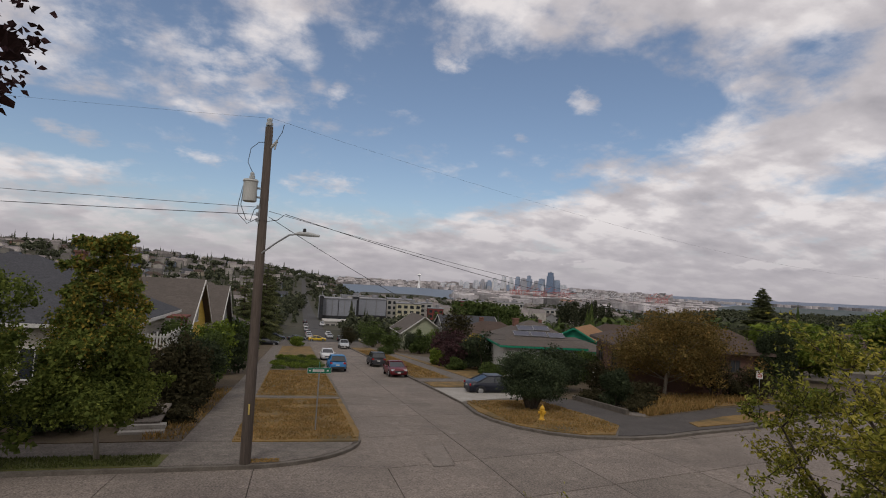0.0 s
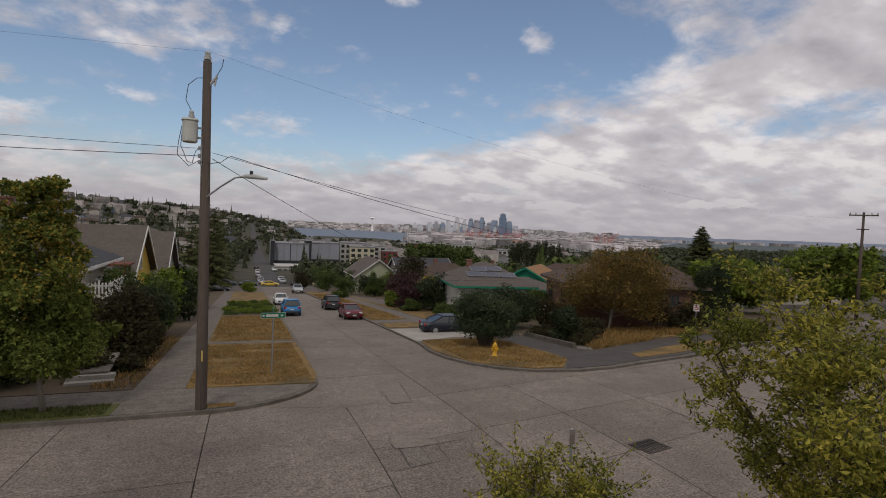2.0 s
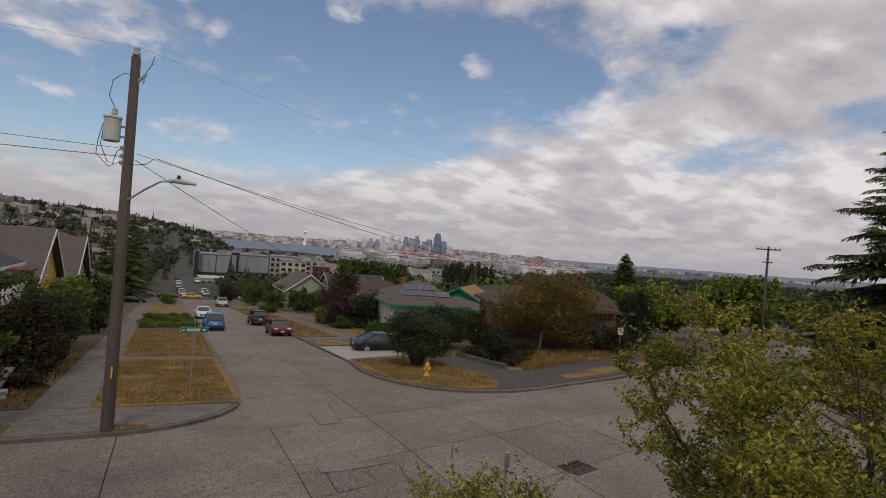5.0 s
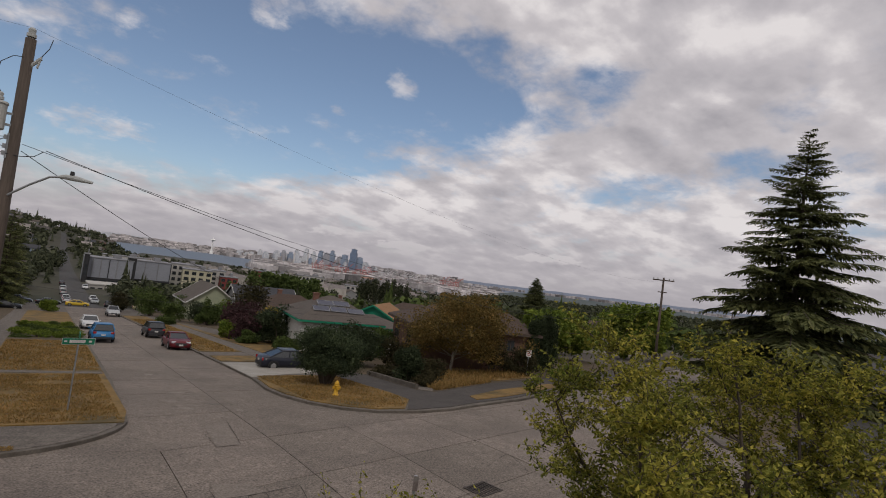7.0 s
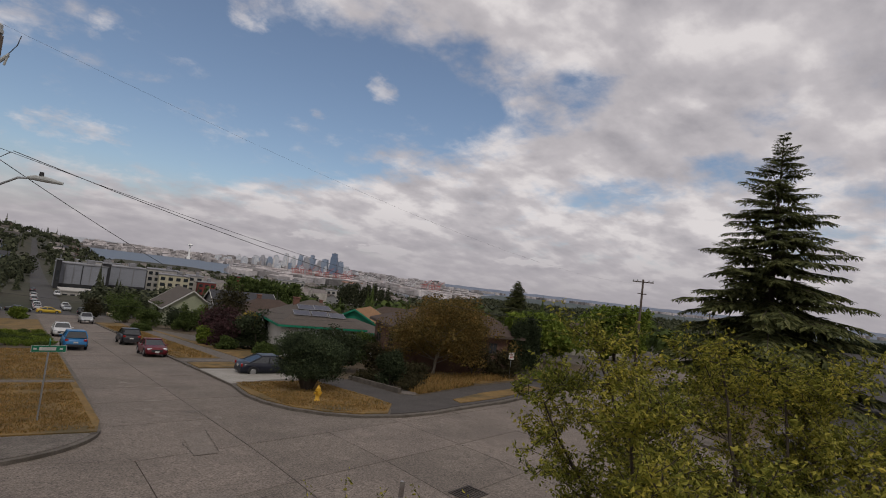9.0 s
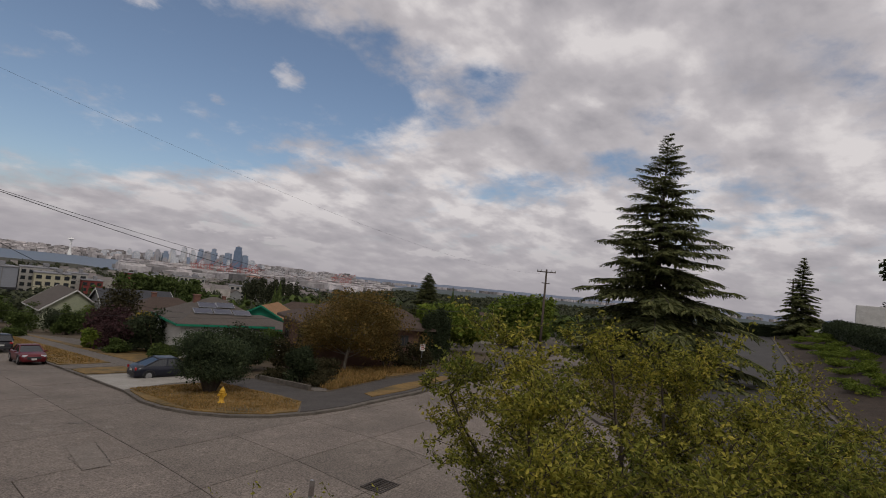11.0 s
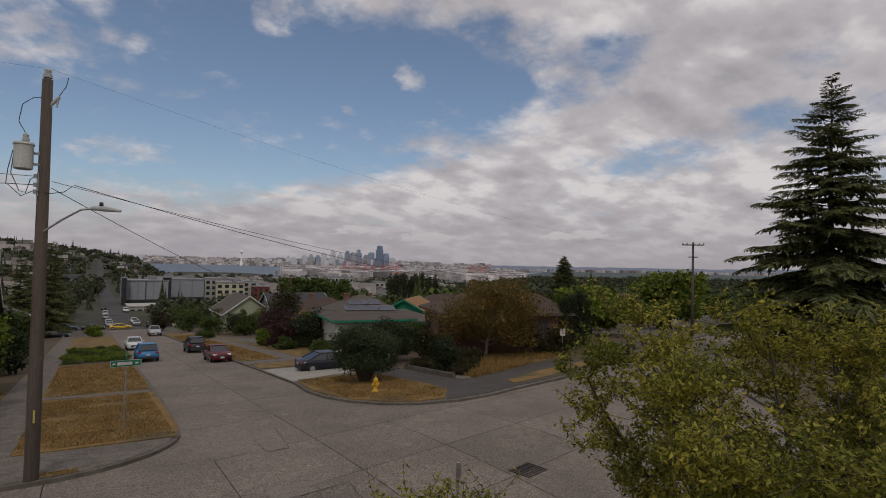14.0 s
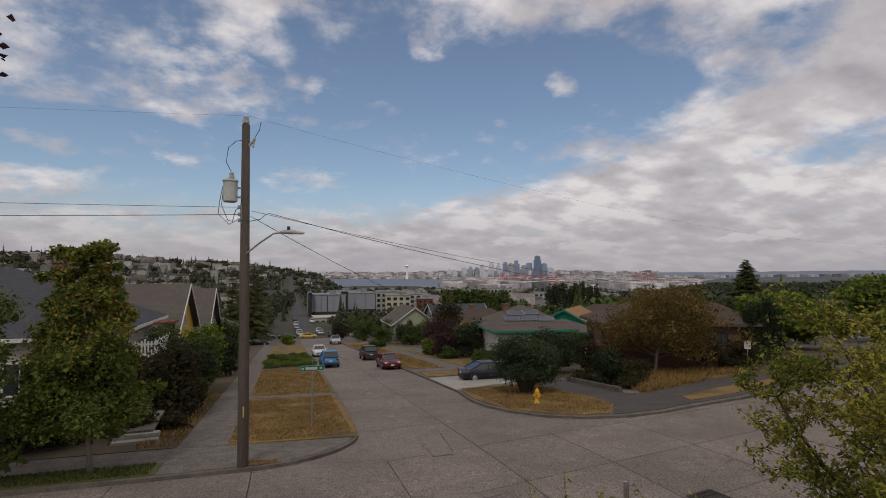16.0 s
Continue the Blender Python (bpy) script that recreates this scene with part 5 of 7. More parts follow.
house("house", (27.0, 120), 90, 13.0, 9.5, 4.2, 3.4, "gable", wall_mat("pale_green_siding", (0.34, 0.36, 0.25), (0.28, 0.30, 0.21)), TAUPEROOF, "pale green gabled house with a taupe roof", windows=(("l", 0, 3.0, 1.5, 1.3), ("l", 2.5, 3.0, 1.0, 1.2)))
house("house", (36.0, 112), 0, 12.0, 10, 4.6, 3.0, "gable", GREYSHINGLE, GREYROOF, "grey two-storey house among trees", windows=(("f", -2, 2.6, 1.2, 1.3), ("f", 2, 2.6, 1.2, 1.3)))
house("house", (46.0, 98), -10, 12.0, 10, 3.8, 2.6, "hip", CREAM, TAUPEROOF, "pale house with a taupe hipped roof", windows=(("f", 0, 2.2, 1.6, 1.2),), chimney=(1, 0.5, 0.8))
house("house", (55.0, 84), -20, 13.0, 9, 3.8, 2.6, "hip", BRICKWALL, BROWNROOF, "brown-roofed house among garden trees", windows=(("f", 0, 2.2, 1.6, 1.2),))
house("house", (60.5, 66), -20, 12.0, 9, 3.6, 2.4, "hip", CREAM, BROWNROOF, "low house behind the bright green trees", windows=(("f", 0, 2.2, 1.6, 1.2),))
house("house", (88.0, 66), -10, 13.0, 9, 3.6, 2.4, "gable", CREAM, BROWNROOF, "low house beyond the lower road", windows=(("f", 0, 2.2, 1.6, 1.2),))


# porch, fence and steps of the cream house
def picket_fence(a, b, z, label):
    r = empty("picket_fence", pose(a[0], a[1], z, 0, 0, math.degrees(math.atan2(b[1] - a[1], b[0] - a[0]))), label, "fence")
    ln = math.dist(a, b)
    n = int(ln / 0.16)
    for k in range(n + 1):
        part("picket", prism(B(), [(-0.045, 0), (0.045, 0), (0.045, 0.02), (-0.045, 0.02)], 0, 0.92 if k % 6 else 1.05, Matrix.Translation((ln * k / n, 0, 0))), WHITEPAINT, r)
    for zz in (0.16, 0.74):
        part("rail", box(B(), (ln / 2, 0.045, zz), (ln, 0.05, 0.08)), WHITEPAINT, r)
    return r


deck = empty("porch_deck", pose(-8.2, 36.4, 0), "raised timber porch deck on posts", "deck")
part("floor", box(B(), (-0.4, 0.6, 1.62), (2.8, 5.0, 0.16)), mat("deck_boards", (0.22, 0.16, 0.11), (0.16, 0.12, 0.085), 2, 0.85, 0.4, stretch=(1, 8, 1)), deck)
for x in (-1.6, 0.8):
    for y in (-1.7, 2.9):
        part("post", box(B(), (x, y, 0.0), (0.14, 0.14, 3.2)), WHITEPAINT, deck)
picket_fence((-9.8, 34.6), (-7.25, 34.6), 1.7, "white picket balustrade on the porch")
picket_fence((-7.2, 34.6), (-7.2, 39.3), 1.7, "white picket balustrade along the porch")
red = empty("porch_swing", pose(-8.6, 41.2, 1.7), "dark red timber porch structure", "porch")
REDWOOD = mat("red_timber", (0.16, 0.045, 0.03), (0.11, 0.035, 0.025), 3, 0.8, 0.4)
for x in (-1.0, 1.0):
    for y in (-0.8, 0.8):
        part("post", box(B(), (x, y, -1.2), (0.14, 0.14, 5.2)), REDWOOD, red)
part("roof", box(B(), (0, 0, 1.45), (2.5, 2.1, 0.12)), REDWOOD, red)
part("rail", box(B(), (0, -0.8, 0.1), (2.0, 0.08, 0.12)), REDWOOD, red)
part("floor", box(B(), (0, 0, -0.7), (2.2, 1.8, 0.12)), REDWOOD, red)
umb = empty("parasol", pose(-10.2, 35.2, 1.7), "white garden parasol on the porch", "parasol")
part("pole", tube(B(), [(0, 0, 0), (0, 0, 2.0)], 0.02, 8), STEEL, umb)
part("canopy", tube(B(), [(0, 0, 1.75), (0, 0, 2.0), (0, 0, 2.15)], [0.9, 0.5, 0.04], 10), WHITEPAINT, umb)
steps = empty("concrete_steps", pose(-5.8, 24.5, land(-5.8, 24.5) + 0.15, 0, 0, 4), "pale concrete garden steps from the pavement", "steps")
PALE = mat("pale_step", (0.34, 0.32, 0.29), (0.26, 0.24, 0.21), 2, 0.9, 0.4)
for k in range(2):
    part("step", box(B(), (0, 0.2 + 0.36 * k, 0.08 + 0.17 * k), (1.7, 0.4, 0.17), 0, 0.01), PALE, steps)
part("landing", box(B(), (-0.2, 2.3, 0.36), (1.6, 3.4, 0.12), 0, 0.01), WALKWAY, steps)

for k, (a, d) in enumerate(((27.6, 300), (28.3, 302), (29.0, 300), (29.7, 305), (30.3, 303), (31.0, 306), (31.7, 300), (32.4, 310))):
    shrub("poplar", (d * math.sin(radians(a)), d * math.cos(radians(a))), "dark columnar poplar below the city", 4.2, 15 + k % 3, FARTREE, 900, 0.6, 160 + k, category="poplar", lobes=18, group="row of poplars")


# ---- vehicles ----
TYRE = mat("tyre", (0.02, 0.02, 0.02), (0.03, 0.03, 0.03), 4, 0.9)
RIM = mat("alloy", (0.45, 0.45, 0.46), (0.35, 0.35, 0.36), 4, 0.35, metal=0.8)
DARKTRIM = mat("dark_plastic", (0.025, 0.025, 0.027), (0.035, 0.035, 0.037), 5, 0.6)
HEADLIGHT = mat("headlamp", (0.6, 0.62, 0.65), (0.5, 0.52, 0.55), 5, 0.15, spec=0.8)
TAIL = mat("tail_lamp", (0.35, 0.015, 0.015), (0.25, 0.01, 0.01), 5, 0.2, spec=0.7)
PLATE = mat("number_plate", (0.55, 0.55, 0.52), (0.45, 0.45, 0.43), 5, 0.5)


def car_paint(name, c):
    return mat(name, c, tuple(v * 0.85 for v in c), 3, 0.32, 0, coat=0.15, spec=0.35)


SEDAN = dict(l=4.7, w=1.8, h=1.45, belt=0.93, sill=0.24, hood=0.94, boot=0.99, a0=-1.3, a1=-0.3, c1=0.85, c0=1.85)
SUV = dict(l=4.5, w=1.85, h=1.68, belt=1.08, sill=0.32, hood=1.08, boot=1.1, a0=-1.2, a1=-0.5, c1=1.95, c0=2.18)
WAGON = dict(l=4.5, w=1.78, h=1.5, belt=0.95, sill=0.26, hood=0.98, boot=1.0, a0=-1.25, a1=-0.5, c1=1.75, c0=2.15)
TRUCK = dict(l=5.4, w=1.9, h=1.8, belt=1.12, sill=0.4, hood=1.15, boot=1.1, a0=-1.0, a1=-0.35, c1=0.85, c0=1.1)


def car(at, heading, shape, paint, label, group="parked cars"):
    """A car whose front points along heading (degrees, 0 is along +x): lofted body, glasshouse, wheels, lamps."""
    x0, y0 = at
    ca, sa = math.cos(radians(heading)), math.sin(radians(heading))
    f = land(x0 + ca * 1.4, y0 + sa * 1.4)
    b_ = land(x0 - ca * 1.4, y0 - sa * 1.4)
    pitch = math.degrees(math.atan2(f - b_, 2.8))
    m = pose(x0, y0, (f + b_) / 2 + 0.05, 0, 0, heading) @ pose(0, 0, 0, 0, -pitch, 0) @ pose(0, 0, 0, 0, 0, 180)
    r = empty("car", m, label, "car", group)
    s = shape
    L2, W = s["l"] / 2, s["w"] / 2
    # body: cross sections along x, the front at -x
    secs = []
    for x, zt, wk in ((-L2, 0.62, 0.78), (-L2 + 0.1, 0.76, 0.9), (-L2 + 0.5, s["hood"] * 0.92, 0.97), (s["a0"], s["hood"], 1.0), (0, s["belt"] + 0.02, 1.0), (s["c0"] * 0.8, s["boot"], 1.0), (L2 - 0.35, s["boot"] * 0.98, 0.97), (L2 - 0.06, s["boot"] * 0.9, 0.9), (L2, 0.6, 0.82)):
        w = W * wk
        secs.append([(x, -w * 0.93, s["sill"]), (x, -w, s["sill"] + 0.18), (x, -w, zt * 0.72), (x, -w * 0.94, zt * 0.94), (x, -w * 0.8, zt), (x, w * 0.8, zt), (x, w * 0.94, zt * 0.94), (x, w, zt * 0.72), (x, w, s["sill"] + 0.18), (x, w * 0.93, s["sill"])])
    bm = B()
    rings = [[bm.verts.new(p) for p in sec] for sec in secs]
    for a, b in zip(rings, rings[1:]):
        for k in range(10):
            bm.faces.new((a[k], a[(k + 1) % 10], b[(k + 1) % 10], b[k]))
    bm.faces.new(rings[0])
    bm.faces.new(rings[-1][::-1])
    bmesh.ops.recalc_face_normals(bm, faces=bm.faces[:])
    body = part("body", bm, paint, r, smooth=True)
    # glasshouse and roof
    h, be = s["h"], s["belt"]
    bm = B()
    wb, wt = W * 0.9, W * 0.7
    q = [bm.verts.new(p) for p in ((s["a0"], -wb, be), (s["c0"], -wb, be), (s["c0"], wb, be), (s["a0"], wb, be), (s["a1"], -wt, h - 0.07), (s["c1"], -wt, h - 0.07), (s["c1"], wt, h - 0.07), (s["a1"], wt, h - 0.07))]
    for fc in ((0, 1, 5, 4), (1, 2, 6, 5), (2, 3, 7, 6), (3, 0, 4, 7), (4, 5, 6, 7)):
        bm.faces.new([q[i] for i in fc])
    bmesh.ops.recalc_face_normals(bm, faces=bm.faces[:])
    part("glasshouse", bm, glass("car_glass", (0.02, 0.024, 0.028)), r, "dark tinted window glass")
    bm = B()
    box(bm, ((s["a1"] + s["c1"]) / 2, 0, h - 0.05), (s["c1"] - s["a1"] + 0.08, wt * 2 + 0.05, 0.08), 0, 0.03)
    part("roof_panel", bm, paint, r, smooth=True)
    for sx in (-1, 1):
        for (xa, xb) in ((s["a0"], s["a1"]), (s["c0"], s["c1"]), ((s["a1"] + s["c1"]) / 2 + 0.1, (s["a1"] + s["c1"]) / 2 + 0.02)):
            part("pillar", tube(B(), [(xa, sx * wb, be), (xb, sx * wt, h - 0.06)], 0.045, 5), paint, body)
    for wx_, in ((-L2 + 0.85,), (L2 - 0.85,)):
        for sx in (-1, 1):
            y = sx * (W - 0.1)
            t = part("wheel", tube(B(), [(wx_, y - 0.11, 0.33), (wx_, y - 0.08, 0.33), (wx_, y + 0.08, 0.33), (wx_, y + 0.11, 0.33)], [0.28, 0.33, 0.33, 0.28], 18), TYRE, r, smooth=True)
            part("rim", tube(B(), [(wx_, y + sx * 0.1, 0.33), (wx_, y + sx * 0.118, 0.33)], [0.22, 0.2], 12), RIM, t)
            part("wheel_arch", tube(B(), [(wx_ + 0.4 * math.cos(k * math.pi / 6), sx * (W - 0.005), 0.33 + 0.38 * math.sin(k * math.pi / 6)) for k in range(7)], 0.035, 5), DARKTRIM, body)
    for sx in (-1, 1):
        part("headlight", box(B(), (-L2 + 0.1, sx * W * 0.66, 0.68), (0.16, 0.36, 0.15), sx * 0.25, 0.03), HEADLIGHT, r)
        part("tail_light", box(B(), (L2 - 0.06, sx * W * 0.74, s["boot"] * 0.8), (0.12, 0.26, 0.2), -sx * 0.2, 0.03), TAIL, r)
        part("mirror", box(B(), (s["a0"] + 0.35, sx * (W + 0.08), be + 0.04), (0.12, 0.18, 0.12), 0, 0.03), paint, r)
    part("grille", box(B(), (-L2 + 0.01, 0, 0.52), (0.05, 0.9, 0.2), 0, 0.015), DARKTRIM, r)
    part("bumper", box(B(), (L2 - 0.02, 0, 0.42), (0.1, W * 1.5, 0.2), 0, 0.03), DARKTRIM, r)
    part("plate_front", box(B(), (-L2 - 0.025, 0, 0.44), (0.02, 0.34, 0.14)), PLATE, r, "plain pale number plate")
    part("plate_rear", box(B(), (L2 + 0.02, 0, 0.68), (0.02, 0.34, 0.14)), PLATE, r, "plain pale number plate")
    return r


BLUE = car_paint("paint_blue", (0.02, 0.16, 0.38))
REDP = car_paint("paint_red", (0.12, 0.01, 0.016))
BLACK = car_paint("paint_black", (0.008, 0.008, 0.012))
NAVY = car_paint("paint_navy", (0.01, 0.012, 0.022))
WHITE = car_paint("paint_white", (0.6, 0.6, 0.6))
SILVER = car_paint("paint_silver", (0.38, 0.39, 0.4))
TAN = car_paint("paint_tan", (0.32, 0.28, 0.17))
YEL = car_paint("paint_yellow", (0.6, 0.40, 0.03))
car((10.0, 53.4), -90, SEDAN, REDP, "dark red saloon car parked at the kerb facing uphill")
car((9.9, 66.0), 90, SUV, BLACK, "black estate car parked behind the red saloon")
car((4.55, 58.6), 90, SUV, BLUE, "bright blue hatchback parked at the kerb")
car((4.5, 75.5), -90, WAGON, WHITE, "white estate car parked behind the blue one")
car((9.7, 110.0), -90, TRUCK, SILVER, "silver pickup truck parked on the street downhill")
car((15.4, 39.4), 0, SEDAN, NAVY, "dark blue saloon parked on the driveway behind the yew")
for k, (x, y, hd, sh, pt, lb) in enumerate(((-5.5, 116, 0, SEDAN, BLACK, "dark saloon parked across the lawn end"), (-5.0, 149.5, 0, TRUCK, NAVY, "dark pickup on the lower cross street"), (0.5, 150.5, 0, SEDAN, BLACK, "black saloon on the lower cross street"),
    (6.0, 151, 0, SEDAN, YEL, "yellow saloon on the lower cross street"), (13.5, 150, 0, SUV, BLACK, "black estate on the lower cross street"), (19.5, 150, 0, SEDAN, TAN, "tan saloon on the lower cross street"),
    (4.2, 168, 90, SEDAN, SILVER, "silver saloon further down the avenue"), (4.2, 178, 90, SUV, WHITE, "white car further down the avenue"), (4.2, 190, 90, SEDAN, NAVY, "dark car further down the avenue"), (10.6, 172, -90, SEDAN, SILVER, "silver saloon at the opposite kerb"),
    (10.7, 182, -90, SUV, WHITE, "white car at the opposite kerb"), (4.0, 206, 90, SUV, SILVER, "pale car far down the avenue"), (4.0, 222, 90, SUV, WHITE, "white car far down the avenue"), (10.9, 236, -90, SUV, WHITE, "white van far down the avenue"), (4.0, 250, 90, SEDAN, BLACK, "dark car far down the avenue"))):
    car((x, y), hd, sh, pt, lb, "cars parked downhill")
car((85.5, 2.9), 100, SUV, WHITE, "white sport utility car parked above the hedge", "cars in the car park")
car((104, 11.4), 100, SEDAN, WHITE, "white saloon parked above the hedge", "cars in the car park")
truck = empty("box_truck", pose(96, 4.4, land(96, 4.4) + 0.2, 0, 0, -84), "white box truck in the car park", "truck")
part("cargo_box", box(B(), (0, 0, 2.4), (7.4, 2.5, 2.9), 0, 0.06), WHITEPAINT, truck)
part("cab", box(B(), (4.9, 0, 1.6), (2.2, 2.2, 2.2), 0, 0.25), WHITEPAINT, truck)
part("windscreen", box(B(), (5.5, 0, 2.0), (1.05, 2.0, 0.8), 0, 0.1), glass(), truck)
part("chassis", box(B(), (0.8, 0, 0.75), (9.0, 1.0, 0.4)), DARKTRIM, truck)
for x in (-2.4, 4.6):
    for y in (-1, 1):
        part("wheel", tube(B(), [(x, y * 0.95, 0.48), (x, y * 1.2, 0.48)], 0.48, 16), TYRE, truck)


# ---- larger buildings in the valley ----
def block(name, az, d, w, dep, z0, z1, wall, label, rows, cols, rot=None, roof=None, band=None, win=None):
    """A flat-roofed building with parapet and rows of windows on the side that faces uphill."""
    a = radians(az)
    x, y = d * math.sin(a), d * math.cos(a)
    r = empty(name, pose(x, y, z0, 0, 0, rot if rot is not None else 0), label, "building")
    h = z1 - z0
    part("wall", box(B(), (0, dep / 2, h / 2 - 3), (w, dep, h + 6)), wall, r)
    part("roof", box(B(), (0, dep / 2, h + 0.2), (w + 0.6, dep + 0.6, 0.4)), roof or ROOFGREY, r)
    part("roof_plant", box(B(), (w * 0.18, dep * 0.5, h + 1.2), (w * 0.16, dep * 0.3, 2.0)), roof or ROOFGREY, r)
    if band:
        part("band", box(B(), (0, -0.15, h * band[0]), (w + 0.3, 0.4, h * band[1])), band[2], r)
    for j in range(cols + 1 if rows == 0 else 0):
        part("cladding_fin", box(B(), (-w / 2 + w * j / cols, -0.1, h * 0.62), (0.35, 0.3, h * 0.7)), DARKTRIM if j % 3 == 0 else ROOFGREY, r)
        if j < cols:
            part("window", box(B(), (-w / 2 + w * (j + 0.5) / cols, -0.36, h * 0.14), (w / cols * 0.7, 0.1, h * 0.14)), glass(), r)
    for i in range(rows):
        for j in range(cols):
            ww, hh = w / cols * 0.5, h / (rows + 0.5) * 0.5
            cx, cz = -w / 2 + w * (j + 0.5) / cols, h * (i + 0.6) / (rows + 0.2)
            wn = part("window", box(B(), (cx, -0.06, cz), (ww + 0.3, 0.14, hh + 0.3)), DARKTRIM if win is None else win, r)
            part("pane", box(B(), (cx, -0.14, cz), (ww, 0.06, hh)), glass(), wn)
    return r


ROOFGREY = mat("flat_roof", (0.24, 0.24, 0.25), (0.19, 0.19, 0.2), 0.5, 0.9)
GREYMETAL = wall_mat("grey_cladding", (0.27, 0.28, 0.31), (0.23, 0.24, 0.265), stretch=(0.2, 0.2, 2))
CONC = wall_mat("pale_render", (0.42, 0.40, 0.37), (0.36, 0.345, 0.32))
REDCLAD = wall_mat("red_cladding", (0.22, 0.05, 0.045), (0.17, 0.04, 0.037))
LEMON = wall_mat("cream_render", (0.50, 0.46, 0.33), (0.43, 0.40, 0.29))
block("apartment_building", 4.2, 285, 19, 18, -17, -5.0, GREYMETAL, "grey metal-clad building with a dark base", 0, 6, 0, band=(0.14, 0.28, DARKTRIM))
block("apartment_building", 7.6, 300, 17, 18, -17, -4.8, GREYMETAL, "grey flat-roofed building with a dark base", 0, 3, 0, band=(0.14, 0.28, DARKTRIM))
block("stair_tower", 2.45, 280, 1.8, 5, -17, -3.6, DARKTRIM, "dark stair tower of the grey building", 1, 1, 0)
block("stair_tower", 6.0, 286, 3.2, 5, -17, -3.4, DARKTRIM, "dark stair tower between grey buildings", 1, 1, 0)
block("flat_roofed_shop", 6.4, 245, 30, 14, -17, -13.6, CONC, "long low building with a pale flat roof", 1, 12, 2, roof=CONC)
block("apartment_building", 10.6, 322, 15, 18, -18, -5.0, CONC, "white four-storey apartment building", 4, 5, -8)
block("apartment_building", 11.6, 305, 14, 16, -19, -6.5, LEMON, "cream four-storey apartment building with balconies", 4, 4, -8)
block("apartment_building", 13.4, 325, 8, 16, -18, -6.5, CONC, "pale concrete apartment building", 4, 2, -8)
block("apartment_building", 14.5, 318, 9, 14, -18, -9.0, REDCLAD, "dark red clad apartment building", 3, 3, -8)
block("apartment_building", 17.6, 420, 9, 14, -22, -6.8, REDCLAD, "brick-red apartment building with white bays", 5, 3, -12)
block("apartment_building", 19.3, 425, 12, 14, -22, -7.0, CONC, "white five-storey apartment building", 5, 4, -12)
block("apartment_building", 22.4, 470, 22, 14, -23, -7.5, CONC, "pale apartment building behind trees", 4, 7, -12)
block("apartment_building", 27.5, 430, 22, 14, -22, -9.6, CONC, "pale apartment building behind the green gable", 4, 6, -20)
block("school_building", 5.4, 480, 30, 14, -21, -9.5, CONC, "pale low building among trees", 2, 8, 0)

# ---- houses on the far hillside: one shape in several sizes and colours ----
hr = random.Random(77)
HILLWALLS = [wall_mat("hill_wall_white", (0.52, 0.51, 0.48), (0.44, 0.43, 0.41)), wall_mat("hill_wall_grey", (0.26, 0.26, 0.26), (0.21, 0.21, 0.21)), wall_mat("hill_wall_tan", (0.36, 0.31, 0.24), (0.3, 0.26, 0.2)), wall_mat("hill_wall_blue", (0.22, 0.26, 0.31), (0.18, 0.22, 0.27)), wall_mat("hill_wall_brick", (0.24, 0.14, 0.11), (0.2, 0.12, 0.09))]
PATTERNS = []
for k in range(5):
    PATTERNS.append(house("hillside_house", (-300 - 30 * k, 420), 0, 11 + k % 3 * 1.5, 8.5, 4.4, 2.4, "gable" if k % 2 else "hip", HILLWALLS[k], (GREYROOF, TAUPEROOF, BROWNROOF)[k % 3], ("white", "grey", "tan", "blue-grey", "brick-red")[k] + " hillside house among trees", windows=(("f", -2.5, 2.2, 1.6, 1.5), ("f", 2.5, 2.2, 1.6, 1.5)), group="houses on the hillside", boards=False))
n = 0
while n < 290:
    az = hr.uniform(-34, 6) if n < 250 else hr.uniform(6, 34)
    d = math.sqrt(hr.uniform(200 ** 2, 1100 ** 2)) if n < 250 else hr.uniform(360, 1100)
    x, y = d * math.sin(radians(az)), d * math.cos(radians(az))
    if -14 < x < 28 and y > 100 or (1.5 < az < 24 and 230 < d < 350):
        continue
    copy_thing(PATTERNS[n % 5], pose(x, y, land(x, y), 0, 0, hr.choice((0, 90, 180, 4, -6))))
    n += 1


def far_gables(name, label, seed, n, az0, az1, d0, d1, material, roofing):
    """Small gabled houses too far off to be told apart singly, turned at will, set on the land."""
    rng = random.Random(seed)
    vs, fs, mi = [], [], []
    while n:
        az, d = rng.uniform(az0, az1), math.sqrt(rng.uniform(d0 ** 2, d1 ** 2))
        x, y = d * math.sin(radians(az)), d * math.cos(radians(az))
        if -14 < x < 24 and y > 100:
            continue
        n -= 1
        w, dp, h, rise = rng.uniform(4, 8), rng.uniform(3.5, 5), rng.uniform(4.5, 8), rng.uniform(1.5, 3)
        c, s_ = math.cos(k := rng.choice((0, 0.05, math.pi / 2, -0.2))), math.sin(k)
        z = land(x, y)
        b = len(vs)
        for px, py, pz in ((-w, -dp, -3), (w, -dp, -3), (w, dp, -3), (-w, dp, -3), (-w, -dp, h), (w, -dp, h), (w, dp, h), (-w, dp, h), (-w, 0, h + rise), (w, 0, h + rise)):
            vs.append((x + px * c - py * s_, y + px * s_ + py * c, z + pz))
        for f, m_ in (((0, 1, 5, 4), 0), ((1, 2, 6, 9, 5), 0), ((2, 3, 7, 6), 0), ((3, 0, 4, 8, 7), 0), ((4, 5, 9, 8), 1), ((6, 7, 8, 9), 1)):
            fs.append([b + i for i in f])
            mi.append(m_)
    me = bpy.data.meshes.new(name)
    me.from_pydata(vs, [], fs)
    me.materials.append(material)
    me.materials.append(roofing)
    for p, m_ in zip(me.polygons, mi):
        p.material_index = m_
    return tagged(new(name, me), label, "houses", kind="stuff")


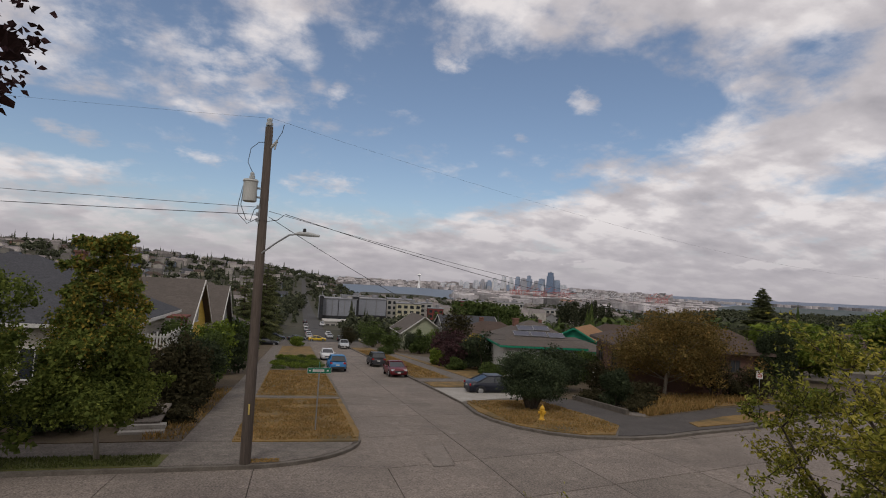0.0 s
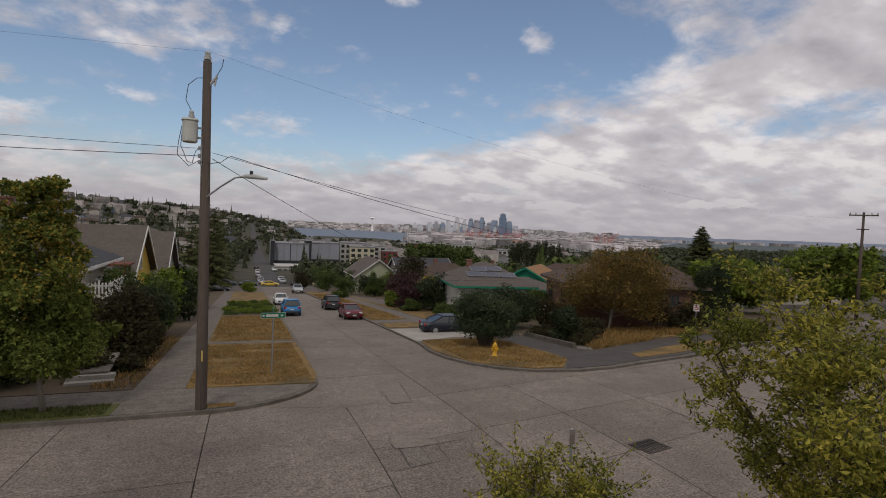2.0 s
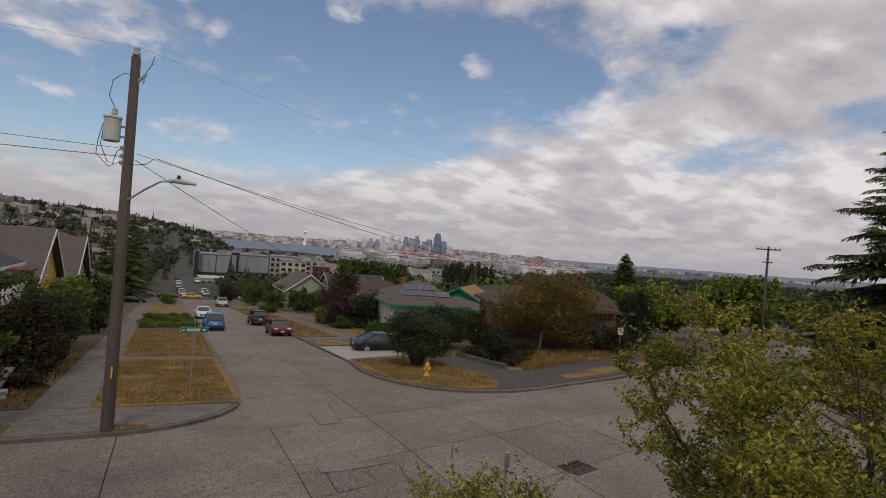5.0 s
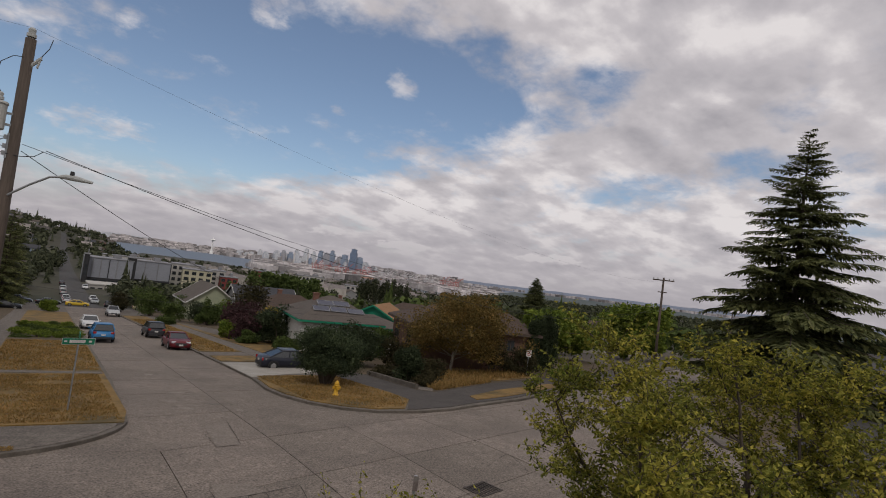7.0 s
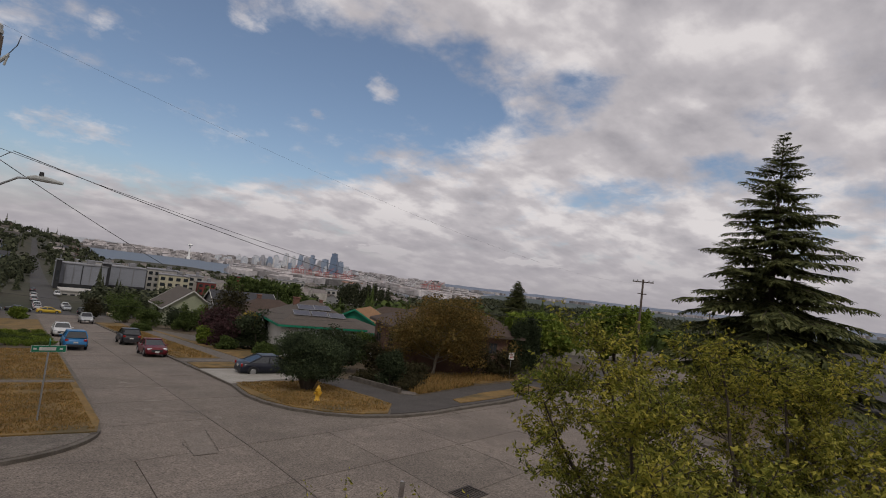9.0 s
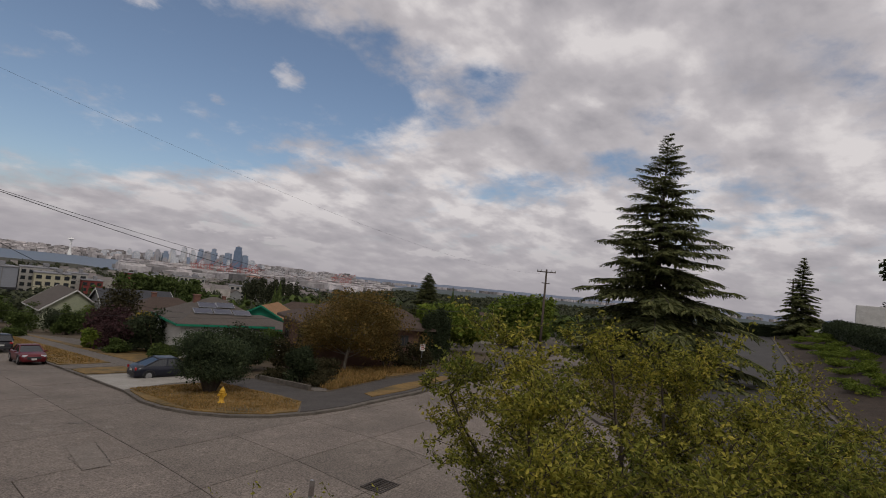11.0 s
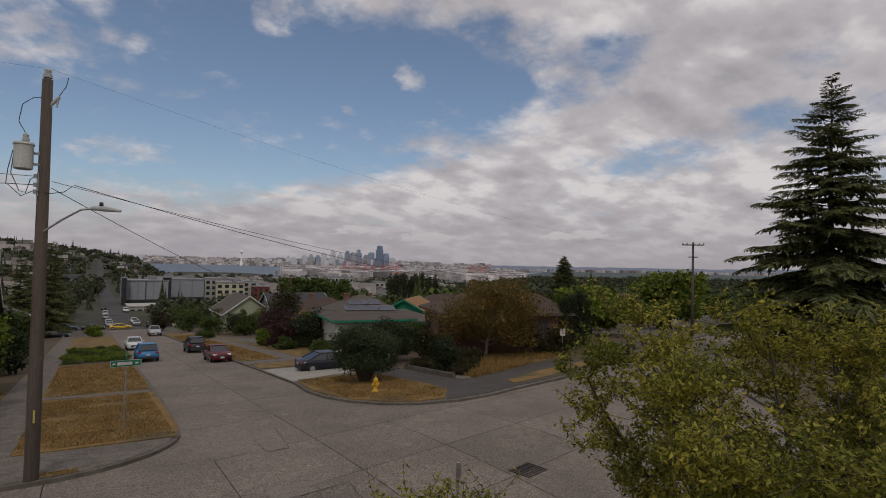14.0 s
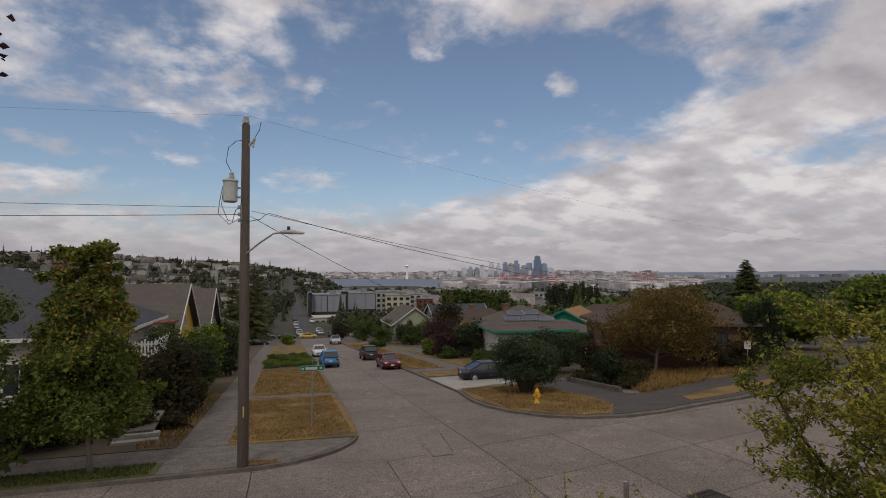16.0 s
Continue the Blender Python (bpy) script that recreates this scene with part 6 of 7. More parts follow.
FARWALL = mat("hill_walls_mixed", (0.42, 0.39, 0.35), (0.24, 0.22, 0.20), 0.05, 0.9, 0, 0.3, island=0.55)
FARROOF = mat("hill_roofs_mixed", (0.20, 0.18, 0.17), (0.12, 0.105, 0.10), 0.05, 0.9, 0, 0.3, island=0.5)
far_gables("hillside_roofs", "rows of small pale houses covering the far hillside", 41, 230, -36, 3, 330, 1150, FARWALL, FARROOF)
far_gables("valley_roofs", "small pale houses among the valley trees", 42, 130, 6, 36, 330, 1200, FARWALL, FARROOF)


# ---- woods between the houses ----
def woods(name, label, places, material, seed):
    """Many far trees, each a broken crown of leaf cards round a short trunk, or a jagged conifer."""
    rng = random.Random(seed)
    vs, fs = [], []
    for x, y, h, w, conifer in places:
        z = land(x, y)
        if conifer:
            nl = 18 if math.hypot(x, y) < 380 else 9
            for i in range(nl):
                u = i / (nl - 1)
                rr = w * 0.5 * (1 - u) + 0.15
                for j in range(6 if nl < 12 else 9):
                    a = j * math.tau / (6 if nl < 12 else 9) + i + rng.random()
                    p = Vector((x, y, z + h * (0.08 + 0.88 * u)))
                    e = p + Vector((math.cos(a) * rr * rng.uniform(0.7, 1.2), math.sin(a) * rr * rng.uniform(0.7, 1.2), -h * 0.06))
                    sd = Vector((-math.sin(a), math.cos(a), 0)) * rr * (0.45 if nl < 12 else 0.26)
                    k = len(vs)
                    vs += [p + Vector((0, 0, h * 0.08)), p.lerp(e, 0.6) - sd, e, p.lerp(e, 0.6) + sd]
                    fs += [(k, k + 1, k + 2), (k, k + 2, k + 3)]
        else:
            lobes = [(Vector((rng.gauss(0, w * 0.22), rng.gauss(0, w * 0.22), h * rng.uniform(0.35, 0.75))), w * rng.uniform(0.2, 0.34)) for _ in range(5)]
            for c, r in lobes:
                near_ = math.hypot(x, y) < 380
                for _ in range(54 if near_ else 16):
                    d = Vector((rng.gauss(0, 1), rng.gauss(0, 1), rng.gauss(0.2, 1))).normalized()
                    p = Vector((x, y, z)) + c + d * r * rng.uniform(0.7, 1.05)
                    t = d.cross(Vector((rng.gauss(0, 1), rng.gauss(0, 1), rng.gauss(0, 1)))).normalized()
                    o = d.cross(t) * r * (0.2 if near_ else 0.42)
                    t = t * r * rng.uniform(0.4, 0.62) * (0.5 if near_ else 1)
                    k = len(vs)
                    vs += [p - t, p - o * 0.8, p + t, p + o]
                    fs += [(k, k + 1, k + 2), (k, k + 2, k + 3)]
    me = bpy.data.meshes.new(name)
    me.from_pydata([tuple(v) for v in vs], [], fs)
    me.materials.append(material)
    return tagged(new(name, me), label, "trees", kind="stuff")


def scatter(seed, n, az0, az1, d0, d1, h0, h1, cone):
    rng = random.Random(seed)
    out = []
    while len(out) < n:
        az = rng.uniform(az0, az1)
        d = math.sqrt(rng.uniform(d0 ** 2, d1 ** 2))
        x, y = d * math.sin(radians(az)), d * math.cos(radians(az))
        if (-3 < x < 17 and y < 240 or 1.5 < x < 12.5 and y < 900) or 2.0 < az < 16 and 225 < d < 345 or 6 < az < 30 and 140 < d < 480 and rng.random() < 0.35:
            continue
        if x > 50 and y < 42 + 0.3 * (x - 83):
            continue
        h = rng.uniform(h0, h1)
        c = rng.random() < cone
        out.append((x, y, h * (1.15 if c else 0.85), h * (0.42 if c else 1.0), c))
    return out


woods("hillside_trees", "dark trees and conifers between hillside houses", scatter(1, 980, -38, 6, 190, 1180, 6, 13, 0.38), FARTREE, 1)
woods("valley_trees", "mixed green trees between valley roofs", scatter(2, 620, 2.2, 37, 130, 1250, 6, 11, 0.25), FARTREE, 2)
woods("slope_woods", "dense dark woods on the slope to the east", scatter(3, 1500, 33, 100, 120, 1000, 6, 12, 0.25), FARTREE, 3)
woods("avenue_trees", "dark trees lining the avenue across the valley", scatter(7, 120, -9, -0.6, 130, 800, 7, 13, 0.6) + scatter(8, 60, 1.2, 5, 300, 900, 6, 9, 0.3) + scatter(9, 90, 2.8, 24, 158, 225, 5, 9, 0.2), FARTREE, 7)
woods("crest_conifers", "pointed conifers standing along the hill crest", scatter(11, 64, -38, 2, 820, 1160, 9, 19, 1.0), FARTREE, 11)
woods("crest_trees", "dark trees on the hill beside the avenue", scatter(10, 130, -8, 4, 330, 1150, 6, 11, 0.4), FARTREE, 10)
woods("garden_trees", "green garden trees around the roofs", scatter(4, 60, 22, 62, 105, 220, 6, 10, 0.15), GREEN, 4)
woods("left_garden_trees", "green garden trees behind the houses", scatter(6, 60, -40, -5, 110, 220, 6, 10, 0.4), FARTREE, 6)


# ---- bay, port and city ----
WATER = mat("bay_water", (0.10, 0.115, 0.14), (0.08, 0.095, 0.12), 0.01, 0.45, 0.0, spec=0.5)
wb_ = B()
wb_.faces.new([wb_.verts.new(p) for p in ((-3500, 900, SEA), (4900, 900, SEA), (4900, 4900, SEA), (-3500, 4900, SEA))])
setting("water", wb_, WATER, "grey-blue bay below the city", category="water")


# aerial haze is put into the base colour: blends it toward pale blue-grey
def haze_tint(c, k=0.62):
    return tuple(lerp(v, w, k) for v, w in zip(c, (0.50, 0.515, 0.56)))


def far_mat(name, a, b, rnd=0.35):
    return mat(name, a, b, 0.02, 0.9, 0, 0.12, island=rnd)


def polar(az, d):
    return d * math.sin(radians(az)), d * math.cos(radians(az))


# far shore and ridges
def ridge(name, az0, az1, d, el, material, label, depth=260):
    b = B()
    n = 90
    rows = [[], [], []]
    for i in range(n + 1):
        az = lerp(az0, az1, i / n)
        zt = 6.5 + d * math.tan(radians(el(az) + 0.09 * noise.noise((az * 0.9, d, 0)) + 0.04 * noise.noise((az * 4, d, 3))))
        for k, (dd, z) in enumerate(((d - depth, SEA - 2), (d, zt), (d + depth, SEA - 2))):
            x, y = polar(az, dd)
            rows[k].append(b.verts.new((x, y, z)))
    for r0, r1 in zip(rows, rows[1:]):
        for i in range(n):
            b.faces.new((r0[i], r0[i + 1], r1[i + 1], r1[i]))
    return setting(name, b, material, label, True, "hills")


# far hill colour carries the painted distance haze
HILLA = far_mat("haze_tinted_hill", haze_tint((0.08, 0.09, 0.06)), haze_tint((0.16, 0.15, 0.13)), 0)
HILLB = far_mat("dark_far_hill", (0.06, 0.078, 0.08), (0.085, 0.10, 0.10), 0)
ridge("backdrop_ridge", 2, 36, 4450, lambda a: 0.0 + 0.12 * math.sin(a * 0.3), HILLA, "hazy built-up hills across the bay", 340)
# eastern ridge: the blue of distance haze is painted into its base colour
ridge("backdrop_ridge_east", 30, 104, 4300, lambda a: along(a, [30, 40, 56, 70, 104], [-0.1, 0.02, 0.16, 0.38, 0.45]), far_mat("blue_haze_hill", (0.14, 0.17, 0.23), (0.19, 0.215, 0.265), 0), "blue hazy wooded ridge in the east", 340)
ridge("backdrop_woods", 38, 104, 2300, lambda a: along(a, [38, 46, 58, 80, 104], [-1.25, -0.45, -0.32, -0.2, -0.1]), HILLB, "dark wooded ridge before the eastern hills", 300)
ridge("backdrop_flats", 16, 44, 2250, lambda a: along(a, [16, 20, 34, 44], [-1.25, -1.05, -1.0, -1.15]), far_mat("port_ground", (0.22, 0.205, 0.20), (0.33, 0.305, 0.295), 0), "pale flat port land", 700)


def far_boxes(name, label, seed, n, az0, az1, d0, d1, w, h, z, material):
    rng = random.Random(seed)
    vs, fs = [], []
    for _ in range(n):
        az, d = rng.uniform(az0, az1), rng.uniform(d0, d1)
        x, y = polar(az, d)
        ww, dd, hh = rng.uniform(*w), rng.uniform(*w), rng.uniform(*h)
        z0 = z(az, d) if callable(z) else z
        k = len(vs)
        for sx, sy in ((-1, -1), (1, -1), (1, 1), (-1, 1)):
            for zz in (-12, hh):
                vs.append((x + sx * ww / 2, y + sy * dd / 2, z0 + zz))
        fs += [(k, k + 2, k + 3, k + 1), (k + 2, k + 4, k + 5, k + 3), (k + 4, k + 6, k + 7, k + 5), (k + 6, k, k + 1, k + 7), (k + 1, k + 3, k + 5, k + 7)]
    me = bpy.data.meshes.new(name)
    me.from_pydata(vs, [], fs)
    me.materials.append(material)
    return tagged(new(name, me), label, "buildings", kind="stuff")


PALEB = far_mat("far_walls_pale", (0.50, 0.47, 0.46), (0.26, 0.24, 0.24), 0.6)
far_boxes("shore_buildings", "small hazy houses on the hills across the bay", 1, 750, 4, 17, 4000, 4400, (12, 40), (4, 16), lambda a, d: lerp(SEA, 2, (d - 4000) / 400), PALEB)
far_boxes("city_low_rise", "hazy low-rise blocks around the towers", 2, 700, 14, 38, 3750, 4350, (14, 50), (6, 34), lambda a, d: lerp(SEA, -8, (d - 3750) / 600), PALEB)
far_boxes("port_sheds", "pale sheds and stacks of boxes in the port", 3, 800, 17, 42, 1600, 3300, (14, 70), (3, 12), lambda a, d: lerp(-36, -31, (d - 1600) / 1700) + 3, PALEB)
far_boxes("port_boxes", "rust-red and orange cargo boxes in the port", 4, 420, 20, 39, 1700, 3100, (10, 40), (3, 9), -33, far_mat("cargo_rust", (0.36, 0.15, 0.11), (0.40, 0.26, 0.19), 0.5))
far_boxes("eastern_houses", "tiny pale houses on the eastern ridge", 5, 420, 33, 90, 3900, 4280, (12, 36), (3, 8), lambda a, d: 6.5 + d * math.tan(radians(along(a, [30, 40, 56, 70, 104], [-0.35, -0.25, -0.12, 0.05, 0.1]))) * 1.0 - 6, PALEB)

# towers: one object each
def tower_mat(name, wall, pane, sx=0.09, sz=0.22):
    if name in MATS:
        return MATS[name]
    mt = bpy.data.materials.new(name)
    mt.use_nodes = True
    nt = mt.node_tree
    tc, br = nt.nodes.new("ShaderNodeTexCoord"), nt.nodes.new("ShaderNodeTexBrick")
    mp = nt.nodes.new("ShaderNodeMapping")
    mp.inputs["Rotation"].default_value = (radians(90), 0, 0)
    nt.links.new(tc.outputs["Object"], mp.inputs[0])
    nt.links.new(mp.outputs[0], br.inputs["Vector"])
    br.offset = 0
    br.inputs["Color1"].default_value, br.inputs["Color2"].default_value = (*pane, 1), (*[v * 1.2 for v in pane], 1)
    br.inputs["Mortar"].default_value = (*wall, 1)
    br.inputs["Scale"].default_value, br.inputs["Mortar Size"].default_value = 0.1, 0.035
    br.inputs["Brick Width"].default_value, br.inputs["Row Height"].default_value = 0.5, 0.6
    bs = nt.nodes["Principled BSDF"]
    nt.links.new(br.outputs[0], bs.inputs["Base Color"])
    bs.inputs["Roughness"].default_value = 0.5
    MATS[name] = mt
    return mt


TOWERS = [tower_mat("tower_glass", (0.34, 0.38, 0.44), (0.2, 0.25, 0.33)), tower_mat("tower_pale", (0.78, 0.75, 0.72), (0.42, 0.44, 0.48)), tower_mat("tower_brown", (0.44, 0.39, 0.37), (0.28, 0.29, 0.32)), tower_mat("tower_dark", (0.17, 0.22, 0.30), (0.12, 0.165, 0.24))]


def tower(az, d, w, el, style, rng, label):
    x, y = polar(az, d)
    zt = 6.5 + d * math.tan(radians(el))
    z0 = SEA
    h = zt - z0
    ob_r = empty("tower_block", pose(x, y, z0, 0, 0, -az + rng.uniform(-25, 25)), label, "tower", "city towers")
    b = B()
    set_ = rng.random()
    box(b, (0, 0, h * 0.42), (w, w * rng.uniform(0.7, 1.1), h * 0.84))
    box(b, (w * rng.uniform(-0.08, 0.08), 0, h * 0.5), (w * lerp(0.6, 0.92, set_), w * 0.7, h))
    part("shaft", b, TOWERS[style], ob_r)
    b = box(B(), (0, 0, h + h * 0.015), (w * 0.32, w * 0.32, h * 0.04))
    part("roof_plant", b, TOWERS[2], ob_r)


tr = random.Random(3)
tower(26.4, 3720, 44, 1.72, 3, tr, "tallest dark glass tower of the skyline")
for az, el, w, st in ((24.2, 1.25, 34, 0), (23.6, 0.95, 36, 2), (21.55, 1.08, 30, 1), (22.3, 0.9, 34, 1), (25.5, 1.0, 40, 0), (25.0, 0.75, 40, 2), (27.1, 0.95, 38, 0), (20.6, 0.8, 30, 1), (19.3, 0.62, 32, 2), (18.6, 0.5, 36, 1), (23.0, 1.1, 28, 0), (20.0, 0.55, 34, 0), (27.8, 0.5, 36, 1), (17.0, 0.4, 30, 1), (28.6, 0.25, 34, 2)):
    tower(az, 3780 + tr.uniform(-60, 120), w, el, st, tr, ("hazy glass tower", "hazy pale tower", "hazy brown tower")[st] + " of the skyline")
for k in range(62):
    az = tr.gauss(22.4, 3.6)
    if not 15 < az < 31:
        continue
    st = tr.choice((0, 1, 1, 1, 2))
    tower(az, tr.uniform(3700, 4050), tr.uniform(18, 38), tr.uniform(-0.25, 0.62) * math.exp(-((az - 23) / 6) ** 2) + 0.02, st, tr, ("hazy glass tower", "hazy pale tower", "hazy brown tower")[st] + " of the skyline")
nx, ny = polar(12.5, 3900)
needle = empty("observation_tower", pose(nx, ny, SEA), "slim white observation tower with a saucer top", "tower")
part("shaft", tube(B(), [(0, 0, 0), (0, 0, 35), (0, 0, 80), (0, 0, 92)], [12, 5, 4.5, 8], 10), far_mat("needle_white", (0.85, 0.84, 0.82), (0.8, 0.8, 0.78), 0), needle)
part("saucer", tube(B(), [(0, 0, 90), (0, 0, 94), (0, 0, 97), (0, 0, 101)], [9, 18, 17, 7], 14), far_mat("needle_white", (0.4, 0.4, 0.4), None, 0), needle)
part("spire", tube(B(), [(0, 0, 100), (0, 0, 112)], [1.8, 0.7], 6), far_mat("needle_white", (0.4, 0.4, 0.4), None, 0), needle)

CRANERED = far_mat("crane_red", (0.42, 0.13, 0.11), (0.38, 0.13, 0.12), 0)
# white crane paint with about a third of distance haze mixed in
CRANEWHITE = far_mat("crane_white_haze_tinted", haze_tint((0.6, 0.6, 0.6), 0.35), haze_tint((0.5, 0.5, 0.5), 0.35), 0)


def crane(az, d, material, up, label, s=1.0):
    x, y = polar(az, d)
    r = empty("port_crane", pose(x, y, -33, 0, 0, -az + 35 * (1 if up else -1)) @ Matrix.Scale(s, 4), label, "crane", "port cranes")
    b = B()
    t = 0.8
    for px in (-8, 8):
        for py in (-7, 7):
            tube(b, [(px, py, 0), (px, py, 30)], t, 4)
        tube(b, [(px, -7, 14), (px, 7, 14)], t, 4)
        tube(b, [(px, -7, 30), (px, 7, 30)], t, 4)
    for py in (-7, 7):
        tube(b, [(-8, py, 14), (8, py, 30)], t * 0.8, 4)
        tube(b, [(-8, py, 30), (8, py, 30)], t, 4)
    tagged(part("portal", b, material, r), kind="stuff")
    e = (34, 0, 52) if up else (42, 0, 31)
    part("boom", tube(B(), [(-22, 0, 30), (8, 0, 31), e], 1.0, 4), material, r)
    part("mast", tube(B(), [(-6, 0, 30), (4, 0, 46), (8, 0, 31)], 0.8, 4), material, r)
    part("stay", tube(B(), [(4, 0, 46), (e[0] * 0.7, 0, e[2] * 0.7 + 9 * (1 if up else 0.95))], 0.4, 4), material, r)


for k, az in enumerate((22.6, 23.2, 24.0, 25.0, 25.8, 26.8, 27.6, 28.2, 36.2, 37.0, 37.6)):
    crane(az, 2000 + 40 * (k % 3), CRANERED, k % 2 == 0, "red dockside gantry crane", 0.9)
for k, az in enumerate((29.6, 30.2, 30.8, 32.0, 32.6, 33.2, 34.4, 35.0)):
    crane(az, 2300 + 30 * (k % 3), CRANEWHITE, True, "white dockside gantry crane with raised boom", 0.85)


# ---- concrete street panels, cut along the joints ----
def skew(x):
    return 0.22 * x if x > 0 else 0.03 * x


road = bpy.data.objects["road"]


def slab(name, quad, lift, rng, parent, material):
    """One concrete panel: its corners drawn in by the joint, laid over the land."""
    cx, cy = sum(p[0] for p in quad) / 4, sum(p[1] for p in quad) / 4
    q = [(p[0] + (cx - p[0]) / max(0.5, math.hypot(p[0] - cx, p[1] - cy)) * 0.024, p[1] + (cy - p[1]) / max(0.5, math.hypot(p[0] - cx, p[1] - cy)) * 0.024) for p in quad]
    n = 3
    dz = rng.uniform(-0.004, 0.006)
    vs = []
    for j in range(n + 1):
        for i in range(n + 1):
            u, v = i / n, j / n
            x = lerp(lerp(q[0][0], q[1][0], u), lerp(q[3][0], q[2][0], u), v)
            y = lerp(lerp(q[0][1], q[1][1], u), lerp(q[3][1], q[2][1], u), v)
            vs.append((x, y, land(x, y) + lift + dz))
    fs = [(j * (n + 1) + i, j * (n + 1) + i + 1, (j + 1) * (n + 1) + i + 1, (j + 1) * (n + 1) + i) for j in range(n) for i in range(n)]
    edge = [i for i in range(n + 1)] + [(n + 1) * j + n for j in range(1, n + 1)] + [(n + 1) * n + i for i in range(n - 1, -1, -1)] + [(n + 1) * j for j in range(n - 1, 0, -1)]
    k = len(vs)
    vs += [(vs[i][0], vs[i][1], vs[i][2] - 0.05) for i in edge]
    m_ = len(edge)
    fs += [(edge[i], k + i, k + (i + 1) % m_, edge[(i + 1) % m_]) for i in range(m_)]
    me = bpy.data.meshes.new(name)
    me.from_pydata(vs, [], fs)
    me.materials.append(material)
    ob = new(name, me)
    ob.parent = parent
    return ob


pr = random.Random(8)
COLS = [-60, -50, -40, -31, -22, -13.8, -9.6, -5.1, -1.0, 3.52, 7.2, 10.8, 14.9, 19.3, 24.0]
ROWS_Y = [-24, -16, -9, -3, 2.5, 6.4, 9.9, 13.6]
for a, b in zip(COLS, COLS[1:]):
    for c, d in zip(ROWS_Y, ROWS_Y[1:]):
        slab("slab", [(a, c + skew(a)), (b, c + skew(b)), (b, d + skew(b)), (a, d + skew(a))], 0.03, pr, road, CONCRETE)
    slab("slab", [(a, 13.6 + skew(a)), (b, 13.6 + skew(b)), (b, (18.0 + skew(b)) if a >= 3.5 else 20.0), (a, (18.0 + skew(a)) if a >= 3.5 else 20.0)], 0.03, pr, road, CONCRETE)
for a, b in ((10.8, 14.9), (14.9, 19.3), (19.3, 24.0)):
    slab("slab", [(a, 18.0 + skew(a)), (b, 18.0 + skew(b)), (b, 25.0), (a, 25.0)], 0.03, pr, road, CONCRETE)
slab("slab", [(-1.0, 19.98), (3.52, 18.0 + skew(3.52)), (3.52, 24.5), (-1.0, 24.0)], 0.028, pr, road, CONCRETE)
ys = [18.9, 24.4, 29.6, 34.2, 38.8]
while ys[-1] < 146:
    ys.append(ys[-1] + 4.6)
for i, (a, b) in enumerate(zip(ys, ys[1:])):
    y0 = (lambda x: 18.0 + skew(x)) if i == 0 else (lambda x, a=a: a + 0.12 * (x - 7))
    y1 = lambda x, b=b: b + 0.12 * (x - 7)
    for xa, xb in ((3.0, 7.2), (7.2, 11.4)):
        slab("slab", [(xa, y0(xa)), (xb, y0(xb)), (xb, y1(xb)), (xa, y1(xa))], 0.03, pr, road, CONCRETE)
# rough repair patches and pale spalls
PATCH = mat("patch_rough", (0.115, 0.10, 0.088), (0.18, 0.158, 0.138), 9, 0.95, 1.0, 22, speck=0.8)
PALEPATCH = mat("patch_pale", (0.245, 0.213, 0.182), (0.18, 0.155, 0.133), 5, 0.92, 0.8, 18, speck=0.6)
NEWPATCH = mat("patch_smooth", (0.205, 0.175, 0.148), (0.165, 0.14, 0.12), 4, 0.92, 0.6, 17, speck=0.5)


def patch(x, y, w, d, rot, material, seed, n=11):
    rng = random.Random(seed)
    c, s = math.cos(radians(rot)), math.sin(radians(rot))
    pts = []
    for k in range(n):
        a = k * math.tau / n
        u = max(abs(math.cos(a)), abs(math.sin(a)))
        px, py = math.cos(a) / u * w / 2 * rng.uniform(0.35, 1.1), math.sin(a) / u * d / 2 * rng.uniform(0.35, 1.1)
        pts.append((x + px * c - py * s, y + px * s + py * c))
    ob = new("repair_patch", put(drape(pts, 0.043, 5.0), "repair_patch", material))
    ob.parent = road


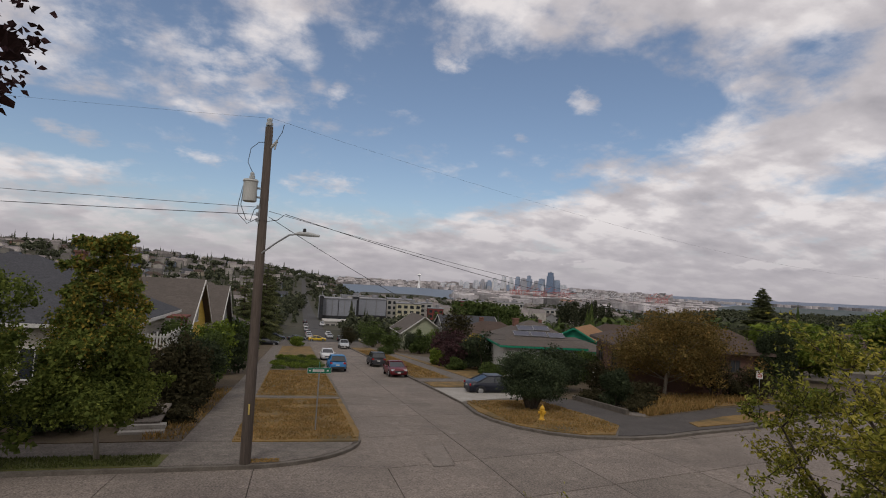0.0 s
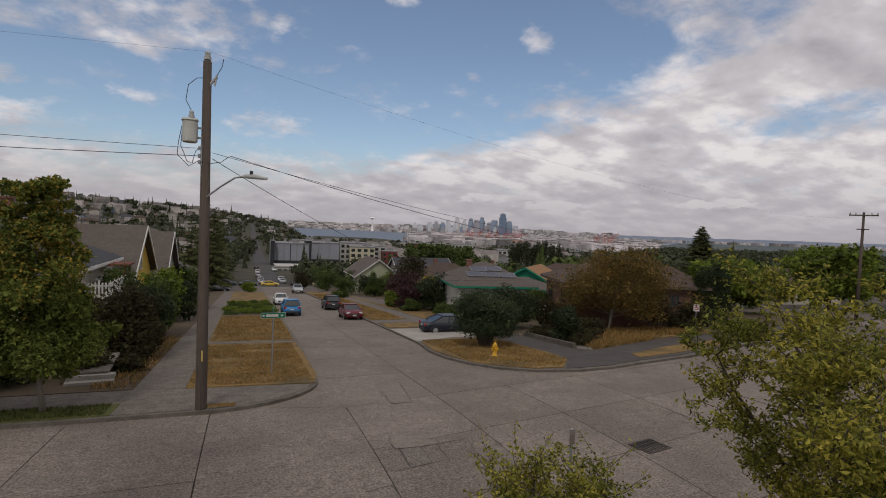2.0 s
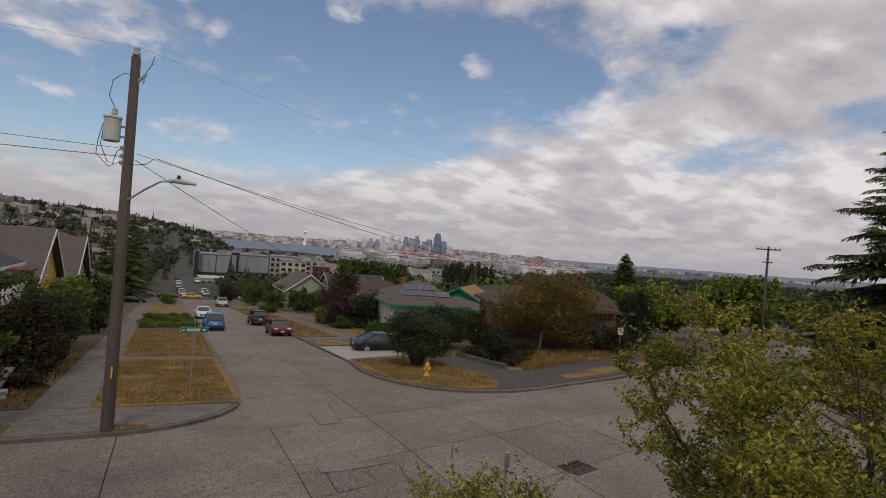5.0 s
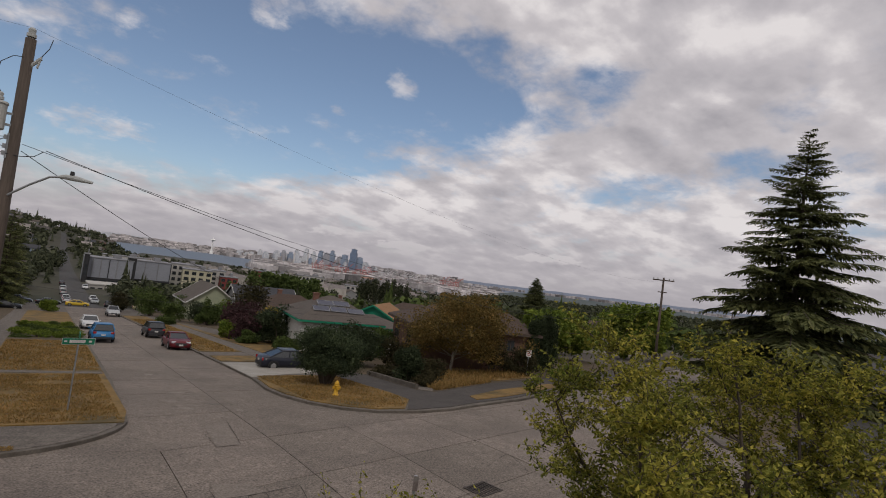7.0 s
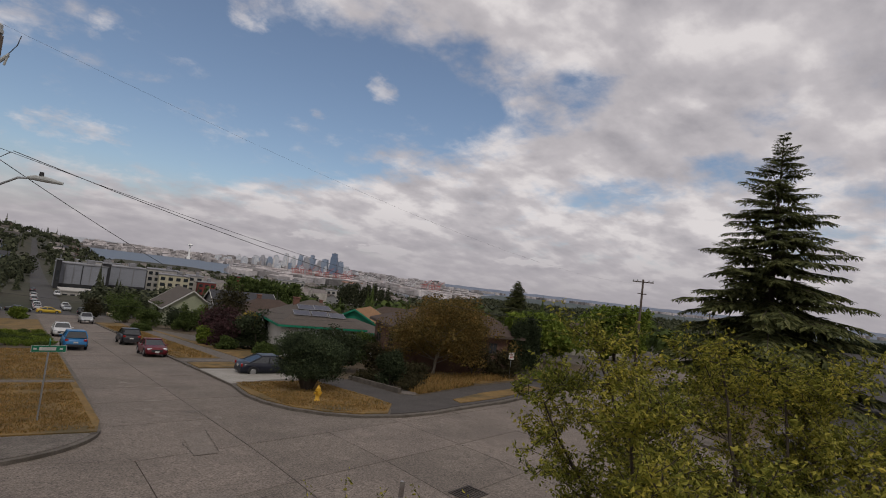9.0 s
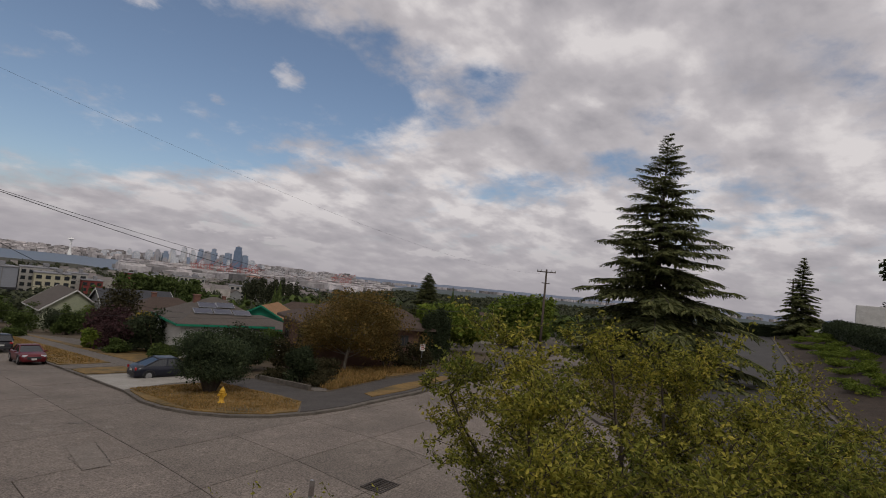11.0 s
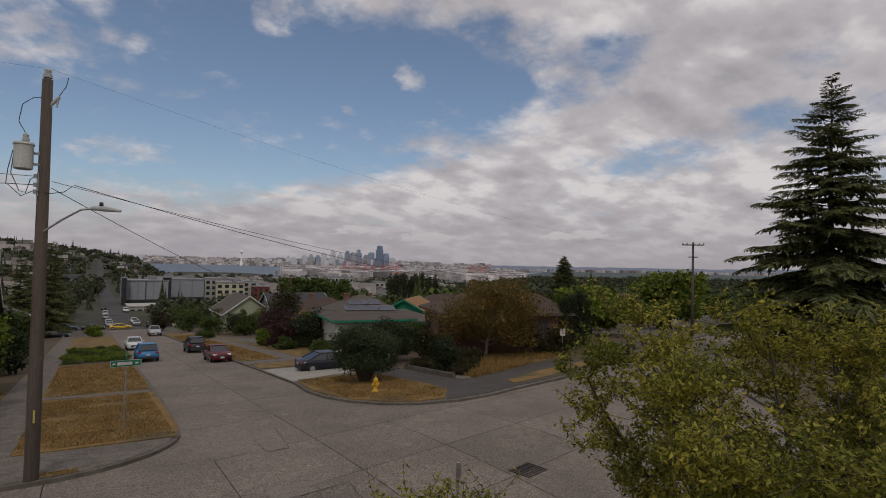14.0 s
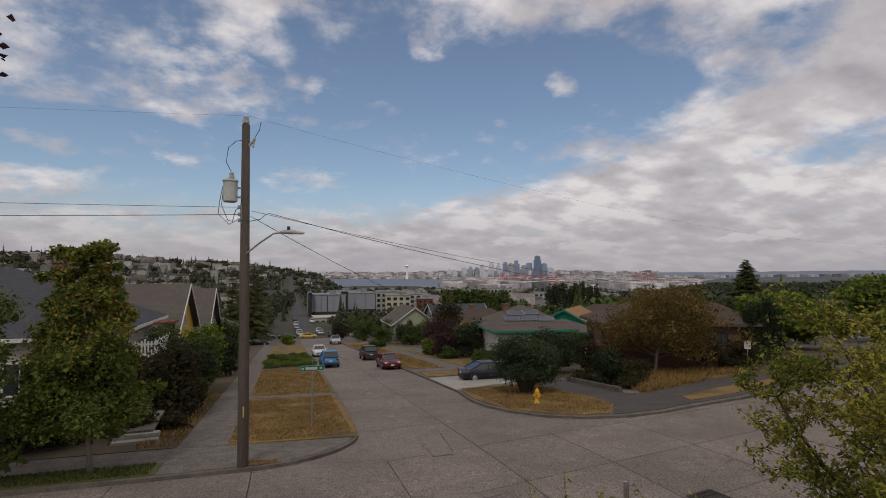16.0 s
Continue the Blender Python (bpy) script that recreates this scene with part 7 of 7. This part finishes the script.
def crack(pts, w, seed):
    """A wandering crack: a thin dark ribbon of uneven width laid over the slabs."""
    rng = random.Random(seed)
    line = []
    for (xa, ya), (xb, yb) in zip(pts, pts[1:]):
        n = max(2, int(math.dist((xa, ya), (xb, yb)) / 0.22))
        for i in range(n):
            line.append((lerp(xa, xb, i / n) + rng.gauss(0, 0.012), lerp(ya, yb, i / n) + rng.gauss(0, 0.02)))
    line.append(pts[-1])
    bm = B()
    prev = None
    for i, (x, y) in enumerate(line):
        x2, y2 = line[min(i + 1, len(line) - 1)]
        x1, y1 = line[max(i - 1, 0)]
        ln = max(0.01, math.hypot(x2 - x1, y2 - y1))
        ww = w * rng.uniform(0.4, 1.3)
        ox, oy = -(y2 - y1) / ln * ww, (x2 - x1) / ln * ww
        cur = [bm.verts.new((x + k * ox, y + k * oy, land(x, y) + 0.046)) for k in (-1, 1)]
        if prev:
            bm.faces.new((prev[0], prev[1], cur[1], cur[0]))
        prev = cur
    ob = new("crack", put(bm, "crack", JOINT))
    ob.parent = road


for k, pts in enumerate((
    [(3.56, 15.02), (4.11, 14.91), (4.09, 14.26), (4.25, 14.15), (5.39, 14.27), (6.42, 14.43), (6.25, 13.43), (6.33, 12.54)],
    [(4.25, 14.15), (4.19, 12.86), (4.82, 13.02), (4.91, 14.15)],
    [(5.39, 14.27), (5.34, 13.08), (4.82, 13.02)],
    [(3.59, 12.83), (4.19, 12.86)],
    [(5.24, 20.43), (5.20, 18.74)],
    [(6.48, 22.28), (6.05, 18.91)],
    [(14.19, 14.64), (14.99, 14.94), (14.19, 13.12)],
    [(8.90, 27.16), (8.95, 23.51)],
    [(2.79, 11.93), (3.47, 12.02), (3.49, 11.66)],
)):
    crack(pts, 0.011, 60 + k)


def panel_patch(pts, material):
    ob = new("repair_patch", put(drape(pts, 0.043, 5.0), "repair_patch", material))
    ob.parent = road


panel_patch([(4.26, 14.14), (4.21, 12.90), (4.82, 13.02), (4.91, 14.20)], PATCH)
panel_patch([(4.25, 15.26), (4.11, 14.25), (4.91, 14.20), (5.40, 14.31), (5.20, 15.05)], NEWPATCH)
panel_patch([(5.49, 21.75), (5.20, 18.74), (5.99, 18.79), (6.41, 22.16)], NEWPATCH)
for k, (x, y, w, d) in enumerate(((5.9, 29.5, 0.9, 0.5), (5.2, 27.2, 0.8, 0.6), (5.6, 25.4, 0.5, 0.9), (6.4, 23.4, 0.7, 0.4), (7.6, 24.6, 0.9, 0.35), (5.5, 36.0, 0.8, 0.5), (5.9, 42, 0.7, 0.6), (7.0, 33.6, 0.5, 0.6), (9.6, 21.4, 0.6, 0.25))):
    patch(x, y, w, d, 20 * k, PALEPATCH, 10 + k)
patch(6.9, 26.2, 0.75, 0.5, 0, PATCH, 30)
